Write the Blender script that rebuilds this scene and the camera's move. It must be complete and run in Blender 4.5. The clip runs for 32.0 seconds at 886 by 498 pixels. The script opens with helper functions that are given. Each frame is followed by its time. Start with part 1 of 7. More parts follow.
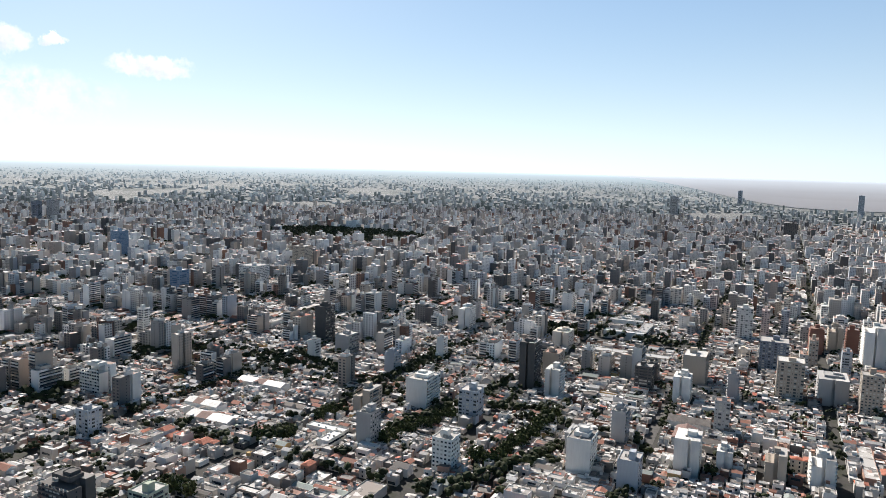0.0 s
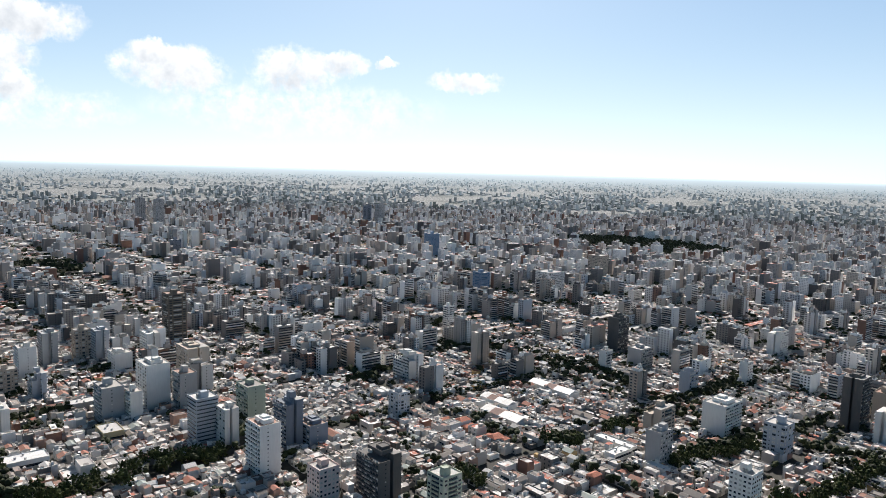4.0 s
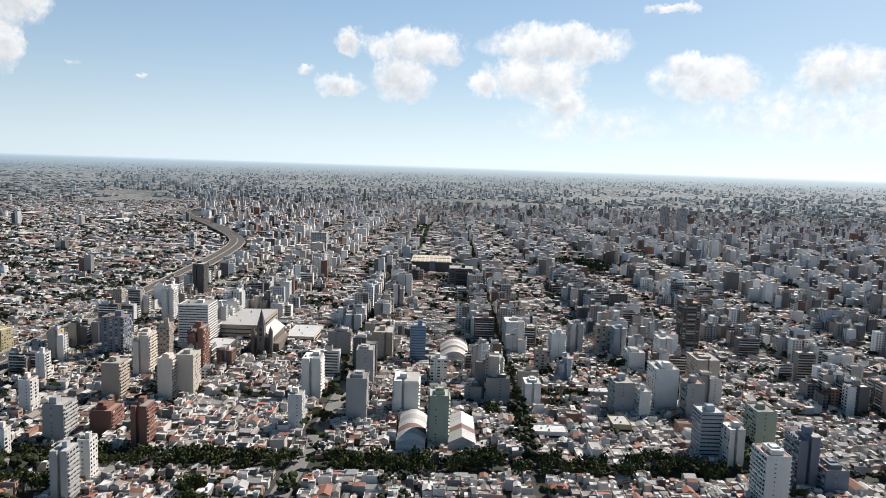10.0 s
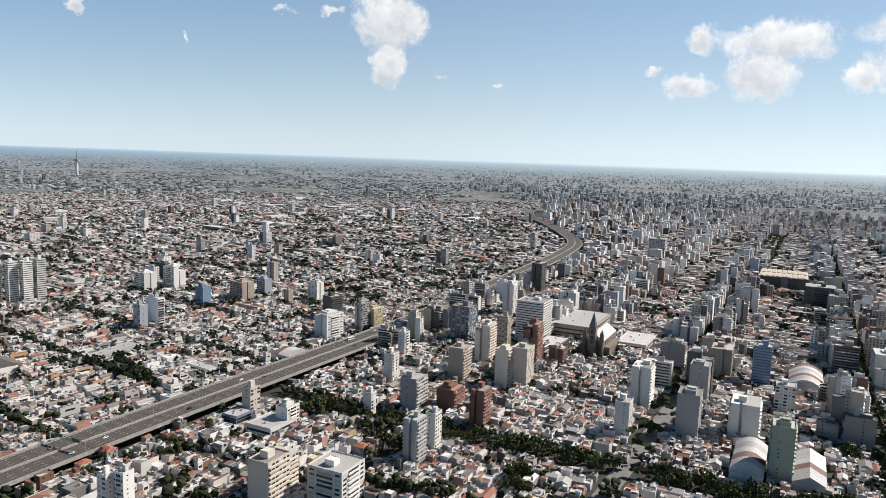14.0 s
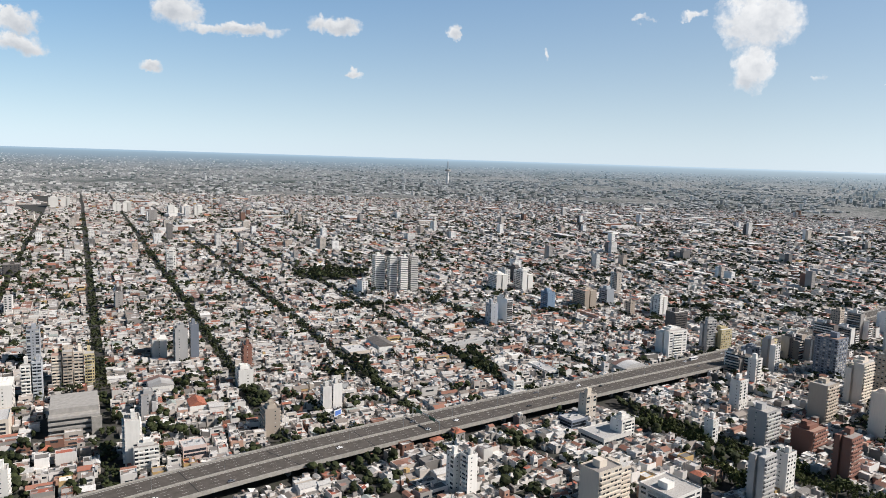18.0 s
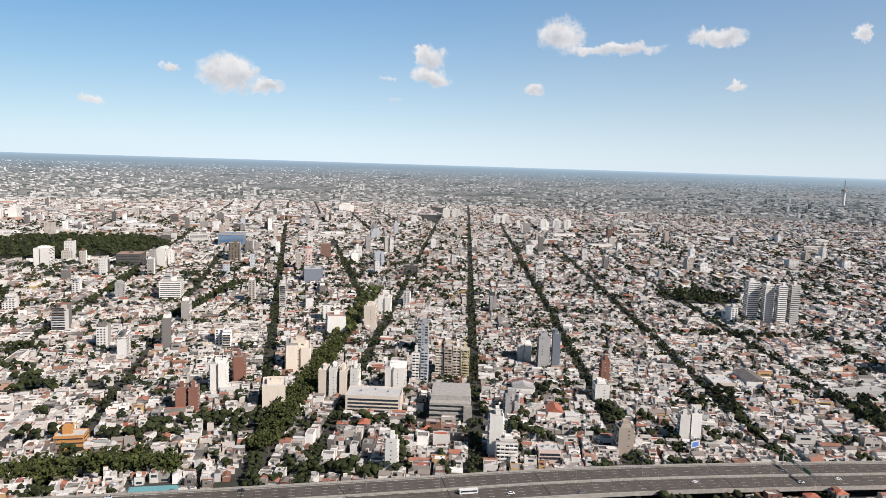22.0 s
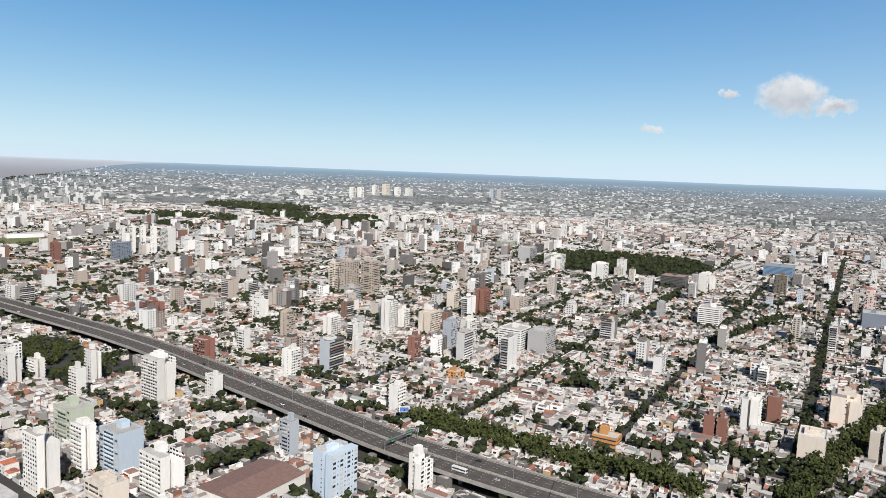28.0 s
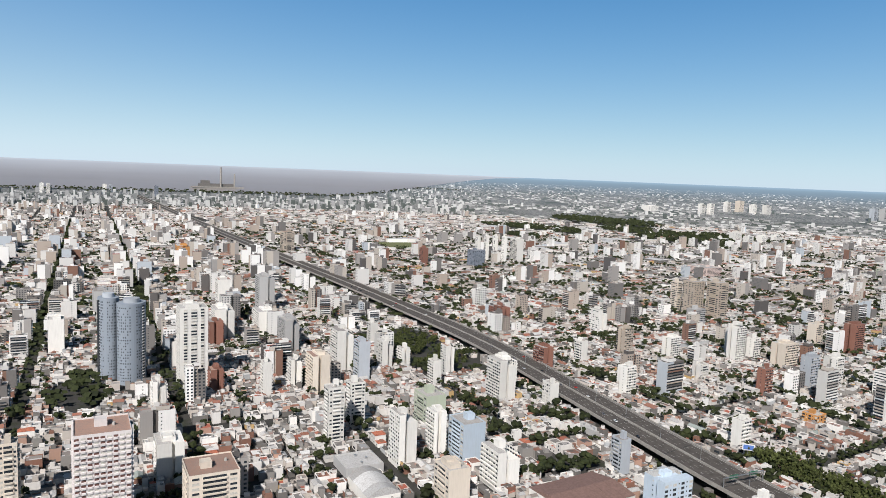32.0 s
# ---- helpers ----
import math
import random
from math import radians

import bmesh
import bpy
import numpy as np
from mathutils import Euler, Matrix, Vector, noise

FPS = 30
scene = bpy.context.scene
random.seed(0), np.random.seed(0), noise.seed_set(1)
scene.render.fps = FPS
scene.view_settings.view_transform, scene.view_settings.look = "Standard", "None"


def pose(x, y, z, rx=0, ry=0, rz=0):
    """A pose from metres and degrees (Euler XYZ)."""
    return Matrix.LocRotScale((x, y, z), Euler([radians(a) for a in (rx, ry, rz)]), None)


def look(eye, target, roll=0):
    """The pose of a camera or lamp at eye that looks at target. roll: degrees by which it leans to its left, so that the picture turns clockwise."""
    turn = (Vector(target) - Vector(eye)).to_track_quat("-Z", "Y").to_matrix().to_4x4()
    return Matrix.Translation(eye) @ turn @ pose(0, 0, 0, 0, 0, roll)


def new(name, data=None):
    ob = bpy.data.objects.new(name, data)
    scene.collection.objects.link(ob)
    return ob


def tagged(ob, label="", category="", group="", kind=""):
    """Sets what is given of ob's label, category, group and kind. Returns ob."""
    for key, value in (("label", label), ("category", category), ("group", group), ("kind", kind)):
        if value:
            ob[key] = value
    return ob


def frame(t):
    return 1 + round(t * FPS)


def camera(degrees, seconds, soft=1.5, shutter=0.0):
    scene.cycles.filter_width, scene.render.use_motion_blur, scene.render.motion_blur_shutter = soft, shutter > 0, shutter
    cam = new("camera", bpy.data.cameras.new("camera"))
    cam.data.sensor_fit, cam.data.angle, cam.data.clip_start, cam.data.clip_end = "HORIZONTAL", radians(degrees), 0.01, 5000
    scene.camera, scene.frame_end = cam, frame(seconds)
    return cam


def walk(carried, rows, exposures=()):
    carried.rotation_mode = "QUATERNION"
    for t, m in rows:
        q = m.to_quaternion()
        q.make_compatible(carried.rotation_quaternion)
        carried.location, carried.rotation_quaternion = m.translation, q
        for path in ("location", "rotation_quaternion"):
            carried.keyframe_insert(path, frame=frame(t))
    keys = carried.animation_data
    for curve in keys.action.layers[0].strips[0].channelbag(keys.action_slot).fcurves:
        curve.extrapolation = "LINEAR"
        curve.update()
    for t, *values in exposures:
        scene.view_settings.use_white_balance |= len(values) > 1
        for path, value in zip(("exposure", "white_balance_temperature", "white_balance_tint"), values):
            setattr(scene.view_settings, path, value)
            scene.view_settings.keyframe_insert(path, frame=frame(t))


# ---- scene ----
# The camera hovers 210 m over the city and turns to its left.
EYE = (0.0, 0.0, 210.0)
# seconds, heading in degrees from +x, downward tilt, roll
CAMERA = [
    (0.0, -65.20, 6.39, 1.50), (0.5, -62.31, 6.35, 1.51), (1.0, -59.37, 6.33, 1.54), (1.5, -56.49, 6.32, 1.55),
    (2.0, -53.57, 6.31, 1.52), (2.5, -50.58, 6.28, 1.54), (3.0, -47.48, 6.29, 1.53), (3.5, -44.51, 6.30, 1.53),
    (5.5, -31.54, 6.32, 1.60), (6.0, -28.14, 6.30, 1.58), (6.5, -24.71, 6.27, 1.61), (7.0, -21.26, 6.30, 1.73),
    (7.5, -17.85, 6.29, 1.75), (8.0, -14.44, 6.31, 1.75), (8.5, -11.05, 6.32, 1.78), (9.0, -7.65, 6.40, 1.83),
    (9.5, -4.29, 6.52, 1.86), (10.0, -0.90, 6.70, 1.85), (10.5, 2.50, 6.85, 1.86), (11.0, 5.86, 7.01, 1.84),
    (11.5, 9.24, 7.15, 1.86), (12.0, 12.66, 7.20, 1.88), (12.5, 16.10, 7.21, 1.98), (13.0, 19.51, 7.22, 2.02),
    (13.5, 22.76, 7.23, 1.98), (15.5, 36.13, 7.38, 1.83), (16.0, 39.64, 7.39, 1.82), (16.5, 43.16, 7.39, 1.86),
    (17.0, 46.67, 7.37, 1.81), (17.5, 50.17, 7.35, 1.77), (18.0, 53.60, 7.32, 1.77), (18.5, 57.14, 7.29, 1.68),
    (19.0, 60.79, 7.25, 1.69), (19.5, 64.35, 7.20, 1.64), (20.0, 67.98, 7.11, 1.68), (20.5, 71.61, 7.02, 1.71),
    (21.0, 75.30, 6.95, 1.74), (21.5, 79.06, 6.89, 1.76), (22.0, 82.74, 6.84, 1.78), (22.5, 86.13, 6.79, 1.78),
    (23.0, 89.53, 6.71, 1.79), (23.5, 93.06, 6.67, 1.79), (24.0, 96.65, 6.59, 1.86), (24.5, 100.19, 6.53, 1.87),
    (25.0, 103.67, 6.47, 1.94), (25.5, 107.19, 6.44, 2.01), (27.5, 121.37, 6.27, 2.14), (28.0, 125.03, 6.23, 2.19),
    (28.5, 128.50, 6.19, 2.20), (29.0, 131.91, 6.18, 2.29), (29.5, 135.31, 6.18, 2.30), (30.0, 138.75, 6.17, 2.33),
    (30.5, 141.95, 6.15, 2.30), (31.0, 145.40, 6.13, 2.31), (31.5, 148.83, 6.13, 2.24), (32.0, 152.35, 6.10, 2.28),
]
cam = camera(64.07, 32.0, soft=0.55)
ROWS = [(t, pose(*EYE, 90 - tilt, 0, head - 90) @ pose(0, 0, 0, 0, 0, roll)) for t, head, tilt, roll in CAMERA]
walk(cam, ROWS, exposures=[(0.0, 0.64, 6640, 10), (9.0, 0.48, 6620, 10), (13.0, 0.41, 6620, 10), (17.0, 0.39, 6560, 10), (21.0, 0.40, 6720, 13), (25.0, 0.37, 6540, 11), (28.0, 0.31, 6400, 10), (32.0, 0.2, 6370, 10)])

# ---- daylight ----
SUN_AZ, SUN_EL = -41.0, 41.0
sun_data = bpy.data.lights.new("sun", "SUN")
sun_data.energy, sun_data.angle, sun_data.color = 5.0, radians(0.55), (1.0, 0.955, 0.91)
sun = new("sun", sun_data)
_s = Vector((math.cos(radians(SUN_AZ)) * math.cos(radians(SUN_EL)), math.sin(radians(SUN_AZ)) * math.cos(radians(SUN_EL)), math.sin(radians(SUN_EL))))
sun.matrix_world = look(_s * 900, (0, 0, 0))


class Graph:
    """Short way to wire nodes."""

    def __init__(self, tree):
        self.tree = tree
        tree.nodes.clear()

    def node(self, kind, **kw):
        n = self.tree.nodes.new(kind)
        for k, v in kw.items():
            setattr(n, k, v)
        return n

    def link(self, a, b):
        self.tree.links.new(a, b)

    def put(self, v, socket):
        if isinstance(v, bpy.types.NodeSocket):
            self.link(v, socket)
        else:
            socket.default_value = v

    def math(self, op, a, b=0.0, c=0.0, clamp=False):
        n = self.node("ShaderNodeMath", operation=op, use_clamp=clamp)
        for v, s in zip((a, b, c), n.inputs):
            self.put(v, s)
        return n.outputs[0]

    def vmath(self, op, a, b=(0, 0, 0), out=0):
        n = self.node("ShaderNodeVectorMath", operation=op)
        self.put(a, n.inputs[0])
        self.put(b, n.inputs[1])
        return n.outputs[out]

    def mix(self, fac, a, b, blend="MIX"):
        n = self.node("ShaderNodeMix", data_type="RGBA", blend_type=blend)
        self.put(fac, n.inputs[0])
        self.put((*a, 1) if isinstance(a, tuple) else a, n.inputs[6])
        self.put((*b, 1) if isinstance(b, tuple) else b, n.inputs[7])
        return n.outputs[2]

    def ramp(self, fac, stops, step=False):
        n = self.node("ShaderNodeValToRGB")
        n.color_ramp.interpolation = "CONSTANT" if step else "LINEAR"
        e = n.color_ramp.elements
        while len(e) < len(stops):
            e.new(0.5)
        for el, (p, c) in zip(e, stops):
            el.position, el.color = p, (*c, 1)
        self.put(fac, n.inputs[0])
        return n.outputs[0]

    def noise(self, vec, scale, detail=3.0, rough=0.55, out=0):
        n = self.node("ShaderNodeTexNoise")
        if vec is not None:
            self.link(vec, n.inputs["Vector"])
        n.inputs["Scale"].default_value, n.inputs["Detail"].default_value, n.inputs["Roughness"].default_value = scale, detail, rough
        return n.outputs[out]

    def span(self, v, a, b, c=0.0, d=1.0):
        n = self.node("ShaderNodeMapRange")
        for x, s in zip((v, a, b, c, d), n.inputs):
            self.put(x, s)
        return n.outputs[0]


# Sky with a few fair-weather clouds: azimuth, elevation, half width, half height (degrees), density
CLOUDS_NORTH = [
    (1.6, 9.1, 4.3, 1.7, 1), (2.7, 6.9, 2.6, 2.1, 1), (6.8, 9.3, 1.3, 1.2, 1), (7.5, 6.0, 2.0, 1.0, 0.9), (10.1, 6.9, 0.9, 0.4, 0.8),
    (-9.3, 9.5, 6.2, 1.8, 1), (-7.6, 7.0, 4.8, 2.0, 1), (-10.1, 5.0, 2.1, 1.4, 0.9), (-3.6, 6.4, 1.2, 1.2, 0.9),
    (-20.6, 6.9, 4.7, 1.9, 0.9), (-19.4, 8.0, 2.4, 1.2, 0.9), (-29.3, 7.3, 3.6, 2.0, 0.85), (-33.0, 7.9, 2.6, 1.2, 0.8), (-36.6, 8.2, 0.9, 0.4, 0.7),
    (-43.0, 6.9, 3.3, 0.9, 0.75), (-17.8, 12.1, 2.1, 0.5, 0.8), (-30.0, 4.4, 12.0, 2.4, 0.42), (-12.0, 3.6, 7.0, 1.6, 0.35)]
CLOUDS_WEST = [
    (30.7, 10.4, 3.3, 2.3, 1), (30.9, 7.1, 1.6, 2.0, 1), (46.0, 8.1, 0.25, 0.5, 0.7), (70.0, 9.1, 4.2, 0.6, 0.95), (74.0, 10.1, 2.0, 1.5, 1), (62.5, 9.75, 2.3, 0.75, 1),
    (53.2, 9.7, 0.75, 0.65, 0.9), (76.0, 6.1, 1.1, 0.5, 0.95), (60.9, 6.45, 0.8, 0.35, 0.9), (38.8, 10.7, 0.9, 0.25, 0.7), (35.1, 10.8, 0.9, 0.35, 0.8), (22.3, 5.9, 0.4, 0.25, 0.7), (26.9, 6.4, 0.7, 0.25, 0.5)]
CLOUDS_SOUTH = [
    (84.4, 8.2, 1.5, 1.1, 1), (84.2, 6.7, 1.9, 0.95, 1), (87.5, 6.5, 0.7, 0.25, 0.7), (87.1, 5.05, 0.8, 0.22, 0.6), (99.9, 6.4, 2.3, 1.7, 1), (97.0, 5.5, 1.6, 0.55, 0.95), (104.2, 6.4, 0.9, 0.25, 0.6), (109.1, 3.9, 1.1, 0.35, 0.7)]
CLOUDS = CLOUDS_NORTH + CLOUDS_WEST + CLOUDS_SOUTH
world = bpy.data.worlds.new("sky")
scene.world = world
world.use_nodes = True
g = Graph(world.node_tree)
sky = g.node("ShaderNodeTexSky", sky_type="NISHITA", sun_disc=False, sun_elevation=radians(SUN_EL), sun_rotation=radians(90 - SUN_AZ), altitude=200.0, air_density=1.0, dust_density=0.7, ozone_density=2.0)
coord = g.node("ShaderNodeTexCoord").outputs["Generated"]
# the haze layer is thin: the pale blue of higher air reaches down to the horizon
g.link(g.vmath("NORMALIZE", g.vmath("ADD", coord, (0.0, 0.0, 0.045))), sky.inputs["Vector"])
sep = g.node("ShaderNodeSeparateXYZ")
g.link(coord, sep.inputs[0])
warp = g.vmath("SUBTRACT", g.noise(coord, 30.0, 6.0, 0.65, 1), (0.5, 0.5, 0.5))
wsep = g.node("ShaderNodeSeparateXYZ")
g.link(warp, wsep.inputs[0])
az0 = g.math("MULTIPLY", g.math("ARCTAN2", sep.outputs[1], sep.outputs[0]), 180 / math.pi)
el0 = g.math("MULTIPLY", g.math("ARCSINE", sep.outputs[2]), 180 / math.pi)
az = g.math("ADD", az0, g.math("MULTIPLY", wsep.outputs[0], 3.0))
el = g.math("ADD", el0, g.math("MULTIPLY", wsep.outputs[1], 2.4))
cover = under = None
for a, e, wa, we, dens in CLOUDS:
    da = g.math("DIVIDE", g.math("SUBTRACT", az, a), wa)
    de = g.math("DIVIDE", g.math("SUBTRACT", el, e), we)
    r2 = g.math("ADD", g.math("MULTIPLY", da, da), g.math("MULTIPLY", de, de))
    one = g.math("MULTIPLY", g.math("SUBTRACT", 1.0, r2, clamp=True), dens)
    base = g.math("MULTIPLY", one, g.math("MULTIPLY_ADD", de, -0.6, 0.42, clamp=True))
    cover = one if cover is None else g.math("MAXIMUM", cover, one)
    under = base if under is None else g.math("MAXIMUM", under, base)
bg = g.node("ShaderNodeBackground")
bg.inputs[1].default_value = 0.0525
rich = g.node("ShaderNodeHueSaturation")
# haze scatters sideways and towards the sun: paler there, deeper blue opposite
facing = g.math("COSINE", g.math("SUBTRACT", g.math("ARCTAN2", sep.outputs[1], sep.outputs[0]), radians(SUN_AZ)))
away_sun = g.math("POWER", g.span(facing, -0.55, -1.0), 1.5)
g.put(g.math("ADD", g.span(facing, -0.55, 0.3, 1.3, 1.08), g.math("MULTIPLY", away_sun, 0.05)), rich.inputs["Saturation"])
broad = g.math("MULTIPLY", g.span(g.math("SUBTRACT", 1.0, g.math("MULTIPLY", facing, facing), clamp=True), 0.0, 1.0, 1.3, 1.95), g.span(facing, 0.3, -0.7, 1.0, 1.27))
g.link(sky.outputs[0], rich.inputs["Color"])
lum = g.node("ShaderNodeRGBToBW")
g.link(sky.outputs[0], lum.inputs[0])
veil = g.vmath("MULTIPLY", lum.outputs[0], g.mix(g.span(facing, -1.0, 0.6), (0.81, 0.96, 1.1), (0.97, 1.12, 1.26)))
sideways = g.math("SUBTRACT", 1.0, g.math("MULTIPLY", facing, facing), clamp=True)
low = g.math("POWER", 2.718, g.math("MULTIPLY", g.math("MAXIMUM", el0, 0.0), g.span(sideways, 0.0, 0.8, -0.13, -0.085)))
tint = g.mix(g.span(facing, -1.0, -0.1), (0.98, 1.17, 1.16), (0.95, 1.05, 1.06))
# milky and dimmer overhead
deep = g.mix(g.span(el0, 14.0, 48.0), (1.0, 1.0, 1.0), (0.41, 0.335, 0.26))
light = g.mix(g.math("MULTIPLY", low, 0.9), g.vmath("MULTIPLY", g.vmath("MULTIPLY", rich.outputs[0], tint), deep), veil)
light = g.vmath("MULTIPLY", light, broad)
fine = g.math("ADD", g.math("MULTIPLY", g.noise(coord, 38.0, 6.0, 0.66), 0.7), g.math("MULTIPLY", g.noise(coord, 110.0, 4.0, 0.6), 0.3))
puffed = g.math("ADD", cover, g.math("MULTIPLY", g.span(cover, 0.0, 0.3), g.math("MULTIPLY", g.math("SUBTRACT", fine, 0.52), 2.4)))
soft = g.math("MULTIPLY", g.span(puffed, 0.0, 0.62), 0.95)
shade = g.math("MULTIPLY_ADD", under, -1.3, g.span(g.noise(coord, 40.0, 4.0, 0.6), 0.3, 0.6, 0.55, 1.1), clamp=True)
puff = g.vmath("MULTIPLY", g.mix(shade, (8.0, 8.5, 9.2), (12.6, 12.8, 13.0)), g.span(facing, -0.3, 0.9, 1.0, 1.2))
light = g.mix(soft, light, puff)
g.link(light, bg.inputs[0])
g.link(bg.outputs[0], g.node("ShaderNodeOutputWorld").inputs[0])

# ---- materials ----
def material(name, rough=0.85, metal=0.0):
    m = bpy.data.materials.new(name)
    m.use_nodes = True
    gr = Graph(m.node_tree)
    bsdf = gr.node("ShaderNodeBsdfPrincipled")
    bsdf.inputs["Roughness"].default_value, bsdf.inputs["Metallic"].default_value = rough, metal
    gr.link(bsdf.outputs[0], gr.node("ShaderNodeOutputMaterial").inputs[0])
    return m, gr, bsdf


def varied(name, stops, by="island", rough=0.85, metal=0.0, stain=0.35, grain=0.6, step=True, streak=False, patch=0.0):
    """Base colours picked piece by piece from stops, with stains and grain in metres."""
    m, gr, bsdf = material(name, rough, metal)
    if by == "island":
        rnd = gr.node("ShaderNodeNewGeometry").outputs["Random Per Island"]
    else:
        rnd = gr.node("ShaderNodeObjectInfo").outputs["Random"]
    pos = gr.node("ShaderNodeNewGeometry").outputs["Position"]
    rnd2 = gr.math("FRACT", gr.math("MULTIPLY", rnd, 7.31 if "roof" in name else 3.17))
    col = gr.ramp(rnd2, stops, step)
    hue = gr.node("ShaderNodeHueSaturation")
    gr.link(col, hue.inputs["Color"])
    gr.put(gr.span(gr.math("FRACT", gr.math("MULTIPLY", rnd, 53.7)), 0.0, 1.0, 0.82, 1.14), hue.inputs["Value"])
    big = gr.noise(pos, 0.12, 4.0, 0.6)
    vec = gr.vmath("MULTIPLY", pos, (1.0, 1.0, 0.12)) if streak else pos
    fine = gr.noise(vec, 0.9, 3.0, 0.65)
    dirt = gr.math("MULTIPLY", gr.span(fine, 0.42, 0.72), stain)
    col2 = gr.mix(dirt, hue.outputs[0], (0.17, 0.15, 0.13))
    col3 = gr.mix(gr.span(big, 0.35, 0.7, 0.0, grain * 0.4), col2, (0.3, 0.26, 0.22))
    if patch:
        # membranes, sheets and tiles laid in patches of a few metres
        vor = gr.node("ShaderNodeTexVoronoi", distance="CHEBYCHEV")
        gr.link(pos, vor.inputs["Vector"])
        vor.inputs["Scale"].default_value = 0.24
        bit = gr.node("ShaderNodeSeparateXYZ")
        gr.link(vor.outputs["Color"], bit.inputs[0])
        col3 = gr.mix(gr.math("MULTIPLY", gr.math("GREATER_THAN", bit.outputs[0], 0.6), patch), col3, gr.ramp(bit.outputs[1], [(0.0, (0.08, 0.075, 0.07)), (0.3, (0.3, 0.16, 0.12)), (0.42, (0.6, 0.58, 0.56)), (0.8, (0.27, 0.25, 0.23))], True))
    gr.link(col3, bsdf.inputs["Base Color"])
    return m


def plain(name, color, rough=0.8, metal=0.0, spread=0.25, scale=0.8):
    m, gr, bsdf = material(name, rough, metal)
    pos = gr.node("ShaderNodeNewGeometry").outputs["Position"]
    n = gr.noise(pos, scale, 4.0, 0.6)
    lo = tuple(c * (1 - spread) for c in color)
    hi = tuple(min(1.0, c * (1 + spread * 0.6)) for c in color)
    gr.link(gr.ramp(n, [(0.3, lo), (0.7, hi)]), bsdf.inputs["Base Color"])
    return m


WALLS = [(0.0, (0.641, 0.61, 0.575)), (0.2, (0.744, 0.714, 0.676)), (0.36, (0.485, 0.433, 0.383)), (0.48, (0.268, 0.251, 0.233)), (0.6, (0.563, 0.503, 0.457)), (0.68, (0.129, 0.12, 0.111)), (0.8, (0.206, 0.0945, 0.0621)), (0.86, (0.414, 0.418, 0.419)), (0.89, (0.433, 0.259, 0.191)), (0.93, (0.641, 0.61, 0.572)), (0.985, (0.433, 0.289, 0.124))]
ROOFS = [(0.0, (0.463, 0.445, 0.422)), (0.12, (0.159, 0.148, 0.139)), (0.27, (0.668, 0.649, 0.622)), (0.41, (0.206, 0.0895, 0.0592)), (0.52, (0.238, 0.203, 0.181)), (0.63, (0.0645, 0.0602, 0.057)), (0.76, (0.357, 0.331, 0.312)), (0.86, (0.35, 0.0846, 0.0458)), (0.925, (0.113, 0.0938, 0.0836)), (0.97, (0.312, 0.317, 0.322))]
M_WALL = varied("painted_render_wall", WALLS, streak=True, stain=0.12, grain=0.3)
M_ROOF = varied("flat_roof_mix", ROOFS, stain=0.3, grain=0.4, patch=0.75)
M_WALL_OB = varied("render_wall_house", WALLS, by="object", streak=True, stain=0.12, grain=0.3)
M_ROOF_OB = varied("roof_house", ROOFS, by="object", stain=0.3, grain=0.4, patch=0.75)
APT = [(0.0, (0.596, 0.576, 0.548)), (0.18, (0.45, 0.402, 0.35)), (0.32, (0.296, 0.276, 0.26)), (0.44, (0.756, 0.736, 0.708)), (0.66, (0.157, 0.145, 0.137)), (0.76, (0.386, 0.322, 0.27)), (0.84, (0.19, 0.1, 0.07)), (0.89, (0.0883, 0.0804, 0.0764)), (0.95, (0.427, 0.459, 0.491))]
M_APT = varied("apartment_render", APT, streak=True, stain=0.1, grain=0.2)
M_GLASS = plain("dark_window_glass", (0.035, 0.042, 0.05), 0.18, spread=0.5)
M_ASPHALT = plain("asphalt", (0.078, 0.066, 0.056), 0.9, spread=0.35, scale=0.25)
M_CONC = plain("concrete", (0.3, 0.28, 0.25), 0.85, scale=0.4)
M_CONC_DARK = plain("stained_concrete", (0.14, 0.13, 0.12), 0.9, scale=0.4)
M_WHITE = plain("white_paint", (0.62, 0.61, 0.6), 0.7, spread=0.12)
M_LINE = plain("road_marking", (0.5, 0.48, 0.45), 0.7)
M_STEEL = plain("galvanised_steel", (0.45, 0.46, 0.47), 0.45, 0.8)
M_BARK = plain("bark", (0.12, 0.085, 0.06), 0.95)
M_TANK = plain("fibre_cement_tank", (0.36, 0.34, 0.31), 0.85)


def foliage(name, a, b):
    m, gr, bsdf = material(name, 0.8)
    bsdf.inputs["Specular IOR Level"].default_value = 0.2
    rnd = gr.node("ShaderNodeNewGeometry").outputs["Random Per Island"]
    pos = gr.node("ShaderNodeNewGeometry").outputs["Position"]
    n = gr.noise(pos, 0.5, 4.0, 0.7)
    gr.link(gr.ramp(gr.math("ADD", gr.math("MULTIPLY", rnd, 0.55), gr.math("MULTIPLY", n, 0.5)), [(0.2, a), (0.8, b)]), bsdf.inputs["Base Color"])
    return m


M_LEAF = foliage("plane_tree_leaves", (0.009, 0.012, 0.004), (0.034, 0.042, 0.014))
M_LEAF_AV = foliage("avenue_leaves", (0.018, 0.022, 0.006), (0.07, 0.082, 0.024))


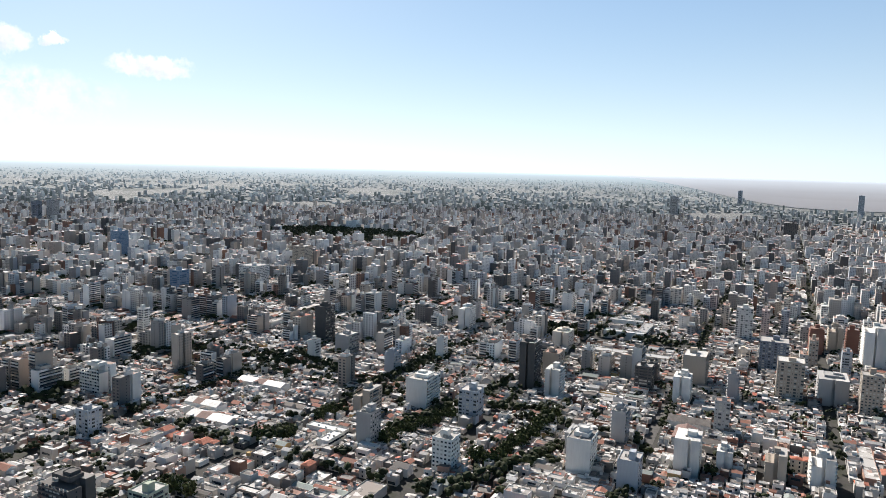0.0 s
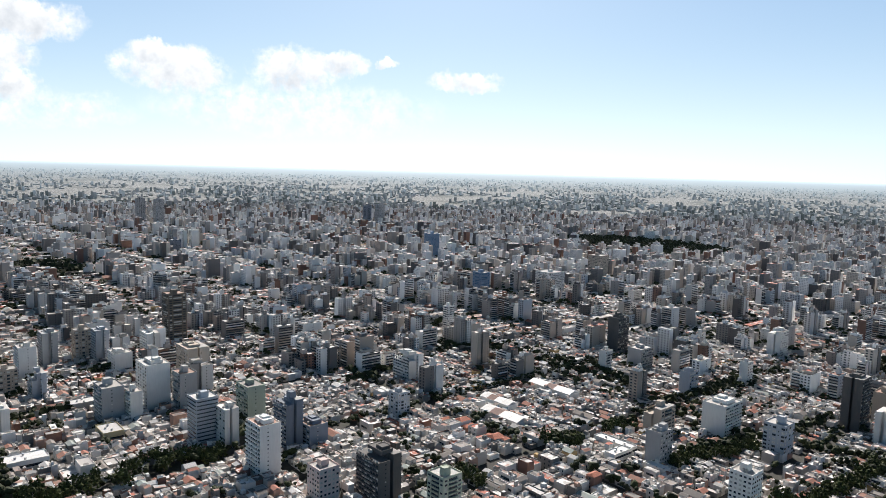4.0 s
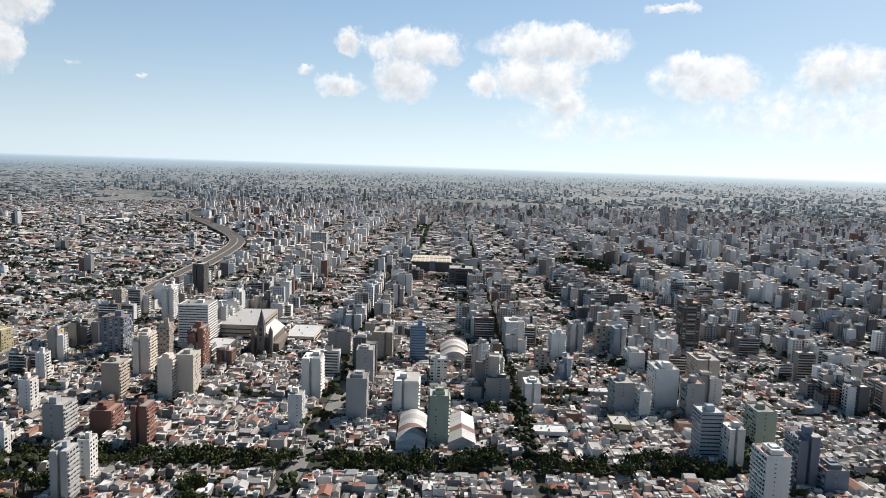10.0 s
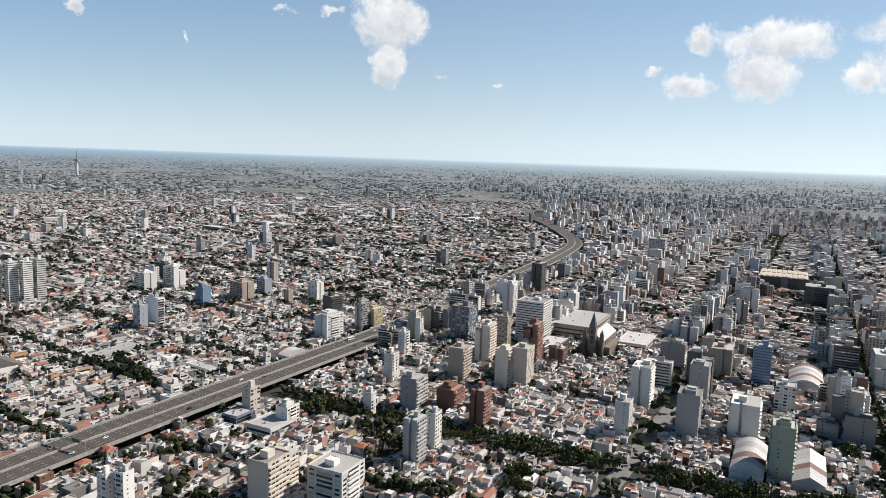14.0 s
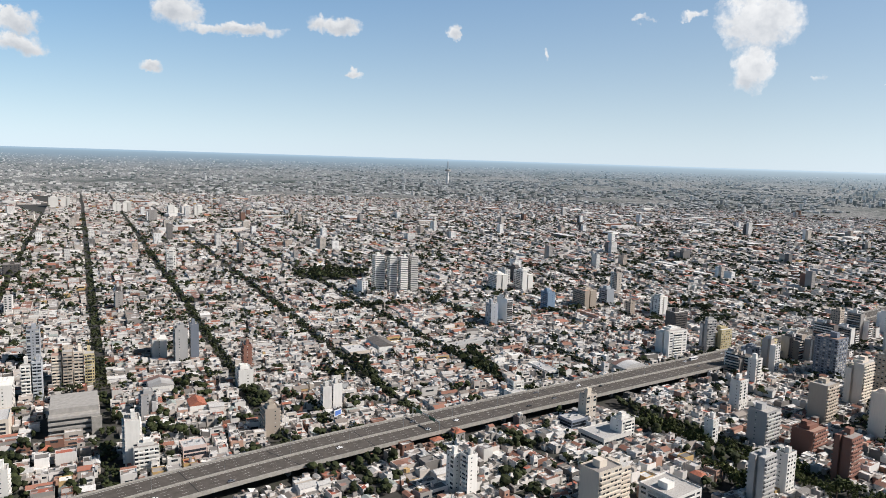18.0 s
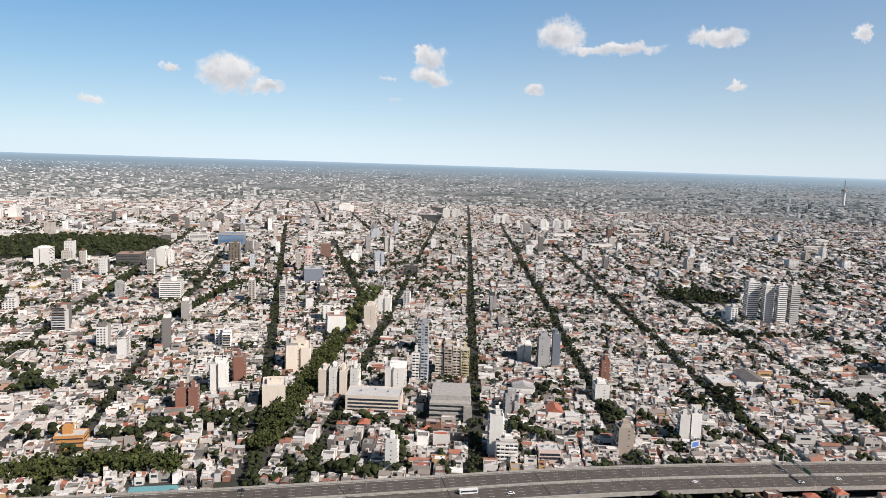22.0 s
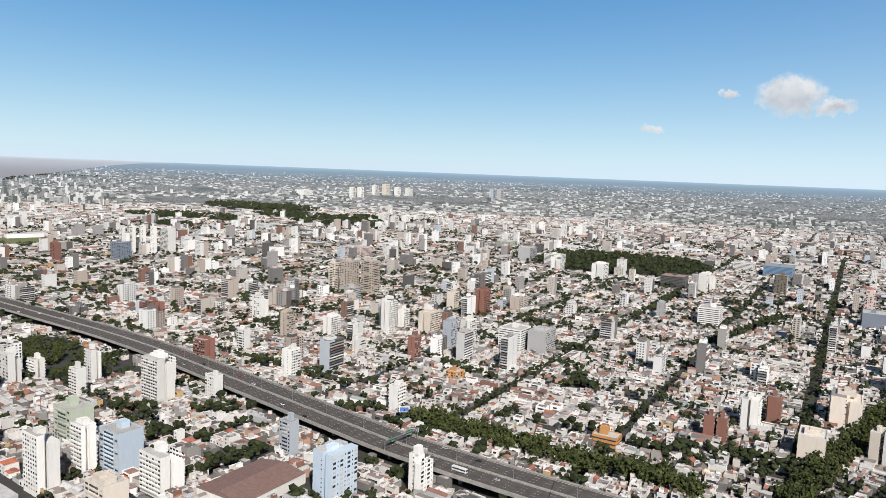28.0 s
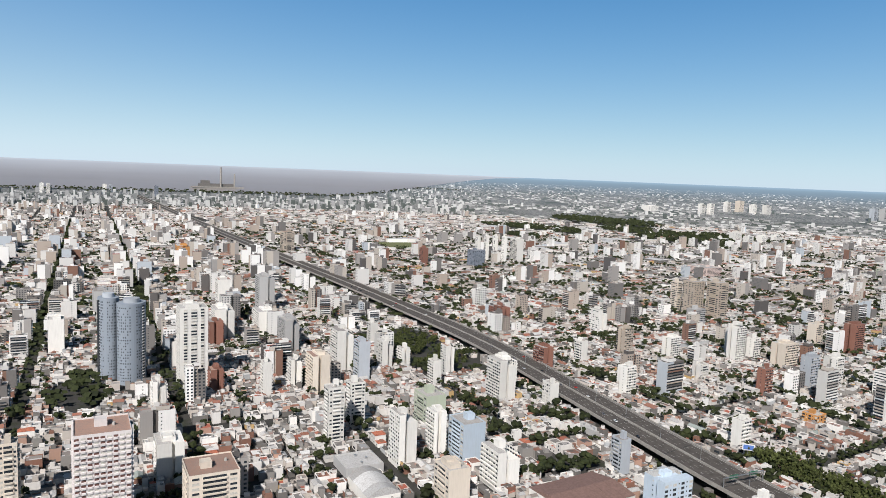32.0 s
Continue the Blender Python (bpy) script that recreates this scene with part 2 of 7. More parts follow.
def far_facade(name):
    """Apartment walls whose rows of far-off windows are left to the surface."""
    m, gr, bsdf = material(name, 0.8)
    geo = gr.node("ShaderNodeNewGeometry")
    rnd, pos, nor = geo.outputs["Random Per Island"], geo.outputs["Position"], geo.outputs["Normal"]
    col = gr.ramp(gr.math("FRACT", gr.math("MULTIPLY", rnd, 3.17)), APT, True)
    p, n = gr.node("ShaderNodeSeparateXYZ"), gr.node("ShaderNodeSeparateXYZ")
    gr.link(pos, p.inputs[0])
    gr.link(nor, n.inputs[0])
    nx, ny = gr.math("ABSOLUTE", n.outputs[0]), gr.math("ABSOLUTE", n.outputs[1])
    u = gr.math("ADD", gr.math("MULTIPLY", p.outputs[0], ny), gr.math("MULTIPLY", p.outputs[1], nx))
    fz, fu = gr.math("FRACT", gr.math("DIVIDE", p.outputs[2], 2.85)), gr.math("FRACT", gr.math("DIVIDE", u, 2.9))
    rows = gr.math("MULTIPLY", gr.math("GREATER_THAN", fz, 0.35), gr.math("LESS_THAN", fz, 0.82))
    cols = gr.math("MULTIPLY", gr.math("GREATER_THAN", fu, 0.22), gr.math("LESS_THAN", fu, 0.72))
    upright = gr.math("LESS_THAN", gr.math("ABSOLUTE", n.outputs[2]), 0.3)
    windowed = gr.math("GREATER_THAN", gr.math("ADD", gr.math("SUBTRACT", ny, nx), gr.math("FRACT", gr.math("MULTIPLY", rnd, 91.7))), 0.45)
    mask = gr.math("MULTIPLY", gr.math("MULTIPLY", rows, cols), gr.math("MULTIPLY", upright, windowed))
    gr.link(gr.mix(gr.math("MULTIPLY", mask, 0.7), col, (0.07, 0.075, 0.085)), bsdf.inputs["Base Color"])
    return m


M_APT_FAR = far_facade("far_apartment_render")

# ---- ground, river and far plain ----
NEAR = 2500.0


def bowl(v):
    """Draws in everything past 2.5 km, so that the plain as far as the horizon lies within 5 km of the eye."""
    v = np.asarray(v, float)
    d = np.hypot(v[:, 0], v[:, 1])
    k = np.where(d > NEAR, (NEAR + 2400.0 * (1 - NEAR / np.maximum(d, NEAR))) / np.maximum(d, 1.0), 1.0)
    out = v * k[:, None]
    out[:, 2] = EYE[2] + (v[:, 2] - EYE[2]) * k
    return out


def mesh_of(name, verts, faces, mats, index=None):
    me = bpy.data.meshes.new(name)
    me.from_pydata([tuple(v) for v in verts], [], faces)
    for m in mats:
        me.materials.append(m)
    if index is not None:
        me.polygons.foreach_set("material_index", np.asarray(index, np.int32))
    me.update()
    return me


def polar(name, radii, a0, a1, steps, z, mats):
    """A ring sector of ground in true distances."""
    angles = np.radians(np.linspace(a0, a1, steps + 1))
    verts = [(r * math.cos(a), r * math.sin(a), z) for r in radii for a in angles]
    n = steps + 1
    faces = [(i * n + j, (i + 1) * n + j, (i + 1) * n + j + 1, i * n + j + 1) for i in range(len(radii) - 1) for j in range(steps)]
    return mesh_of(name, bowl(verts), faces, mats)


def ground_material(name, stops, scale):
    m, gr, bsdf = material(name, 0.95)
    pos = gr.node("ShaderNodeNewGeometry").outputs["Position"]
    gr.link(gr.ramp(gr.noise(pos, scale, 5.0, 0.75), stops), bsdf.inputs["Base Color"])
    return m


M_GROUND = ground_material("worn_ground", [(0.3, (0.024, 0.023, 0.021)), (0.5, (0.04, 0.037, 0.033)), (0.62, (0.02, 0.024, 0.011)), (0.75, (0.07, 0.062, 0.053))], 0.05)
# emission levels of the painted haze, rising towards the horizon
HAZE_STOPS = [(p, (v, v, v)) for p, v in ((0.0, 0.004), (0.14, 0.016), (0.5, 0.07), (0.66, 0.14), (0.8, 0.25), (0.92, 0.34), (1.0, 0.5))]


def haze_emission(gr, bsdf, pos, tint=None):
    """Haze painted as emission on the far backdrop: fuller towards horizon and sun."""
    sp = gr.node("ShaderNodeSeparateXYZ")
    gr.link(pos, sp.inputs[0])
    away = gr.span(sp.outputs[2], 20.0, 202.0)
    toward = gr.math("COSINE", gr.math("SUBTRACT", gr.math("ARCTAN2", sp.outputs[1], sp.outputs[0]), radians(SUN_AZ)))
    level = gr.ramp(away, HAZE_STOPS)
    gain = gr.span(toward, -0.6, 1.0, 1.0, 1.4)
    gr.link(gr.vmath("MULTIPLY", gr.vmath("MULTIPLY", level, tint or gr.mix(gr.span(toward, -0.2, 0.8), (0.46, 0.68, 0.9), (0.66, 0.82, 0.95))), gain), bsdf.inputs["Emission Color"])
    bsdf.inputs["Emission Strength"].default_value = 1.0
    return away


def far_plain():
    """Suburbs and woods in broad drifts, speckled with roofs, as far as the horizon."""
    m, gr, bsdf = material("far_city_plain", 0.95)
    pos = gr.node("ShaderNodeNewGeometry").outputs["Position"]
    # the plain emits painted haze
    away = haze_emission(gr, bsdf, pos)
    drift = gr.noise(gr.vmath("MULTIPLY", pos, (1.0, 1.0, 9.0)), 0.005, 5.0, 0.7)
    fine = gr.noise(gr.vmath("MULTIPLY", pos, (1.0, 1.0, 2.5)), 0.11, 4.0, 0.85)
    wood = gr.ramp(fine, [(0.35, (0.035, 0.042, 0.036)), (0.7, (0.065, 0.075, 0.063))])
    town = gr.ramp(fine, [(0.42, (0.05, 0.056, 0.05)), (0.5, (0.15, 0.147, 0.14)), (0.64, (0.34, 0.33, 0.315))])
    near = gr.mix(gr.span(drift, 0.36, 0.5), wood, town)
    # haze put into the base colour too: drifts fade to blue-grey with distance
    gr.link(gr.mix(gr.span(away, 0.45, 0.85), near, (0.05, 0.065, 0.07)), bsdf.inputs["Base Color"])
    return m


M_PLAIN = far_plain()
M_RIVER, river_nodes, river_bsdf = material("muddy_river", 0.35)
river_pos = river_nodes.node("ShaderNodeNewGeometry").outputs["Position"]
# water brightened by painted haze, put in as emission
haze_emission(river_nodes, river_bsdf, river_pos, (0.5, 0.6, 0.7))
river_nodes.link(river_nodes.ramp(river_nodes.noise(river_pos, 0.002, 4.0, 0.6), [(0.3, (0.23, 0.195, 0.17)), (0.7, (0.26, 0.225, 0.2))]), river_bsdf.inputs["Base Color"])
ground = new("ground", polar("ground", [0.01, 200, 400, 700, 1000, 1500, 2000, 2500, 2700, 3000, 3300, 3600], -180, 180, 180, 0.0, [M_GROUND]))
tagged(ground, "grey worn city ground of asphalt, dust and yards", "ground", kind="structure")
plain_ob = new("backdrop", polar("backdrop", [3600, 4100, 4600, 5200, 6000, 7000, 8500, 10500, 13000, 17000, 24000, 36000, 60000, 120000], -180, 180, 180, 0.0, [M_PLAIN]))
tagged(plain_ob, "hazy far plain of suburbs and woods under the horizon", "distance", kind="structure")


def shore(a):
    """The river's near edge along the bearing a (146 to 282 degrees), drawing back to the horizon at both ends."""
    ease = max(0.0, 1 - (a - 146) / 16, 1 - (282 - a) / 15)
    return 5500 / (1 - 0.94 * ease * ease * (3 - 2 * ease))


def river_mesh():
    """The river's sheet."""
    verts, faces, n = [], [], 60
    for j in range(n + 1):
        a = 146 + 136 * j / n
        inner = shore(a)
        for k in range(9):
            r = inner * (120000 / inner) ** (k / 8)
            verts.append((r * math.cos(radians(a)), r * math.sin(radians(a)), 6.0))
    for j in range(n):
        faces += [(9 * j + k, 9 * j + k + 1, 9 * j + k + 10, 9 * j + k + 9) for k in range(8)]
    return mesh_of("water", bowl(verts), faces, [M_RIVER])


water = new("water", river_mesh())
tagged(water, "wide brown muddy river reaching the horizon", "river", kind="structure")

# ---- the elevated motorway ----
HIGHWAY = [(-4600, 330), (-2776, 372), (-2105, 392), (-1500, 418), (-1150, 434), (-950, 438), (-720, 442), (-560, 424), (-390, 406), (-300, 396), (-160, 399), (0, 410), (160, 424), (340, 422), (520, 415), (740, 407), (1000, 420), (1290, 434), (1508, 446), (1700, 468), (1830, 505), (2010, 590), (2250, 715), (2480, 850), (2674, 938), (2850, 975), (3079, 1000), (3800, 1010)]
DECK = 9.0


def smooth_line(pts, step):
    """Points every step metres on a soft curve through pts."""
    p = np.array(pts, float)
    for _ in range(3):
        q = np.empty((2 * len(p) - 2, 2))
        q[0::2], q[1::2] = p[:-1] * 0.75 + p[1:] * 0.25, p[:-1] * 0.25 + p[1:] * 0.75
        p = np.vstack([p[:1], q, p[-1:]])
    s = np.concatenate([[0], np.cumsum(np.hypot(*np.diff(p, axis=0).T))])
    u = np.arange(0, s[-1], step)
    return np.stack([np.interp(u, s, p[:, 0]), np.interp(u, s, p[:, 1])], 1)


HWY = smooth_line(HIGHWAY, 20.0)
_tan = np.gradient(HWY, axis=0)
_tan /= np.hypot(*_tan.T)[:, None]
HWY_N = np.stack([-_tan[:, 1], _tan[:, 0]], 1)


def ribbon(lo, hi, z0, z1, i0=0, i1=None):
    """A bar along the motorway from offset lo to hi and height z0 to z1."""
    c, n = HWY[i0:i1], HWY_N[i0:i1]
    verts, faces = [], []
    for k in range(len(c)):
        a, b = c[k] + n[k] * lo, c[k] + n[k] * hi
        verts += [(*a, z0), (*b, z0), (*b, z1), (*a, z1)]
    for k in range(len(c) - 1):
        o, p = 4 * k, 4 * k + 4
        faces += [(o + 3, o + 2, p + 2, p + 3), (o, p, p + 1, o + 1), (o, o + 3, p + 3, p), (o + 1, p + 1, p + 2, o + 2)]
    return bowl(verts), faces


motorway = new("motorway")
tagged(motorway, "wide elevated grey concrete motorway with many lanes", "motorway", kind="structure")


def part(name, me, mat, parent, label="", at=None):
    """Links a mesh as one object under a thing or a part."""
    if isinstance(me, bmesh.types.BMesh):
        data = bpy.data.meshes.new(name)
        me.to_mesh(data)
        me.free()
        me = data
    if mat is not None and not me.materials:
        me.materials.append(mat)
    ob = new(name, me)
    ob.parent = parent
    if at is not None:
        ob.matrix_basis = at if isinstance(at, Matrix) else Matrix.Translation(at)
    if label:
        ob["label"] = label
    return ob


def strip(name, lo, hi, z0, z1, mat, label="", i0=0, i1=None):
    v, f = ribbon(lo, hi, z0, z1, i0, i1)
    return part(name, mesh_of(name, v, f, [mat]), mat, motorway, label)


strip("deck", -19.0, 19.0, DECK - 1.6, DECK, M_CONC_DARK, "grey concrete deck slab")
strip("carriageway", -17.2, -1.0, DECK, DECK + 0.06, M_ASPHALT, "worn dark asphalt lanes")
strip("carriageway", 1.0, 17.2, DECK, DECK + 0.06, M_ASPHALT, "worn dark asphalt lanes")
strip("median", -0.45, 0.45, DECK, DECK + 1.0, M_CONC, "pale concrete median barrier")
strip("parapet", -19.2, -18.7, DECK - 1.7, DECK + 1.1, M_CONC, "pale concrete parapet")
strip("parapet", 18.7, 19.2, DECK - 1.7, DECK + 1.1, M_CONC, "pale concrete parapet")
for off in (-17.0, -1.3, 1.3, 17.0):
    strip("edge_line", off - 0.16, off + 0.16, DECK + 0.06, DECK + 0.075, M_LINE)
dash_rows = []
for k in range(len(HWY) - 1):
    if -900 < HWY[k][0] < 1500:
        for off in (-13.2, -9.2, -5.2, 5.2, 9.2, 13.2):
            for u in (0.0, 0.5):
                c = HWY[k] * (1 - u) + HWY[k + 1] * u + HWY_N[k] * off
                t = np.array((HWY_N[k][1], -HWY_N[k][0]))
                a, b, m = c - t * 2, c + t * 2, HWY_N[k] * 0.09
                dash_rows.append([(*(a - m), DECK + 0.075), (*(b - m), DECK + 0.075), (*(b + m), DECK + 0.075), (*(a + m), DECK + 0.075)])
dashes = part("lane_dashes", mesh_of("lane_dashes", [v for q in dash_rows for v in q], [(4 * i, 4 * i + 1, 4 * i + 2, 4 * i + 3) for i in range(len(dash_rows))], [M_LINE]), None, motorway)
dashes["kind"] = "stuff"


def near_highway(x, y, width):
    return float(np.min(np.hypot(HWY[:, 0] - x, HWY[:, 1] - y))) < width

# ---- the city ----
class Boxes:
    """Gathers plain blocks with two materials (sides, top) for one large joined mesh."""

    def __init__(self):
        self.rows = []

    def add(self, x, y, z, w, d, h, ang):
        self.rows.append((x, y, z, w, d, h, ang))

    def rimmed(self, name, mats, lip=0.6, t=0.22):
        """The same with the roof sunk behind a parapet."""
        r = np.array(self.rows)
        n = len(r)
        sx, sy = np.array([-1, 1, 1, -1]) * 0.5, np.array([-1, -1, 1, 1]) * 0.5
        w, d = r[:, 3:4], r[:, 4:5]
        iw, id_ = np.maximum(w - 2 * t, w * 0.5), np.maximum(d - 2 * t, d * 0.5)
        lx = np.concatenate([w * sx, w * sx, iw * sx, iw * sx], 1)
        ly = np.concatenate([d * sy, d * sy, id_ * sy, id_ * sy], 1)
        top = r[:, 2:3] + r[:, 5:6]
        one = np.ones((1, 4))
        lz = np.concatenate([r[:, 2:3] * one, top * one, top * one, (top - lip) * one], 1)
        c, s = np.cos(r[:, 6])[:, None], np.sin(r[:, 6])[:, None]
        v = bowl(np.stack([r[:, 0:1] + lx * c - ly * s, r[:, 1:2] + lx * s + ly * c, lz], 2).reshape(-1, 3))
        quads = [(k + i, k + (i + 1) % 4, k + 4 + (i + 1) % 4, k + 4 + i) for k in (0, 4, 8) for i in range(4)] + [(12, 13, 14, 15)]
        return self.build(name, v, np.array(quads), n, 16, [0] * 12 + [len(mats) - 1], mats)

    def mesh(self, name, mats, lean=0.0):
        r = np.array(self.rows)
        n = len(r)
        sx = np.array([-1, 1, 1, -1, -1, 1, 1, -1]) * 0.5
        sy = np.array([-1, -1, 1, 1, -1, -1, 1, 1]) * 0.5
        sz = np.array([0, 0, 0, 0, 1, 1, 1, 1.0])
        c, s = np.cos(r[:, 6])[:, None], np.sin(r[:, 6])[:, None]
        lx, ly = r[:, 3:4] * sx, r[:, 4:5] * sy
        v = np.stack([r[:, 0:1] + lx * c - ly * s, r[:, 1:2] + lx * s + ly * c, r[:, 2:3] + r[:, 5:6] * sz], 2).reshape(-1, 3)
        if lean:
            # lean-to roofs: one side of the top lies higher
            q = np.random.RandomState(11)
            k, side = (q.random_sample(n) < 0.45) * q.uniform(0.4, 1.0, n) * lean, q.randint(0, 4, n)
            for e in range(4):
                for corner in (4 + e, 4 + (e + 1) % 4):
                    v.reshape(n, 8, 3)[:, corner, 2] += np.where(side == e, k * np.minimum(r[:, 3], r[:, 4]) * 0.3, 0.0)
        v = bowl(v)
        quads = np.array([(0, 1, 5, 4), (1, 2, 6, 5), (2, 3, 7, 6), (3, 0, 4, 7), (4, 5, 6, 7)])
        return self.build(name, v, quads, n, 8, [0, 0, 0, 0, len(mats) - 1], mats)

    def gabled(self, name, mats, pitch=0.24):
        """Blocks under pitched roofs with the ridge along the longer side and a little overhang."""
        r = np.array(self.rows)
        n = len(r)
        flip = r[:, 4] > r[:, 3]
        w, d = np.where(flip, r[:, 4], r[:, 3])[:, None], np.where(flip, r[:, 3], r[:, 4])[:, None]
        ang = r[:, 6] + np.where(flip, math.pi / 2, 0.0)
        sx, sy = np.array([-1, 1, 1, -1]) * 0.5, np.array([-1, -1, 1, 1]) * 0.5
        one, rx = np.ones((1, 4)), np.array([[-0.5, 0.5]])
        lx = np.concatenate([w * sx, w * sx, (w + 0.5) * sx, (w + 0.5) * rx], 1)
        ly = np.concatenate([d * sy, d * sy, (d + 0.6) * sy, np.zeros((n, 2))], 1)
        top = r[:, 2:3] + r[:, 5:6]
        lz = np.concatenate([r[:, 2:3] * one, top * one, top * one - 0.05, (top + d * pitch) * np.ones((1, 2))], 1)
        c, s = np.cos(ang)[:, None], np.sin(ang)[:, None]
        v = bowl(np.stack([r[:, 0:1] + lx * c - ly * s, r[:, 1:2] + lx * s + ly * c, lz], 2).reshape(-1, 3))
        quads = [(i, (i + 1) % 4, 4 + (i + 1) % 4, 4 + i) for i in range(4)] + [(8, 9, 13, 12), (10, 11, 12, 13), (11, 8, 12, 12), (9, 10, 13, 13)]
        f = []
        for k in range(n):
            o = 14 * k
            f += [tuple(o + i for i in q) if q[2] != q[3] else tuple(o + i for i in q[:3]) for q in quads]
        return mesh_of(name, v, f, mats, np.tile([0, 0, 0, 0, 1, 1, 0, 0], n))

    def build(self, name, v, quads, n, step, index, mats):
        f = (quads[None] + step * np.arange(n)[:, None, None]).reshape(-1)
        m = len(quads)
        me = bpy.data.meshes.new(name)
        me.vertices.add(step * n)
        me.vertices.foreach_set("co", v.reshape(-1))
        me.loops.add(len(f))
        me.loops.foreach_set("vertex_index", f.astype(np.int32))
        me.polygons.add(m * n)
        me.polygons.foreach_set("loop_start", np.arange(0, 4 * m * n, 4, dtype=np.int32))
        me.polygons.foreach_set("material_index", np.tile(np.array(index, np.int32), n))
        me.polygons.foreach_set("use_smooth", np.zeros(m * n, bool))
        for mat in mats:
            me.materials.append(mat)
        me.update(calc_edges=True)
        return me


def av_x(y):
    """The tree-lined avenue south of the motorway."""
    return -59 + (y - 524) * 0.155


def zone(x, y):
    """Street grid that rules at a place: north of the motorway, south-west, south-east."""
    i = int(np.argmin(np.hypot(HWY[:, 0] - x, HWY[:, 1] - y)))
    if float((np.array((x, y)) - HWY[i]) @ HWY_N[i]) < 0:
        return "north" if x > -200 else "old_north"
    return "west" if x > av_x(y) else "east"


GRIDS = {"north": (-1.0, 478.0, 84.0, 131.0, 160.0), "old_north": (-1.0, -450.0, 75.0, 118.0, 122.0), "west": (-9.0, 134.0, 763.0, 113.0, 118.0), "east": (4.8, -375.0, 1126.0, 128.0, 122.0)}
rng = random.Random(7)


def in_view(x, y):
    """The camera never turns to the sector behind its start and end."""
    a = math.degrees(math.atan2(y, x)) % 360
    return not (202 < a < 250)


def tower_share(x, y, kind):
    d = math.hypot(x, y)
    a = math.degrees(math.atan2(y, x))
    if kind == "old_north":
        return 0.06 if d < 750 else 0.24 if d < 1500 else 0.36
    if kind == "north":
        if a < -20:
            return 0.0 if d < 700 else 0.36 if d < 1200 else 0.6
        return 0.0 if d < 640 else 0.2 if d < 780 else 0.62
    if kind == "west":
        return 0.0 if d < 750 else 0.014 if d < 3000 else 0.03
    return 0.0 if d < 700 else 0.09 if a > 110 else 0.045


PARKS = [(-625, 1660, 205, 215), (1200, -1830, 300, 190), (-2680, 2280, 330, 200), (235, -890, 70, 26), (115, -898, 50, 22), (-690, 0, 50, 26), (560, 1090, 60, 60), (-1850, 1930, 190, 150), (1500, -320, 110, 60)]
houses, mids, windows, slabs, far_houses, far_mids, clutter, mid_houses, annexes, openings, gables = Boxes(), Boxes(), Boxes(), Boxes(), Boxes(), Boxes(), Boxes(), Boxes(), Boxes(), Boxes(), Boxes()
tree_spots, NEAR_HOUSES, NEAR_BLOCKS, KEEP_OUT = [], [], [], []


def is_free(x, y, r=0.0):
    for px, py, hx, hy in KEEP_OUT:
        if abs(x - px) < hx + r and abs(y - py) < hy + r:
            return False
    return True


def in_park(x, y):
    return any(((x - px) / rx) ** 2 + ((y - py) / ry) ** 2 < 1 for px, py, rx, ry in PARKS)


def clear(x, y, r):
    """Whether a building of that half size has room."""
    d = math.hypot(x, y)
    if d < 1180 and y > 380 and abs(x - av_x(y)) < 8 + r:
        return False
    if -330 < y < 420 and d < 620 and abs(x - 468) < 9 + r * 0.7:
        return False
    if -850 < x < -630 and 322 < y < 405:
        return False
    if 330 < x < 2450 and abs(y - np.interp(x, (455, 757, 1826, 2450), (90, 74, 38, 20))) < 10.5 + r * 0.7:
        return False
    if in_park(x, y) or (d < 1700 and belt_gap(x, y) < 3.0 + r * 0.8):
        return False
    return is_free(x, y, r) and not near_highway(x, y, 21 + r)


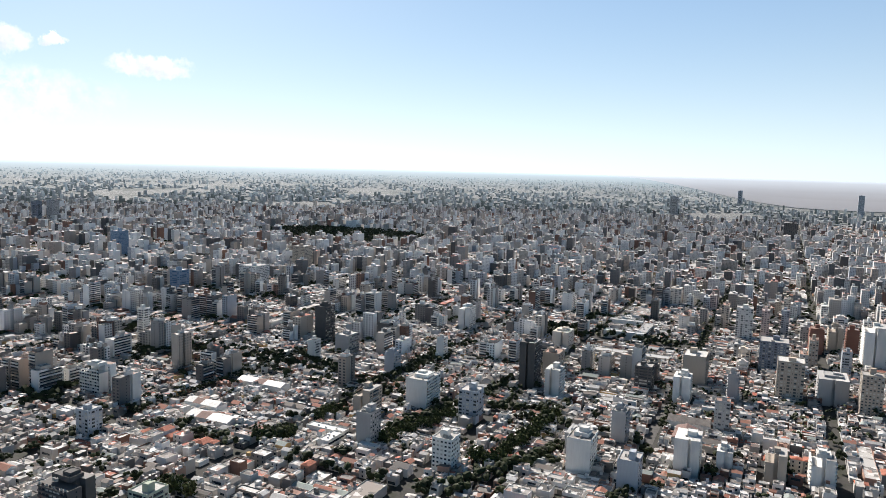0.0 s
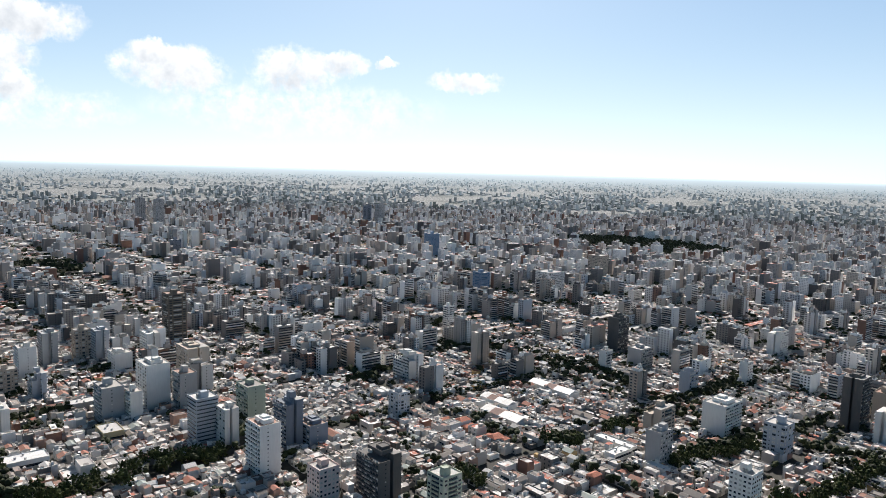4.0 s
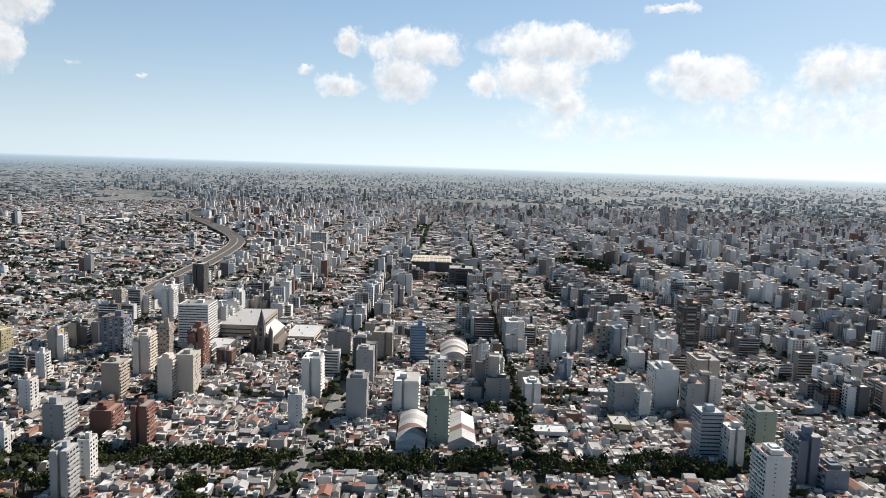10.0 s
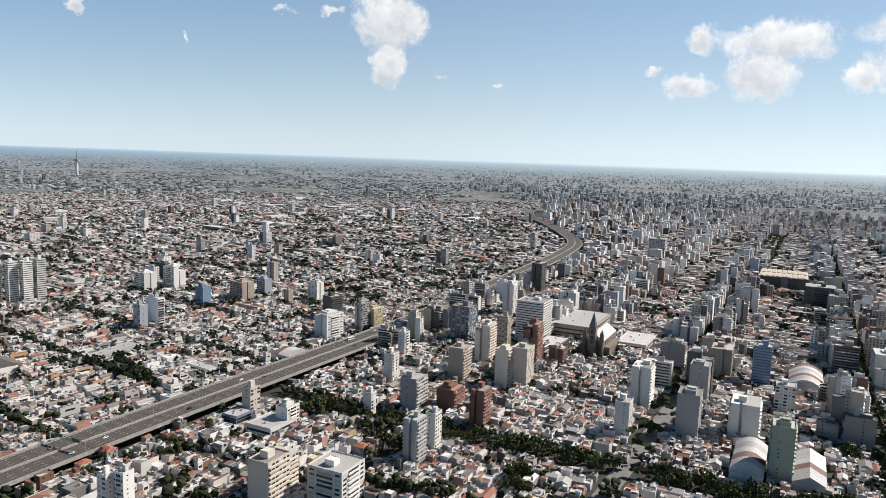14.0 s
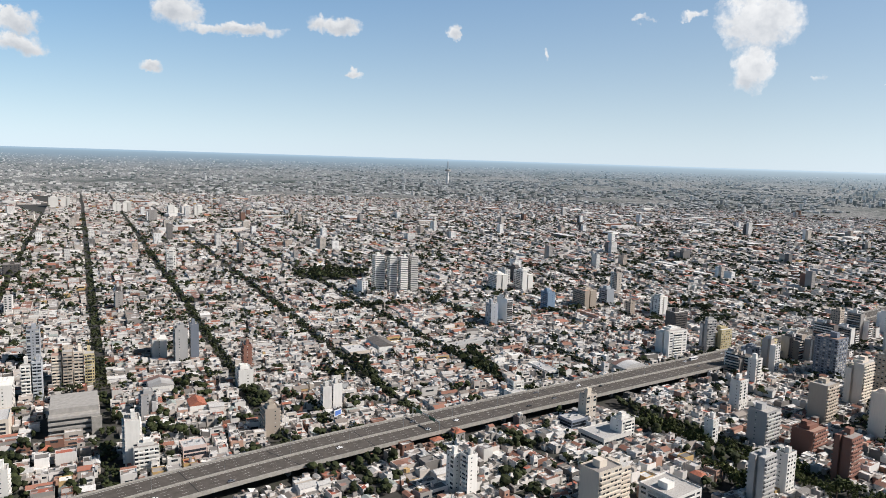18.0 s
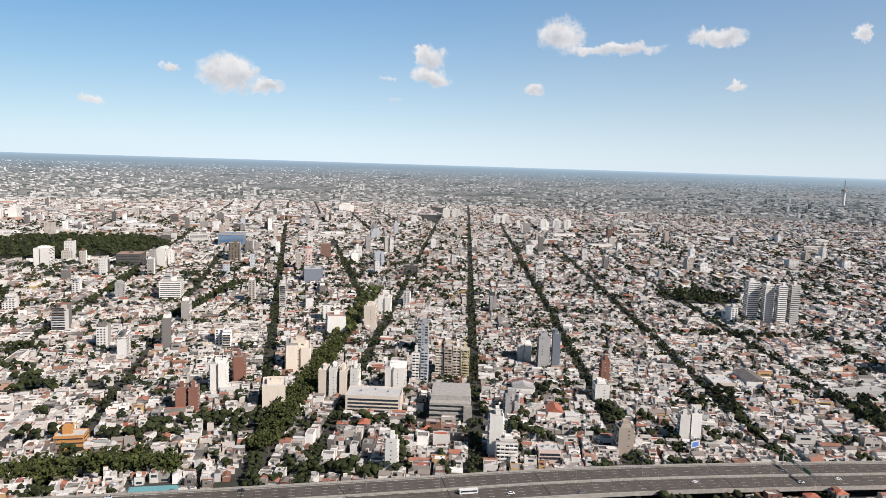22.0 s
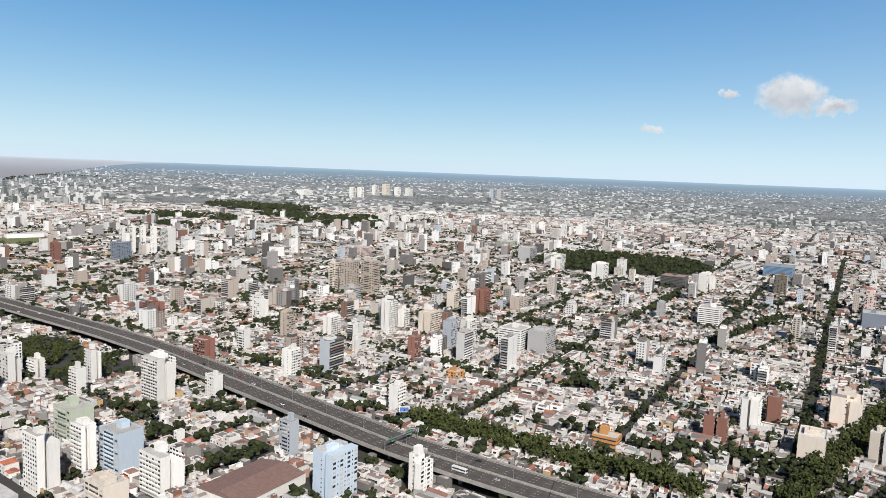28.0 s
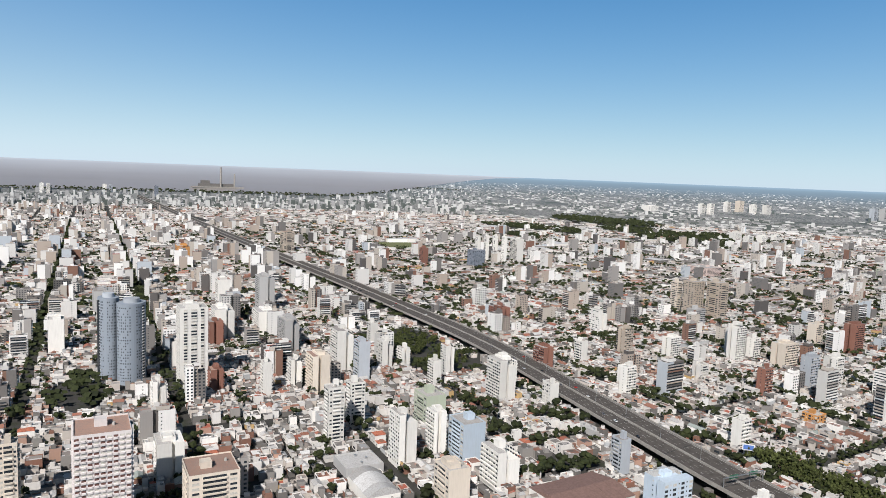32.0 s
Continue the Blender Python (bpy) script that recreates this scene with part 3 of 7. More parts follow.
def mid_rise(x, y, w, d, floors, ang, front, detail):
    """An apartment block of the joined mass, with window bands and floor slabs."""
    h = floors * 2.85 + 1.2
    if detail and math.hypot(x, y) < 1250 and len(NEAR_BLOCKS) < 38:
        color = rng.choice(("white", "white", "cream", "grey", "white", "tan", "blush", "cream", "bluegrey", "brick"))
        NEAR_BLOCKS.append(apartment(x, y, w, d, h, math.degrees(ang), rng.choice("ssbb"), color, 1))
        return
    box = mids if detail else far_mids
    c, s = math.cos(ang), math.sin(ang)
    if rng.random() < 0.75:
        # two bodies, front and rear, joined by a narrower core with the stairs
        gap, cut = (rng.uniform(2.2, 4.0) if detail else 0.05), rng.uniform(0.42, 0.6)
        d1, d2 = (d - gap) * cut, (d - gap) * (1 - cut)
        o1, o2, oc = -d / 2 + d1 / 2, d / 2 - d2 / 2, -d / 2 + d1 + gap / 2
        low = rng.choice((0, 0, 2.85, 5.7))
        box.add(x - s * o1, y + c * o1, 0, w, d1, h - (low if front > 0 else 0), ang)
        box.add(x - s * o2, y + c * o2, 0, w, d2, h - (low if front < 0 else 0), ang)
        if detail:
            box.add(x - s * oc, y + c * oc, 0, w * rng.uniform(0.4, 0.7), gap, h - 1.0, ang)
    else:
        box.add(x, y, 0, w, d, h, ang)
    if detail and rng.random() < 0.5:
        box.add(x - s * front * d * 0.15, y + c * front * d * 0.15, h, w * 0.8, d * 0.4, 2.9, ang)
    tank = rng.uniform(2.5, 4.5)
    tx, ty = x + rng.uniform(-2, 2), y + rng.uniform(-2, 2)
    box.add(tx, ty, h, w * 0.35, d * 0.3, tank, ang)
    if detail and rng.random() < 0.5:
        box.add(tx, ty, h + tank, w * 0.22, d * 0.16, rng.uniform(1.5, 2.6), ang)
    if detail:
        if rng.random() < 0.45:
            # this one looks along the street instead
            ang, w, d = ang + math.pi / 2, d, w
            c, s = math.cos(ang), math.sin(ang)
        if rng.random() < 0.6:
            # slim bathroom windows up the party walls
            off = rng.uniform(-0.25, 0.25) * d
            for k in range(1, floors):
                windows.add(x - s * off, y + c * off, k * 2.85 + 1.1, 1.0, w + 0.12, 0.9, ang + math.pi / 2)
        for side in (-1, 1):
            balcony = rng.random() < 0.5
            n = max(2, int(w / 3.2))
            for k in range(1, floors):
                z = k * 2.85
                oy = side * (d / 2 + 0.02)
                if balcony:
                    slabs.add(x - s * side * (d / 2 + 0.55), y + c * side * (d / 2 + 0.55), z - 0.1, w * 0.9, 1.1, 0.9, ang)
                    windows.add(x - s * oy, y + c * oy, z + 0.8, w * 0.86, 0.12, 1.3, ang)
                else:
                    for j in range(n):
                        ox = (j + 0.5) / n * w - w / 2
                        windows.add(x + c * ox - s * oy, y + s * ox + c * oy, z + 0.7, w / n * 0.5, 0.14, 1.4, ang)


def lush_street(i, kind):
    """Cross streets with an unbroken row of old trees."""
    return -3 < i < 4 if kind == "west" else (i * 7 + 3) % 5 < 2


def fill_block(cx, cy, ang, bw, bd, kind, col=0):
    dist = math.hypot(cx, cy)
    c, s = math.cos(ang), math.sin(ang)
    share = tower_share(cx, cy, kind)

    def put(lx, ly):
        return cx + lx * c - ly * s, cy + lx * s + ly * c

    taken = np.zeros((int(bw) + 1, int(bd) + 1), bool)

    def mark(lx, ly, w, d):
        i0, j0 = max(0, int(lx + bw / 2 - w / 2)), max(0, int(ly + bd / 2 - d / 2))
        taken[i0:max(i0, int(lx + bw / 2 + w / 2)) + 1, j0:max(j0, int(ly + bd / 2 + d / 2)) + 1] = True

    if dist > 2600:
        cols, rows_ = 8, 4
        for i in range(cols):
            for j in range(rows_):
                w, d = bw / cols, bd / rows_
                x, y = put((i + 0.5) * w - bw / 2 + rng.uniform(-2, 2), (j + 0.5) * d - bd / 2 + rng.uniform(-3, 3))
                if rng.random() < share * (0.42 if kind == "north" else 0.1):
                    mid_rise(x, y, rng.uniform(9, 14), rng.uniform(11, 20), int(rng.triangular(5, 14, 8)), ang, 1, False)
                elif rng.random() < 0.82:
                    far_houses.add(x, y, 0, w * rng.uniform(0.6, 0.98), d * rng.uniform(0.45, 0.95), rng.choice((3.5, 4, 4.5, 6.5, 7, 8)), ang)
                elif rng.random() < 0.6:
                    tree_spots.append((x, y, rng.uniform(4, 6), 2))
        return
    for side in (-1, 1):
        u = -bw / 2
        while u < bw / 2 - 4:
            w = min(rng.choice((8.7, 8.7, 8.7, 8.7, 10, 12, 16)) * (1.0 if dist < 1500 else 1.35), bw / 2 - u)
            x0, y0 = put(u + w / 2, side * bd / 4)
            r = rng.random()
            if r < share and not clear(x0, y0, 12):
                r = 1.0
            if (r < share + 0.1 or dist > 800) and zone(x0, y0) != kind:
                u += w
                continue
            v, depth = 0.0, bd / 2
            if r < share:
                dep = rng.uniform(15, 26)
                back = rng.choice((0, 0, rng.uniform(0, 16)))
                x, y = put(u + w / 2, side * (bd / 2 - dep / 2 - back))
                mid_rise(x, y, max(w, 9.5) - 0.3, dep, int(rng.triangular(5, 15, 9)), ang, side, dist < 1250)
                mark(u + w / 2, side * (bd / 2 - dep / 2 - back), w, dep)
                v = dep + back + rng.uniform(1.5, 5)
                if rng.random() < 0.22 and depth - v > 20:
                    x, y = put(u + w / 2, side * (bd / 2 - v - 9))
                    mid_rise(x, y, max(w, 9.5) - 0.6, 15, int(rng.triangular(4, 10, 6)), ang, side, dist < 1250)
                    v += 19
            elif r < share + (0.04 if dist < 900 else 0.1) and w > 9 and clear(x0, y0, 26):
                x, y = put(u + w / 2, side * bd * 0.26)
                houses.add(x, y, 0, w - 0.3, bd * 0.46, rng.uniform(5, 8), ang)
                mark(u + w / 2, side * bd * 0.26, w, bd * 0.46)
                v = depth
            elif 440 < math.hypot(x0, y0) < 600 and len(NEAR_HOUSES) < 185 and clear(x0, y0, 19) and zone(x0, y0) == kind:
                vols = []
                while v < depth - 5 and len(vols) < 4:
                    dd = min(rng.uniform(6, 12), depth - v)
                    ww = w * rng.choice((1, 0.8, 0.6))
                    vols.append(((w - ww) / 2 * rng.choice((-1, 1)), side * (bd / 4 - v - dd / 2), ww - 0.25, dd - 0.3, rng.choice((3.4, 4.2, 6.4, 7.2, 9.4))))
                    v += dd + rng.choice((0, 0, 3, 5))
                for vx, vy, w_, d_, _ in vols:
                    mark(u + w / 2 + vx, side * bd / 4 + vy, w_, d_)
                NEAR_HOUSES.append(house(x0, y0, vols, math.degrees(ang)))
            while v < depth - 5:
                dd = min(rng.uniform(3.5, 9) if dist < 900 else rng.uniform(5, 12) if dist < 1300 else rng.uniform(9, 19), depth - v)
                ww = w * rng.choice((1, 0.8, 0.65, 0.5))
                px_, py_ = put(u + w / 2, side * (bd / 2 - v - dd / 2))
                if not clear(px_, py_, min(w, dd) * 0.4) or (dist <= 800 and zone(px_, py_) != kind):
                    v += dd
                    continue
                built = 0.8 + 0.1 * math.sin(x0 * 0.021 + y0 * 0.013) if dist < 1300 else 0.74
                if rng.random() < built:
                    h = rng.choice((3.2, 3.5, 3.8, 4.2, 4.6, 6.2, 6.6, 7.4)) + rng.uniform(-0.3, 0.4)
                    lx, ly = u + w / 2 + (w - ww) / 2 * rng.choice((-1, 1)), side * (bd / 2 - v - dd / 2)
                    x, y = put(lx, ly)
                    mark(lx, ly, ww, dd)
                    if dist < 1500 and min(ww, dd) > 3.8 and rng.random() < 0.2:
                        gables.add(x, y, 0, ww - 0.25, dd - 0.3, min(h, 6.2), ang)
                        v += dd
                        continue
                    if dist < 1050 and min(ww, dd) > 5:
                        houses.add(x, y, 0, ww - 0.25, dd - 0.3, h, ang)
                    else:
                        (annexes if dist < 1050 else mid_houses).add(x, y, 0, ww - 0.25, dd - 0.3, h, ang)
                    if dist < 1250 and h > 3.4:
                        openings.add(x, y, 0.8 if h < 5.5 or rng.random() < 0.4 else 3.7, ww * rng.uniform(0.35, 0.7), dd - 0.2, rng.uniform(1.3, 2.0), ang)
                    if dist < 1050 and ww < w * 0.7 and rng.random() < 0.6:
                        x3, y3 = put(2 * (u + w / 2) - lx, ly)
                        annexes.add(x3, y3, 0, (w - ww) * 0.9, dd * rng.uniform(0.5, 0.9), rng.uniform(2.4, 3.6), ang)
                    if dist < 1400 and rng.random() < (0.7 if dist < 850 else 0.4):
                        x2, y2 = put(lx + rng.uniform(-0.3, 0.3) * ww, ly + rng.uniform(-0.3, 0.3) * dd)
                        clutter.add(x2, y2, h - 0.62, rng.uniform(1.0, 3.2), rng.uniform(1.0, 3.6), rng.uniform(1.2, 3.2), ang)
                elif rng.random() < (0.3 if dist < 1000 else 0.36):
                    for _ in range(1 if dd < 6 else 2):
                        tree_spots.append((*put(u + w / 2 + rng.uniform(-2, 2), side * (bd / 2 - v - dd / 2 + rng.uniform(-2, 2))), rng.uniform(4.5, 8.5) if dist < 1300 else rng.uniform(6, 10), 1))
                v += dd
            u += w
    if dist < 1050:
        for i in range(2, int(bw) - 4, 5):
            for j in range(2, int(bd) - 4, 5):
                if taken[i:i + 4, j:j + 4].any() or rng.random() < 0.16:
                    continue
                lx, ly = i + 2 - bw / 2, j + 2 - bd / 2
                x, y = put(lx, ly)
                if clear(x, y, 2.0) and zone(x, y) == kind:
                    w, d = rng.choice((4, 5, 7.5)), rng.choice((4, 5, 8))
                    if taken[i:i + int(w), j:j + int(d)].any():
                        w = d = 4
                    mark(lx + w / 2 - 2, ly + d / 2 - 2, w - 0.6, d - 0.6)
                    x, y = put(lx + w / 2 - 2, ly + d / 2 - 2)
                    (gables if rng.random() < 0.25 else annexes).add(x, y, 0, w - 0.2, d - 0.2, rng.choice((2.6, 3.0, 3.2, 3.6, 4.4, 6.0)), ang)
    lush = 0.5 + 0.5 * math.sin(cx * 0.0061 + 1.3) * math.sin(cy * 0.0053 + 0.4)
    green = (0.7 if kind == "west" else 0.85 if kind == "east" else 0.62) * (0.58 + 0.4 * lush) * (0.62 if dist < 1000 else 1.0)
    for side in (-1, 1):
        for k in range(int(bw / 9)):
            if rng.random() < green * (0.8 if dist < 1000 or kind == "east" else 0.5):
                tree_spots.append((*put(k * 9 - bw / 2 + rng.uniform(0, 4), side * (bd / 2 + 2.2)), rng.uniform(6.5, 11), 1))
        row = 0.76 if dist < 1300 and lush_street(col if side > 0 else col - 1, kind) else green * (0.95 if kind == "east" else 0.5)
        for k in range(int(bd / 8)):
            if rng.random() < row:
                tree_spots.append((*put(side * (bw / 2 + 3.0), k * 8 - bd / 2 + rng.uniform(0, 3)), rng.uniform(4.8, 7.4) if row == 0.76 else rng.uniform(5.5, 8.5), 1))


def fill_city():
    for kind, (deg, ox, oy, px, py) in GRIDS.items():
        ang = radians(deg)
        c, s = math.cos(ang), math.sin(ang)
        span_ = 52
        for i in range(-span_, span_):
            for j in range(-span_, span_):
                lx, ly = (i + 0.5) * px, (j + 0.5) * py
                x, y = ox + lx * c - ly * s, oy + lx * s + ly * c
                d = math.hypot(x, y)
                if d > 3600 or d < 330 or not in_view(x, y):
                    continue
                if d > 2600 and in_park(x, y):
                    continue
                if d > 2600 and (near_highway(x, y, 48) or zone(x, y) != kind):
                    continue
                if d <= 2600 and all(zone(x + u, y + v) != kind for u, v in ((0, 0), (60, 60), (60, -60), (-60, 60), (-60, -60))):
                    continue
                fill_block(x, y, ang, px - 10.5, py - 10.5, kind, i)


# ---- single buildings with parts ----
PAINT = {
    "white": ((0.71, 0.685, 0.64), "white painted"), "cream": ((0.63, 0.55, 0.46), "cream rendered"), "grey": ((0.386, 0.378, 0.37), "grey concrete"),
    "tan": ((0.42, 0.353, 0.286), "tan rendered"), "bronze": ((0.134, 0.109, 0.0798), "bronze-brown"), "bluegrey": ((0.386, 0.412, 0.445), "pale blue-grey"),
    "blue": ((0.168, 0.252, 0.353), "blue glazed"), "sage": ((0.37, 0.403, 0.311), "sage green"), "slate": ((0.16, 0.185, 0.227), "slate blue"),
    "dark": ((0.084, 0.0773, 0.0731), "dark brown"), "blush": ((0.605, 0.47, 0.42), "pinkish"), "brick": ((0.218, 0.0924, 0.063), "red brick"),
    "yellow": ((0.504, 0.42, 0.235), "yellow rendered"), "paleblue": ((0.504, 0.588, 0.672), "light blue painted"), "orange": ((0.504, 0.235, 0.0672), "orange painted"),
    "towergrey": ((0.3, 0.345, 0.4), "dark blue-grey"), "redwhite": ((0.638, 0.588, 0.571), "white and red"),
}
M_PAINT = {k: varied("facade_" + k, [(0.0, c), (0.5, tuple(v * 0.93 for v in c))], by="object", streak=True, stain=0.12, grain=0.2) for k, (c, _) in PAINT.items()}
M_FLAT = varied("gravel_roof", [(0.0, (0.42, 0.4, 0.38)), (0.4, (0.25, 0.23, 0.22)), (0.6, (0.52, 0.51, 0.49)), (0.85, (0.34, 0.2, 0.15))], by="object", stain=0.6)
M_REDTRIM = plain("dark_red_trim", (0.12, 0.055, 0.045), 0.7)
M_GLASS_BLUE = plain("blue_glass", (0.05, 0.12, 0.22), 0.12, spread=0.4)
M_SHUTTER = plain("pale_shutter", (0.5, 0.47, 0.42), 0.7, spread=0.3)


def boxes_mesh(name, rows, mat=None):
    """One mesh of several upright blocks given as x0, x1, y0, y1, z0, z1."""
    verts, faces = [], []
    for x0, x1, y0, y1, z0, z1 in rows:
        o = len(verts)
        verts += [(x0, y0, z0), (x1, y0, z0), (x1, y1, z0), (x0, y1, z0), (x0, y0, z1), (x1, y0, z1), (x1, y1, z1), (x0, y1, z1)]
        faces += [(o, o + 1, o + 5, o + 4), (o + 1, o + 2, o + 6, o + 5), (o + 2, o + 3, o + 7, o + 6), (o + 3, o, o + 4, o + 7), (o + 4, o + 5, o + 6, o + 7), (o + 3, o + 2, o + 1, o)]
    return mesh_of(name, verts, faces, [mat] if mat else [])


def panes_mesh(name, rows, mat):
    """Window panes as single sheets a hand proud of the wall; rows as in boxes_mesh, thin across the wall."""
    verts, faces = [], []
    for x0, x1, y0, y1, z0, z1 in rows:
        o = len(verts)
        if y1 - y0 < x1 - x0:
            y = y0 if y0 + y1 < 0 else y1
            verts += [(x0, y, z0), (x1, y, z0), (x1, y, z1), (x0, y, z1)]
        else:
            x = x0 if x0 + x1 < 0 else x1
            verts += [(x, y0, z0), (x, y1, z0), (x, y1, z1), (x, y0, z1)]
        faces.append((o, o + 1, o + 2, o + 3))
    return mesh_of(name, verts, faces, [mat] if mat else [])


def drum_mesh(name, r, h, sides, mat=None, cone=0.0):
    verts = [(r * math.cos(2 * math.pi * i / sides), r * math.sin(2 * math.pi * i / sides), z) for z in (0, h) for i in range(sides)]
    faces = [(i, (i + 1) % sides, sides + (i + 1) % sides, sides + i) for i in range(sides)]
    if cone:
        verts.append((0, 0, h + cone))
        faces += [(sides + i, sides + (i + 1) % sides, 2 * sides) for i in range(sides)]
    else:
        faces.append(tuple(range(sides, 2 * sides)))
    return mesh_of(name, verts, faces, [mat] if mat else [])


TANK = drum_mesh("water_tank", 0.9, 1.8, 10, M_TANK, 0.35)
arng = random.Random(21)


def place(ob, x, y, rot=0.0):
    """Stands a thing on the ground; what lies past 2.5 km is drawn in with the plain."""
    p = bowl([(x, y, 0.0)])[0]
    k = math.hypot(p[0], p[1]) / max(math.hypot(x, y), 1e-6)
    ob.matrix_basis = pose(*p, 0, 0, rot) @ Matrix.Scale(k, 4)
    return ob


def shell(name, wx, wy, h, lip=0.9, t=0.25, mat=None):
    """Walls up to a parapet, hollow above the roof."""
    verts = []
    for w, d, z in ((wx, wy, 0), (wx, wy, h), (wx - 2 * t, wy - 2 * t, h), (wx - 2 * t, wy - 2 * t, h - lip)):
        verts += [(-w / 2, -d / 2, z), (w / 2, -d / 2, z), (w / 2, d / 2, z), (-w / 2, d / 2, z)]
    faces = [(k + i, k + (i + 1) % 4, k + 4 + (i + 1) % 4, k + 4 + i) for k in (0, 4, 8) for i in range(4)] + [(12, 13, 14, 15), (3, 2, 1, 0)]
    return mesh_of(name, verts, faces, [mat] if mat else [])


def apartment(x, y, wx, wy, h, rot, style, color, along):
    """An apartment building. style: s windows on two sides and blank party walls, b the same with balconies, t windows all round, x glass bands.
    along: 1 where the blank walls face along x."""
    top = new("apartment_building")
    place(top, x, y, rot)
    storeys = max(3, int(round((h - 1.0) / 2.85)))
    word = PAINT[color][1]
    side = {"s": "blank party walls", "b": "rows of balconies", "B": "red balconies on all sides", "t": "windows on all sides", "x": "long glass bands", "T": "vertical strips of balconies"}[style]
    tagged(top, f"{word} apartment building, {storeys} storeys, {side}", "apartment building")
    mat = M_PAINT[color]
    well = style in "sb" and (wy if along else wx) > 9.5 and arng.random() < 0.6
    if well:
        # light wells cut a dark slot into each blank wall
        u, slot, deep = (wy if along else wx), arng.uniform(1.8, 2.8), arng.uniform(2.5, 4.5)
        v, mid = (wx if along else wy), arng.uniform(-0.14, 0.14) * (wy if along else wx)
        drop = arng.choice((0.0, 0.0, 2.85, 5.7))
        rows = [(-v / 2, v / 2, -u / 2, mid - slot / 2, 0, h), (-v / 2, v / 2, mid + slot / 2, u / 2, 0, h - drop), (-v / 2 + deep, v / 2 - deep, mid - slot / 2, mid + slot / 2, 0, h - 0.3)]
        if not along:
            rows = [(c, d, a, b, z0, z1) for a, b, c, d, z0, z1 in rows]
        for one in rows:
            part("wall", boxes_mesh("wall", [one]), mat, top)
        lo, hi = -u / 2 + 0.3, mid - slot / 2 - 0.3
        rf = (-v / 2 + 0.3, v / 2 - 0.3, lo, hi, h + 0.01, h + 0.12)
        roof = part("roof", boxes_mesh("roof", [rf if along else (rf[2], rf[3], rf[0], rf[1], rf[4], rf[5])]), M_FLAT, top)
    else:
        part("wall", shell("wall", wx, wy, h), mat, top)
        roof = part("roof", boxes_mesh("roof", [(-wx / 2 + 0.25, wx / 2 - 0.25, -wy / 2 + 0.25, wy / 2 - 0.25, h - 0.95, h - 0.84)]), M_FLAT, top)
    ax, ay = arng.uniform(-0.15, 0.15) * wx, arng.uniform(-0.15, 0.15) * wy
    lh = arng.uniform(2.6, 4.8)
    lw, ld = min(6.5, wx * arng.uniform(0.28, 0.42)), min(6.5, wy * arng.uniform(0.28, 0.42))
    part("lift_house", shell("lift_house", lw, ld, lh + 0.84, 0.3, 0.2), mat, top, at=(ax, ay, h - 0.84))
    far_off = math.hypot(x, y) > 900
    for k in range(0 if far_off else arng.choice((1, 1, 2))):
        part("water_tank", TANK, None, roof, "grey fibre-cement water tank", at=(-ax + (k - 0.5) * 2.1, ay * -1.2 + wy * 0.18, h - 0.84))
    if style in "bsBT" and wx > 10 and wy > 10 and arng.random() < 0.6:
        part("penthouse", shell("penthouse", wx * 0.62, wy * 0.5, 3.0, 0.35, 0.2), mat, top, at=(0, ay * 0.5, h - 0.84))
    faces = []
    if style in "txBT":
        faces = ["x-", "x+", "y-", "y+"]
    else:
        faces = ["y-", "y+"] if along else ["x-", "x+"]
    glass = M_GLASS_BLUE if color == "blue" else M_REDTRIM if color == "redwhite" else M_GLASS
    panes, slab, sills = [], [], []
    pattern = arng.choice(("punched", "columns", "columns", "loggias", "loggias"))
    for f in faces:
        long_, half = (wx, wy / 2) if f[0] == "y" else (wy, wx / 2)
        sgn = 1 if f[1] == "+" else -1

        def put(rows, a0, a1, d0, d1, z0, z1, f=f, half=half, sgn=sgn):
            lo, hi = sorted((sgn * (half + d0), sgn * (half + d1)))
            rows.append((a0, a1, lo, hi, z0, z1) if f[0] == "y" else (lo, hi, a0, a1, z0, z1))

        if style == "x":
            put(panes, -long_ * 0.47, long_ * 0.47, -0.05, 0.06, 1.1, 2.1)
            put(sills, -long_ * 0.47, long_ * 0.47, -0.05, 0.16, 0.8, 0.95)
            continue
        n = max(2, int(long_ / (3.0 if style != "t" else 2.7)))
        pitch = long_ / n
        if style == "T":
            # blank piers between strips of balconies
            rows = []
            for u, half_w in ((-0.3, 1.6), (0.0, 2.6), (0.3, 1.6)):
                put(rows, u * long_ - half_w, u * long_ + half_w, -0.1, 0.8, -0.12, 0.85)
                put(panes, u * long_ - half_w, u * long_ + half_w, -0.05, 0.05, 0.15, 2.5)
            for q in rows:
                slab.append(boxes_mesh("balcony", [q], mat))
        elif style in "bB":
            rows = []
            if style == "B":
                for i in range(n):
                    a = (i + 0.5) * pitch - long_ / 2
                    put(rows, a - pitch * 0.34, a + pitch * 0.34, -0.1, 0.9, -0.12, 0.95)
            else:
                put(rows, -long_ * 0.46, long_ * 0.46, -0.1, 1.15, -0.12, 0.85)
            slab.append(boxes_mesh("balcony", rows, mat))
            for i in range(n):
                a = (i + 0.5) * pitch - long_ / 2
                put(panes, a - pitch * 0.36, a + pitch * 0.36, -0.05, 0.05, 0.15, 2.2)
        elif pattern == "columns":
            # wide windows in every second bay, slim ones between
            for i in range(n):
                a, wide = (i + 0.5) * pitch - long_ / 2, 0.4 if i % 2 == 0 else 0.12
                put(panes, a - pitch * wide, a + pitch * wide, -0.05, 0.05, 0.55 if i % 2 == 0 else 1.2, 2.15)
                put(sills, a - pitch * wide, a + pitch * wide, -0.05, 0.14, 0.42 if i % 2 == 0 else 1.08, 0.54 if i % 2 == 0 else 1.19)
        elif pattern == "loggias" and long_ > 7:
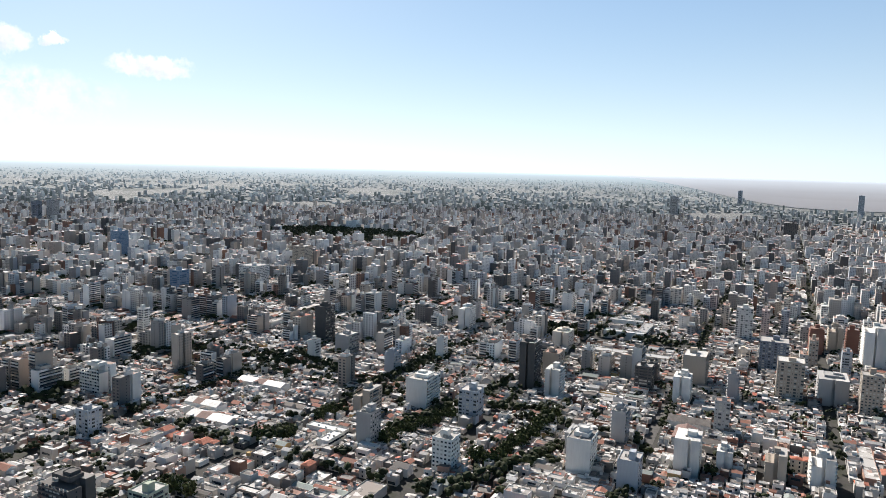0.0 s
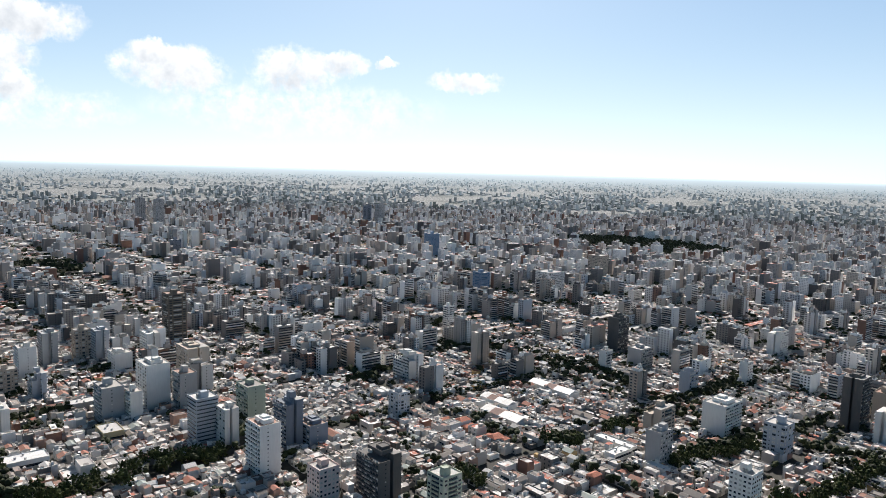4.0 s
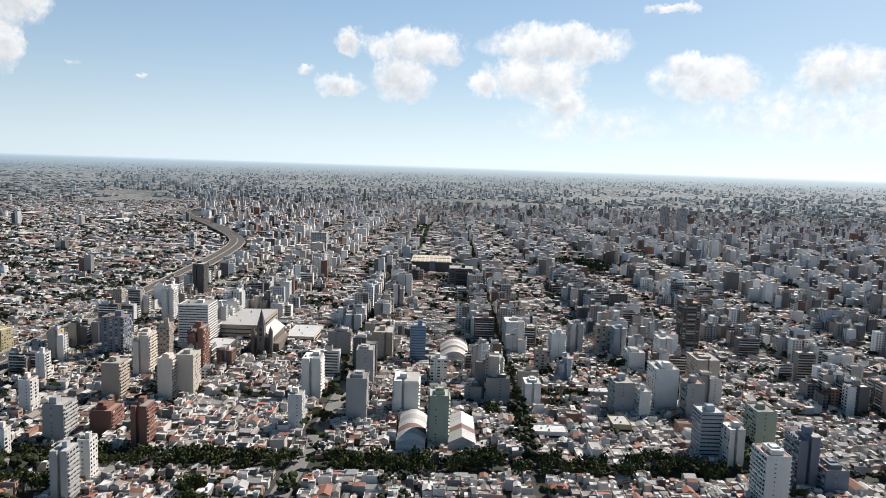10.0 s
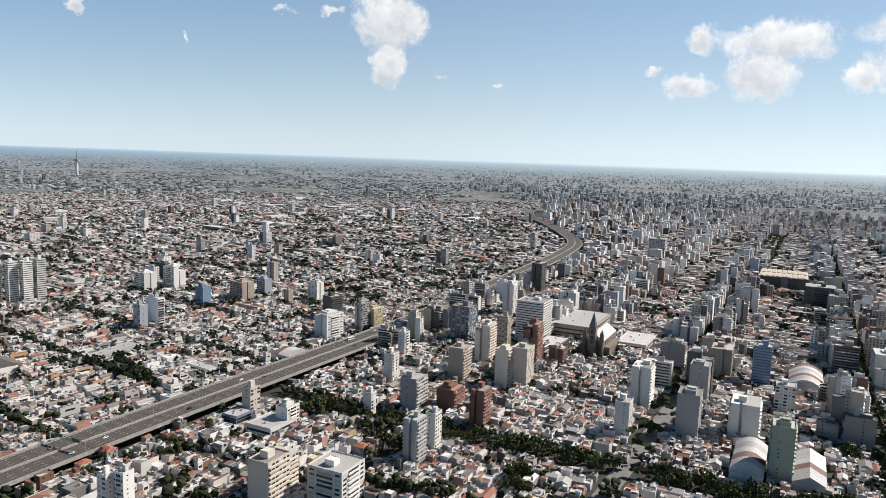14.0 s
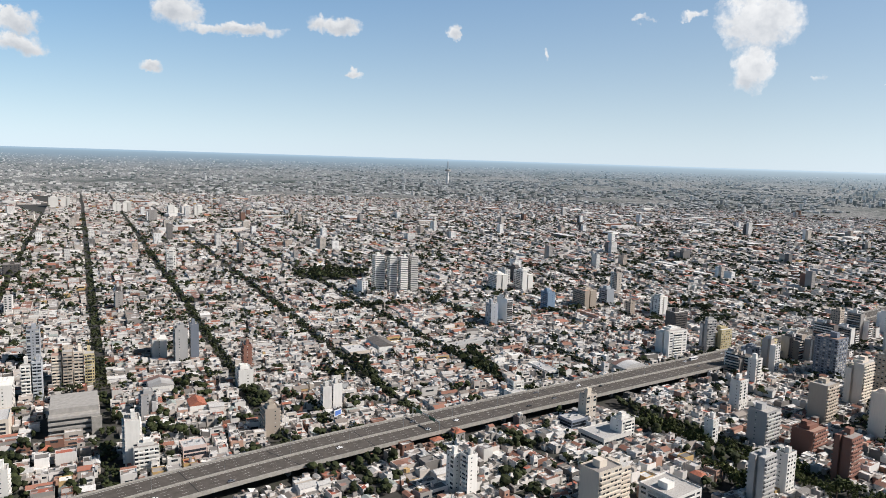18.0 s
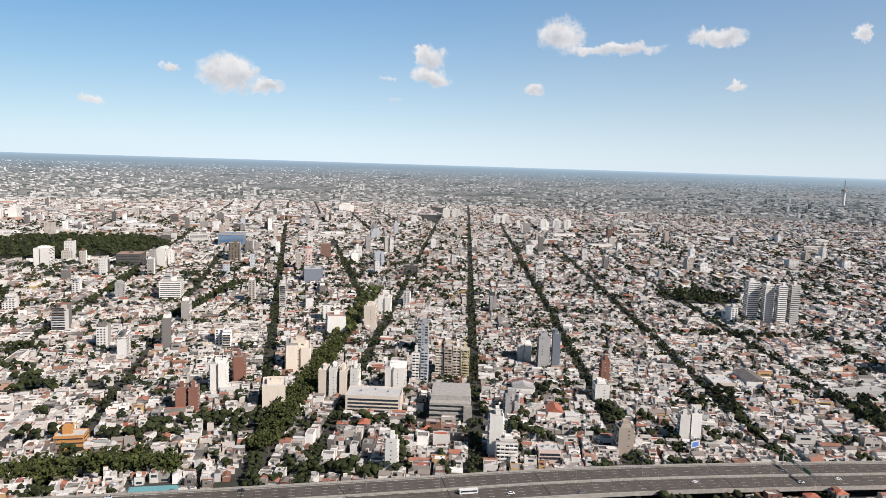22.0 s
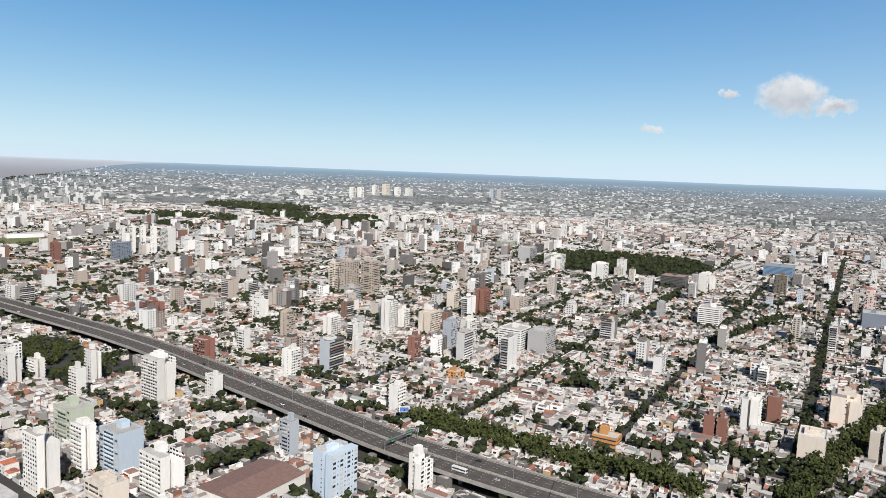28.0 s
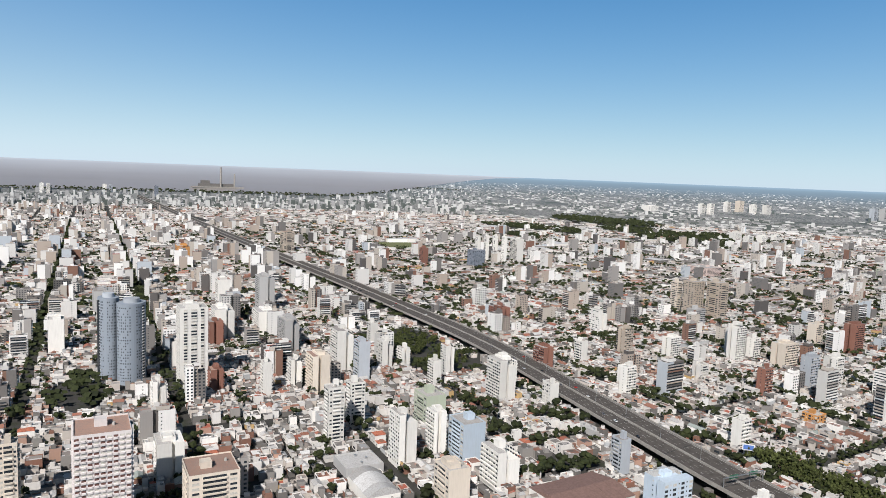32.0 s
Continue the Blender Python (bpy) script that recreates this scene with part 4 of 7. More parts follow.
            # a middle strip of balconies between two window bays
            rows = []
            put(rows, -long_ * 0.24, long_ * 0.24, -0.1, 0.95, -0.12, 0.82)
            slab.append(boxes_mesh("balcony", rows, mat))
            put(panes, -long_ * 0.23, long_ * 0.23, -0.05, 0.05, 0.15, 2.25)
            for e in (-0.37, 0.37):
                put(panes, e * long_ - long_ * 0.07, e * long_ + long_ * 0.07, -0.05, 0.05, 0.8, 2.1)
                put(sills, e * long_ - long_ * 0.08, e * long_ + long_ * 0.08, -0.05, 0.14, 0.68, 0.79)
        else:
            for i in range(n):
                a = (i + 0.5) * pitch - long_ / 2
                put(panes, a - pitch * 0.27, a + pitch * 0.27, -0.05, 0.05, 0.85, 2.1)
                put(sills, a - pitch * 0.3, a + pitch * 0.3, -0.05, 0.16, 0.72, 0.84)
    if style in "sb" and arng.random() < 0.6:
        # a line of small bathroom windows in one blank wall
        a = arng.uniform(-0.2, 0.2) * (wy if along else wx)
        s = -1
        if along:
            panes.append((s * (wx / 2 + 0.05), s * (wx / 2 - 0.05), a - 0.5, a + 0.5, 1.1, 1.9))
        else:
            panes.append((a - 0.5, a + 0.5, s * (wy / 2 + 0.05), s * (wy / 2 - 0.05), 1.1, 1.9))
    step = (h - 1.0) / storeys
    levels = [k * step for k in range(1, storeys) if k * step + 2.6 <= h]
    every = [(a0, a1, b0, b1, z0 + z, z1 + z) for z in levels for a0, a1, b0, b1, z0, z1 in panes]
    shut = [q for q in every if style != "x" and not far_off and arng.random() < 0.38]
    if far_off:
        every = [q for q in every if style == "x" or arng.random() < 0.75]
    held = set(shut)
    tagged(part("glazing", panes_mesh("glazing", [q for q in every if q not in held], glass), None, top), kind="stuff")
    if shut:
        tagged(part("shuttering", panes_mesh("shuttering", shut, M_SHUTTER), None, top, "pale roller shutters"), kind="stuff")
    if slab and (style in "BT" or math.hypot(x, y) > 640):
        verts, faces = [], []
        for z in levels:
            for one in slab:
                o = len(verts)
                verts += [(v.co.x, v.co.y, v.co.z + z) for v in one.vertices]
                faces += [tuple(o + i for i in f.vertices) for f in one.polygons]
        tagged(part("balcony_stack", mesh_of("balcony_stack", verts, faces, [slab[0].materials[0]]), None, top, "rows of projecting balconies on every floor"), kind="stuff")
    else:
        for z in levels:
            for one in slab:
                part("balcony", one, None, top, at=(0, 0, z))
    if sills and math.hypot(x, y) < 650:
        every = [(a0, a1, b0, b1, z0 + z, z1 + z) for z in levels for a0, a1, b0, b1, z0, z1 in sills]
        tagged(part("sill_course", boxes_mesh("sill_course", every, M_SHUTTER if style != "x" else mat), None, top), kind="stuff")
    KEEP_OUT.append((x, y, wx / 2, wy / 2))
    return top


def house(x, y, volumes, rot):
    """A low city house of one to three joined volumes (x, y, wx, wy, h from its centre)."""
    top = new("house")
    place(top, x, y, rot)
    for i, (vx, vy, w, d, h) in enumerate(volumes):
        part("wall", shell("wall", w, d, h, 0.7, 0.2), M_WALL_OB, top, at=(vx, vy, 0))
        if i == 0 and arng.random() < 0.3:
            rise = min(w, d) * 0.22
            v = [(-w / 2 - 0.3, -d / 2 - 0.3, 0), (w / 2 + 0.3, -d / 2 - 0.3, 0), (w / 2 + 0.3, d / 2 + 0.3, 0), (-w / 2 - 0.3, d / 2 + 0.3, 0), (0, -d / 2 + w * 0.2, rise), (0, d / 2 - w * 0.2, rise)]
            roof = part("roof", mesh_of("roof", v, [(0, 1, 4), (1, 2, 5, 4), (2, 3, 5), (3, 0, 4, 5), (3, 2, 1, 0)], [M_TILE]), None, top, "red clay tile hipped roof", at=(vx, vy, h + 0.02))
        else:
            roof = part("roof", boxes_mesh("roof", [(-w / 2 + 0.2, w / 2 - 0.2, -d / 2 + 0.2, d / 2 - 0.2, h - 0.72, h - 0.6)]), M_ROOF_OB, top, at=(vx, vy, 0))
        if arng.random() < 0.3:
            sw, sd = min(3.0, w * 0.4), min(3.4, d * 0.4)
            part("stair_head", shell("stair_head", sw, sd, 2.5, 0.2, 0.15), M_WALL_OB, top, at=(vx + arng.uniform(-0.25, 0.25) * w, vy + arng.uniform(-0.25, 0.25) * d, h - 0.6))
        if arng.random() < 0.25:
            part("water_tank", TANK, None, top, "grey water tank", at=(vx + arng.uniform(-0.3, 0.3) * w, vy + arng.uniform(-0.3, 0.3) * d, h - 0.6))
        if i:
            continue
        n = max(1, int(w / 3.4))
        panes = []
        for level in range(int(h // 3)):
            for s in (-1, 1):
                for j in range(n):
                    a = (j + 0.5) / n * w - w / 2
                    panes.append((a - 0.55, a + 0.55, s * d / 2 - 0.05, s * d / 2 + 0.05, 0.9 + 3 * level, 2.3 + 3 * level))
        tagged(part("glazing", panes_mesh("glazing", panes, M_GLASS), None, top, at=(vx, vy, 0)), kind="stuff")
    tall = max(v[4] for v in volumes)
    tagged(top, "two-storey rendered city house with flat roof terrace" if tall > 5.5 else "single-storey rendered city house with patched flat roof", "house", "houses of the near blocks")
    return top


M_TILE = plain("clay_tiles", (0.36, 0.12, 0.07), 0.85, spread=0.4, scale=0.6)

# ---- buildings that stand out ----
apartment(831, -310, 21.4, 21.4, 58.1, 0.0, "t", "bronze", 1)
apartment(508, -210, 17.2, 17.2, 36.6, 0.0, "x", "bluegrey", 1)
apartment(491, -222, 15.3, 11.3, 29.9, 0.0, "s", "white", 1)
apartment(524, -257, 20.8, 15.4, 33.5, 0.0, "b", "sage", 1)
apartment(462, -257, 19.1, 14.2, 37.6, 0.0, "b", "slate", 1)
apartment(455, -273, 21.1, 15.6, 18.1, 0.0, "s", "slate", 1)
apartment(428, -219, 20.8, 15.4, 38.2, 0.0, "b", "white", 1)
apartment(369, -230, 14.7, 14.7, 24.4, 0.0, "t", "blush", 1)
apartment(351, -260, 24.2, 17.9, 31.9, 0.0, "b", "dark", 1)
apartment(312, -282, 15.3, 15.3, 25.4, 0.0, "t", "sage", 1)
apartment(615, -210, 27.4, 20.3, 39.3, 0.0, "s", "white", 1)
apartment(593, -229, 20.0, 14.8, 32.4, 0.0, "s", "grey", 1)
apartment(659, -263, 28.6, 21.2, 36.6, 0.0, "s", "tan", 1)
apartment(747, -251, 16.5, 12.2, 35.3, 0.0, "s", "white", 1)
apartment(746, -266, 12.3, 9.1, 26.0, 0.0, "s", "grey", 1)
apartment(593, -187, 13.4, 9.9, 23.4, 0.0, "b", "white", 1)
apartment(598, -169, 22.7, 16.8, 30.4, 0.0, "b", "grey", 1)
apartment(543, -437, 25.0, 18.5, 27.8, 0.0, "b", "white", 1)
apartment(461, -362, 13.0, 13.0, 23.4, 0.0, "t", "bluegrey", 1)
apartment(439, -624, 8.8, 11.9, 24.6, 0.0, "s", "white", 0)
apartment(485, -712, 15.1, 20.4, 42.2, 0.0, "b", "dark", 0)
apartment(841, -1154, 28.4, 28.4, 52.8, 0.0, "t", "tan", 0)
apartment(659, -594, 10.1, 10.1, 40.2, 0.0, "t", "white", 1)
apartment(836, -825, 20.1, 20.1, 43.8, 0.0, "t", "blue", 1)
apartment(807, -967, 36.0, 36.0, 38.2, 0.0, "t", "white", 0)
apartment(302, -508, 16.0, 21.5, 24.2, 0.0, "s", "tan", 0)
apartment(270, -550, 20.2, 27.3, 28.2, 0.0, "b", "white", 0)
apartment(267, -451, 12.1, 16.3, 27.7, 0.0, "s", "grey", 0)
apartment(196, -438, 14.9, 14.9, 25.1, 0.0, "t", "white", 0)
apartment(219, -539, 16.2, 16.2, 27.6, 0.0, "t", "bluegrey", 0)
apartment(174, -635, 13.6, 18.4, 28.2, 0.0, "b", "white", 0)
apartment(205, -655, 15.3, 20.6, 45.9, 0.0, "b", "dark", 0)
apartment(203, -728, 16.7, 22.5, 19.5, 0.0, "s", "tan", 0)
apartment(341, -622, 10.8, 14.5, 25.1, 0.0, "b", "bluegrey", 0)
apartment(355, -850, 16.1, 21.7, 32.2, 0.0, "s", "white", 0)
apartment(321, -699, 8.5, 11.5, 26.4, 0.0, "s", "white", 0)
apartment(425, -795, 9.0, 12.2, 23.3, 0.0, "s", "white", 0)
apartment(424, -667, 17.1, 23.1, 24.4, 0.0, "b", "grey", 0)
apartment(118, -506, 15.9, 21.4, 20.6, 0.0, "s", "grey", 0)
apartment(96, -547, 10.8, 14.5, 28.3, 0.0, "b", "grey", 0)
apartment(2123, -1501, 21.4, 21.4, 76.8, 0.0, "t", "slate", 1)
apartment(2104, -1543, 25.8, 25.8, 81.3, 0.0, "t", "grey", 1)
apartment(2443, -803, 24.8, 24.8, 93.3, 0.0, "t", "grey", 1)
apartment(2418, -855, 27.6, 27.6, 90.4, 0.0, "t", "grey", 1)
apartment(1610, -604, 21.4, 21.4, 38.5, 0.0, "t", "slate", 1)
apartment(1758, -678, 22.0, 16.3, 44.6, 0.0, "s", "white", 1)
apartment(1744, -701, 24.3, 18.0, 47.4, 0.0, "s", "white", 1)
apartment(1318, -1126, 26.2, 26.2, 56.3, 0.0, "t", "blue", 1)
apartment(-13, -843, 28.6, 28.6, 35.0, 0.0, "t", "slate", 0)
apartment(22, -990, 19.8, 19.8, 43.1, 0.0, "t", "white", 0)
apartment(-115, -915, 21.4, 28.9, 48.4, 0.0, "b", "white", 0)
apartment(-60, -959, 14.5, 19.6, 31.5, 0.0, "b", "brick", 0)
apartment(-81, -971, 15.1, 20.4, 33.0, 0.0, "b", "tan", 0)
apartment(-100, -981, 12.6, 17.0, 30.3, 0.0, "b", "brick", 0)
apartment(-27, -739, 23.3, 23.3, 39.2, 0.0, "t", "tan", 0)
apartment(-64, -751, 25.2, 34.0, 25.4, 0.0, "s", "grey", 0)
apartment(-92, -720, 17.2, 17.2, 39.5, 0.0, "t", "tan", 0)
apartment(42, -517, 17.1, 23.1, 27.2, 0.0, "s", "white", 0)
apartment(-15, -529, 13.6, 18.3, 21.9, 0.0, "s", "tan", 0)
apartment(-44, -535, 14.4, 19.4, 22.8, 0.0, "b", "white", 0)
apartment(74, -468, 13.7, 18.5, 23.3, 0.0, "s", "bluegrey", 0)
apartment(110, -482, 16.9, 22.8, 27.1, 0.0, "s", "white", 0)
apartment(18, -531, 10.7, 14.5, 16.4, 0.0, "s", "white", 0)
apartment(25, -607, 11.5, 11.5, 29.8, 0.0, "t", "grey", 0)
apartment(59, -745, 21.9, 29.6, 32.7, 0.0, "b", "tan", 0)
apartment(490, -4092, 40.1, 40.1, 97.0, 0.0, "t", "grey", 0)
# haze put into the paint: the next two towers are paled to blue-grey
apartment(238, -6201, 32.4, 32.4, 103.6, 0.0, "t", "bluegrey", 0)
apartment(-456, -4632, 30.2, 30.2, 124.7, 0.0, "t", "bluegrey", 0)
apartment(-63, -2683, 42.2, 42.2, 61.4, 0.0, "t", "dark", 0)
apartment(745, 12, 16.6, 16.6, 40.8, 0.0, "x", "blue", 1)
apartment(521, -9, 19.6, 14.5, 39.8, 0.0, "b", "sage", 1)
apartment(670, 61, 22.0, 16.3, 33.6, 0.0, "s", "grey", 1)
apartment(764, 50, 27.1, 20.1, 29.2, 0.0, "s", "tan", 1)
apartment(624, 104, 22.0, 16.3, 36.6, 0.0, "b", "white", 1)
apartment(571, 58, 22.6, 16.7, 36.2, 0.0, "s", "grey", 1)
apartment(590, 18, 28.3, 20.9, 30.0, 0.0, "b", "white", 1)
apartment(542, 103, 14.8, 11.0, 29.5, 0.0, "s", "white", 1)
apartment(772, 256, 32.5, 32.5, 52.4, 0.0, "x", "white", 1)
apartment(670, 222, 18.9, 14.0, 49.6, 0.0, "b", "brick", 1)
apartment(669, 273, 20.5, 15.2, 41.3, 0.0, "b", "cream", 1)
apartment(720, 273, 12.8, 12.8, 41.0, 0.0, "t", "tan", 1)
apartment(605, 273, 20.4, 15.1, 32.8, 0.0, "b", "tan", 1)
apartment(737, 330, 22.5, 22.5, 43.0, 0.0, "t", "slate", 1)
apartment(605, 227, 16.6, 12.3, 37.9, 0.0, "b", "cream", 1)
apartment(618, 214, 20.8, 15.4, 38.4, 0.0, "s", "cream", 1)
apartment(499, 206, 15.4, 11.4, 32.5, 0.0, "b", "brick", 1)
apartment(507, 270, 20.0, 14.8, 29.9, 0.0, "b", "grey", 1)
apartment(525, 244, 21.6, 16.0, 20.1, 0.0, "b", "brick", 1)
apartment(562, 324, 12.5, 9.3, 28.9, 0.0, "s", "white", 1)
apartment(418, 221, 14.2, 10.5, 32.2, 0.0, "b", "grey", 1)
apartment(443, 219, 10.8, 8.0, 29.0, 0.0, "s", "white", 1)
apartment(471, 291, 7.6, 7.6, 22.7, 0.0, "s", "white", 1)
apartment(637, 353, 11.2, 8.3, 29.2, 0.0, "s", "white", 1)
apartment(695, 391, 16.9, 12.5, 23.4, 0.0, "s", "slate", 1)
apartment(741, 397, 14.6, 10.8, 24.6, 0.0, "s", "yellow", 1)
apartment(1085, 356, 21.7, 16.1, 49.2, 0.0, "b", "dark", 1)
apartment(1633, 552, 12.6, 12.6, 40.5, -9.5, "t", "white", 1)
apartment(929, 412, 11.3, 11.3, 35.6, 0.0, "t", "tan", 1)
apartment(896, 333, 18.8, 14.0, 45.6, 0.0, "b", "white", 1)
apartment(1240, -53, 42.3, 42.3, 33.6, 0.0, "t", "dark", 1)
apartment(1559, 248, 33.1, 33.1, 56.9, 0.0, "t", "grey", 1)
apartment(675, -10, 16.1, 16.1, 24.7, 0.0, "t", "white", 1)
apartment(868, -63, 27.1, 20.1, 25.0, 0.0, "s", "white", 1)
apartment(784, -214, 17.7, 13.1, 35.1, 0.0, "b", "bluegrey", 1)
apartment(798, -168, 19.4, 14.4, 35.9, 0.0, "b", "grey", 1)
apartment(615, -93, 19.1, 14.1, 21.6, 0.0, "s", "white", 1)
apartment(572, 668, 9.9, 13.3, 31.1, -9.5, "s", "bluegrey", 0)
apartment(705, 703, 12.5, 16.9, 28.3, -9.5, "s", "blue", 0)
apartment(821, 602, 13.9, 18.7, 28.9, -9.5, "s", "white", 0)
apartment(773, 613, 7.5, 9.8, 24.2, -9.5, "s", "tan", 0)
apartment(763, 687, 20.5, 27.6, 29.0, -9.5, "b", "tan", 0)
apartment(808, 685, 13.1, 17.7, 27.3, -9.5, "s", "bluegrey", 0)
apartment(782, 838, 20.2, 27.3, 33.4, -9.5, "s", "white", 0)
apartment(740, 853, 20.0, 27.0, 28.4, -9.5, "b", "white", 0)
apartment(742, 517, 20.8, 15.4, 32.0, -9.5, "b", "dark", 1)
apartment(711, 453, 13.9, 10.3, 38.4, -9.5, "b", "grey", 1)
apartment(662, 466, 26.7, 19.8, 30.4, -9.5, "s", "white", 1)
apartment(729, 446, 16.8, 12.5, 27.0, -9.5, "s", "yellow", 1)
apartment(428, 376, 11.6, 8.6, 24.3, 0.0, "s", "cream", 1)
apartment(421, 455, 10.9, 10.9, 15.4, -9.5, "t", "white", 0)
apartment(267, 328, 7.6, 7.9, 28.3, 0.0, "s", "white", 0)
apartment(263, 337, 7.6, 7.6, 26.6, 0.0, "s", "white", 0)
apartment(316, 264, 20.0, 14.8, 33.1, 0.0, "b", "cream", 1)
apartment(345, 236, 25.1, 25.1, 24.3, 0.0, "t", "white", 1)
apartment(258, 505, 7.6, 7.6, 23.1, -9.5, "s", "white", 0)
apartment(267, 505, 7.6, 9.6, 24.3, -9.5, "s", "white", 0)
apartment(225, 601, 12.9, 17.5, 18.1, -9.5, "s", "white", 0)
apartment(243, 642, 7.5, 8.4, 28.1, -9.5, "b", "brick", 0)
apartment(105, 488, 9.5, 15, 32.0, -9.5, "b", "white", 0)
apartment(110, 472, 15.5, 11, 17.5, -9.5, "b", "white", 1)
apartment(135, 569, 11.1, 14.9, 19.8, -9.5, "b", "grey", 0)
apartment(210, 697, 7.7, 10.3, 40.3, -9.5, "s", "slate", 0)
apartment(198, 701, 11.5, 15.5, 37.2, -9.5, "s", "grey", 0)
apartment(185, 731, 13.9, 18.8, 21.5, -9.5, "s", "white", 0)
apartment(41, 637, 17.9, 24.2, 24.9, -9.5, "s", "white", 0)
apartment(-54, 710, 23.4, 31.6, 27.9, 4.5, "b", "cream", 0)
apartment(-20, 854, 21.0, 28.3, 25.5, 4.5, "b", "white", 0)
apartment(23, 885, 14.5, 19.6, 30.9, -9.5, "s", "cream", 0)
apartment(-139, 588, 8.2, 11.0, 22.1, 4.5, "s", "brick", 0)
apartment(-129, 588, 7.7, 10.5, 22.2, 4.5, "s", "brick", 0)
apartment(-118, 637, 13.5, 18.3, 28.6, 4.5, "b", "white", 0)
apartment(-105, 668, 9.8, 13.2, 25.8, 4.5, "b", "brick", 0)
apartment(-65, 596, 18.7, 25.3, 22.8, 4.5, "s", "cream", 0)
apartment(28, 464, 7.6, 8.9, 24.5, -9.5, "b", "white", 0)
apartment(-262, 1059, 29.8, 29.8, 29.7, 4.5, "x", "white", 0)
apartment(341, 1257, 14.4, 14.4, 37.8, -9.5, "t", "white", 0)
apartment(-242, 1500, 19.0, 19.0, 35.4, 4.5, "t", "grey", 0)
apartment(-293, 1765, 61.0, 61.0, 26.1, 4.5, "x", "blue", 0)
apartment(45, 977, 16.5, 22.2, 27.4, -9.5, "s", "white", 0)
apartment(-69, 1231, 30.7, 41.5, 25.8, 4.5, "b", "slate", 0)
apartment(-833, 868, 12.4, 12.4, 50.5, 4.5, "t", "cream", 0)
apartment(-803, 874, 23.1, 23.1, 56.0, 4.5, "t", "tan", 0)
apartment(-769, 889, 22.6, 22.6, 58.9, 4.5, "t", "tan", 0)
apartment(-727, 800, 15.9, 21.5, 29.5, 4.5, "b", "grey", 0)
apartment(-588, 870, 12.2, 16.5, 32.1, 4.5, "s", "cream", 0)
apartment(-544, 883, 15.2, 20.5, 40.1, 4.5, "b", "brick", 0)
apartment(-585, 715, 15.4, 20.8, 36.7, 4.5, "b", "white", 0)
apartment(-565, 722, 9.8, 13.2, 29.4, 4.5, "b", "white", 0)
apartment(-531, 733, 18.3, 24.7, 30.0, 4.5, "b", "cream", 0)
apartment(-465, 685, 11.6, 15.6, 35.3, 4.5, "b", "bluegrey", 0)
apartment(-462, 720, 13.1, 17.7, 31.9, 4.5, "s", "white", 0)
apartment(-406, 736, 28.9, 28.9, 28.5, 4.5, "x", "white", 0)
apartment(-376, 748, 22.5, 30.4, 28.6, 4.5, "b", "grey", 0)
apartment(-373, 471, 9.1, 12.2, 25.2, 4.5, "b", "white", 0)
apartment(-467, 618, 9.2, 12.4, 27.6, 4.5, "b", "brick", 0)
apartment(-606, 630, 13.1, 17.7, 28.2, 4.5, "b", "white", 0)
apartment(-526, 592, 10.4, 14.0, 21.4, 4.5, "s", "white", 0)
apartment(-264, 361, 10.0, 13.5, 27.1, 0.0, "s", "white", 0)
apartment(-326, 345, 19.2, 19.2, 18.7, 0.0, "t", "bluegrey", 0)
apartment(-332, 1052, 10.4, 14.1, 28.2, 4.5, "s", "grey", 0)
apartment(-827, 1545, 31.7, 42.8, 33.8, 4.5, "b", "grey", 0)
apartment(-691, 1434, 21.5, 29.1, 31.5, 4.5, "s", "white", 0)
apartment(-417, 1390, 44.1, 44.1, 26.0, 4.5, "x", "dark", 0)
apartment(-368, 1435, 24.5, 33.1, 30.1, 4.5, "s", "white", 0)
apartment(-1376, 806, 28.4, 28.4, 41.6, 4.5, "t", "slate", 1)
apartment(-1468, 719, 18.2, 13.4, 37.0, 4.5, "s", "brick", 1)
apartment(-1731, 469, 27.3, 27.3, 51.7, 4.5, "t", "tan", 1)
apartment(-501, 174, 12.4, 12.4, 46.3, 0.0, "t", "white", 1)
apartment(-532, 203, 12.2, 12.2, 38.5, 0.0, "t", "white", 1)
apartment(-448, 208, 18.6, 13.8, 39.5, 0.0, "s", "white", 1)
apartment(-441, 257, 24.2, 17.9, 30.0, 0.0, "s", "paleblue", 1)
apartment(-454, 238, 13.6, 10.1, 35.1, 0.0, "b", "white", 1)
apartment(-509, 260, 23.8, 17.6, 29.8, 0.0, "s", "sage", 1)
apartment(-391, 255, 22.8, 16.9, 27.3, 0.0, "b", "white", 1)
apartment(-378, 211, 20.4, 15.1, 27.4, 0.0, "s", "cream", 1)
apartment(-371, 344, 11.3, 8.3, 28.4, 0.0, "s", "bluegrey", 1)
apartment(-301, 319, 17.0, 23.0, 33.3, 0.0, "s", "paleblue", 0)
apartment(-659, 257, 16.0, 11.9, 39.2, 0.0, "s", "bluegrey", 1)
apartment(-633, 203, 22.7, 16.8, 36.3, 0.0, "b", "cream", 1)
apartment(-731, 260, 21.2, 15.7, 31.9, 0.0, "s", "white", 1)
apartment(-784, 217, 22.0, 16.3, 38.3, 0.0, "s", "grey", 1)
apartment(-1081, 259, 29.6, 22.0, 39.8, 0.0, "s", "grey", 1)
apartment(-880, 212, 33.4, 24.7, 31.4, 0.0, "b", "white", 1)
apartment(-780, 317, 12.7, 9.4, 28.9, 0.0, "s", "white", 1)
apartment(-584, 385, 15.4, 11.4, 26.9, 0.0, "b", "white", 1)
apartment(-641, 346, 13.0, 9.7, 32.2, 0.0, "s", "white", 1)
apartment(-613, 317, 11.9, 8.8, 25.7, 0.0, "b", "white", 1)
apartment(-513, 386, 12.7, 9.4, 24.3, 0.0, "s", "white", 1)
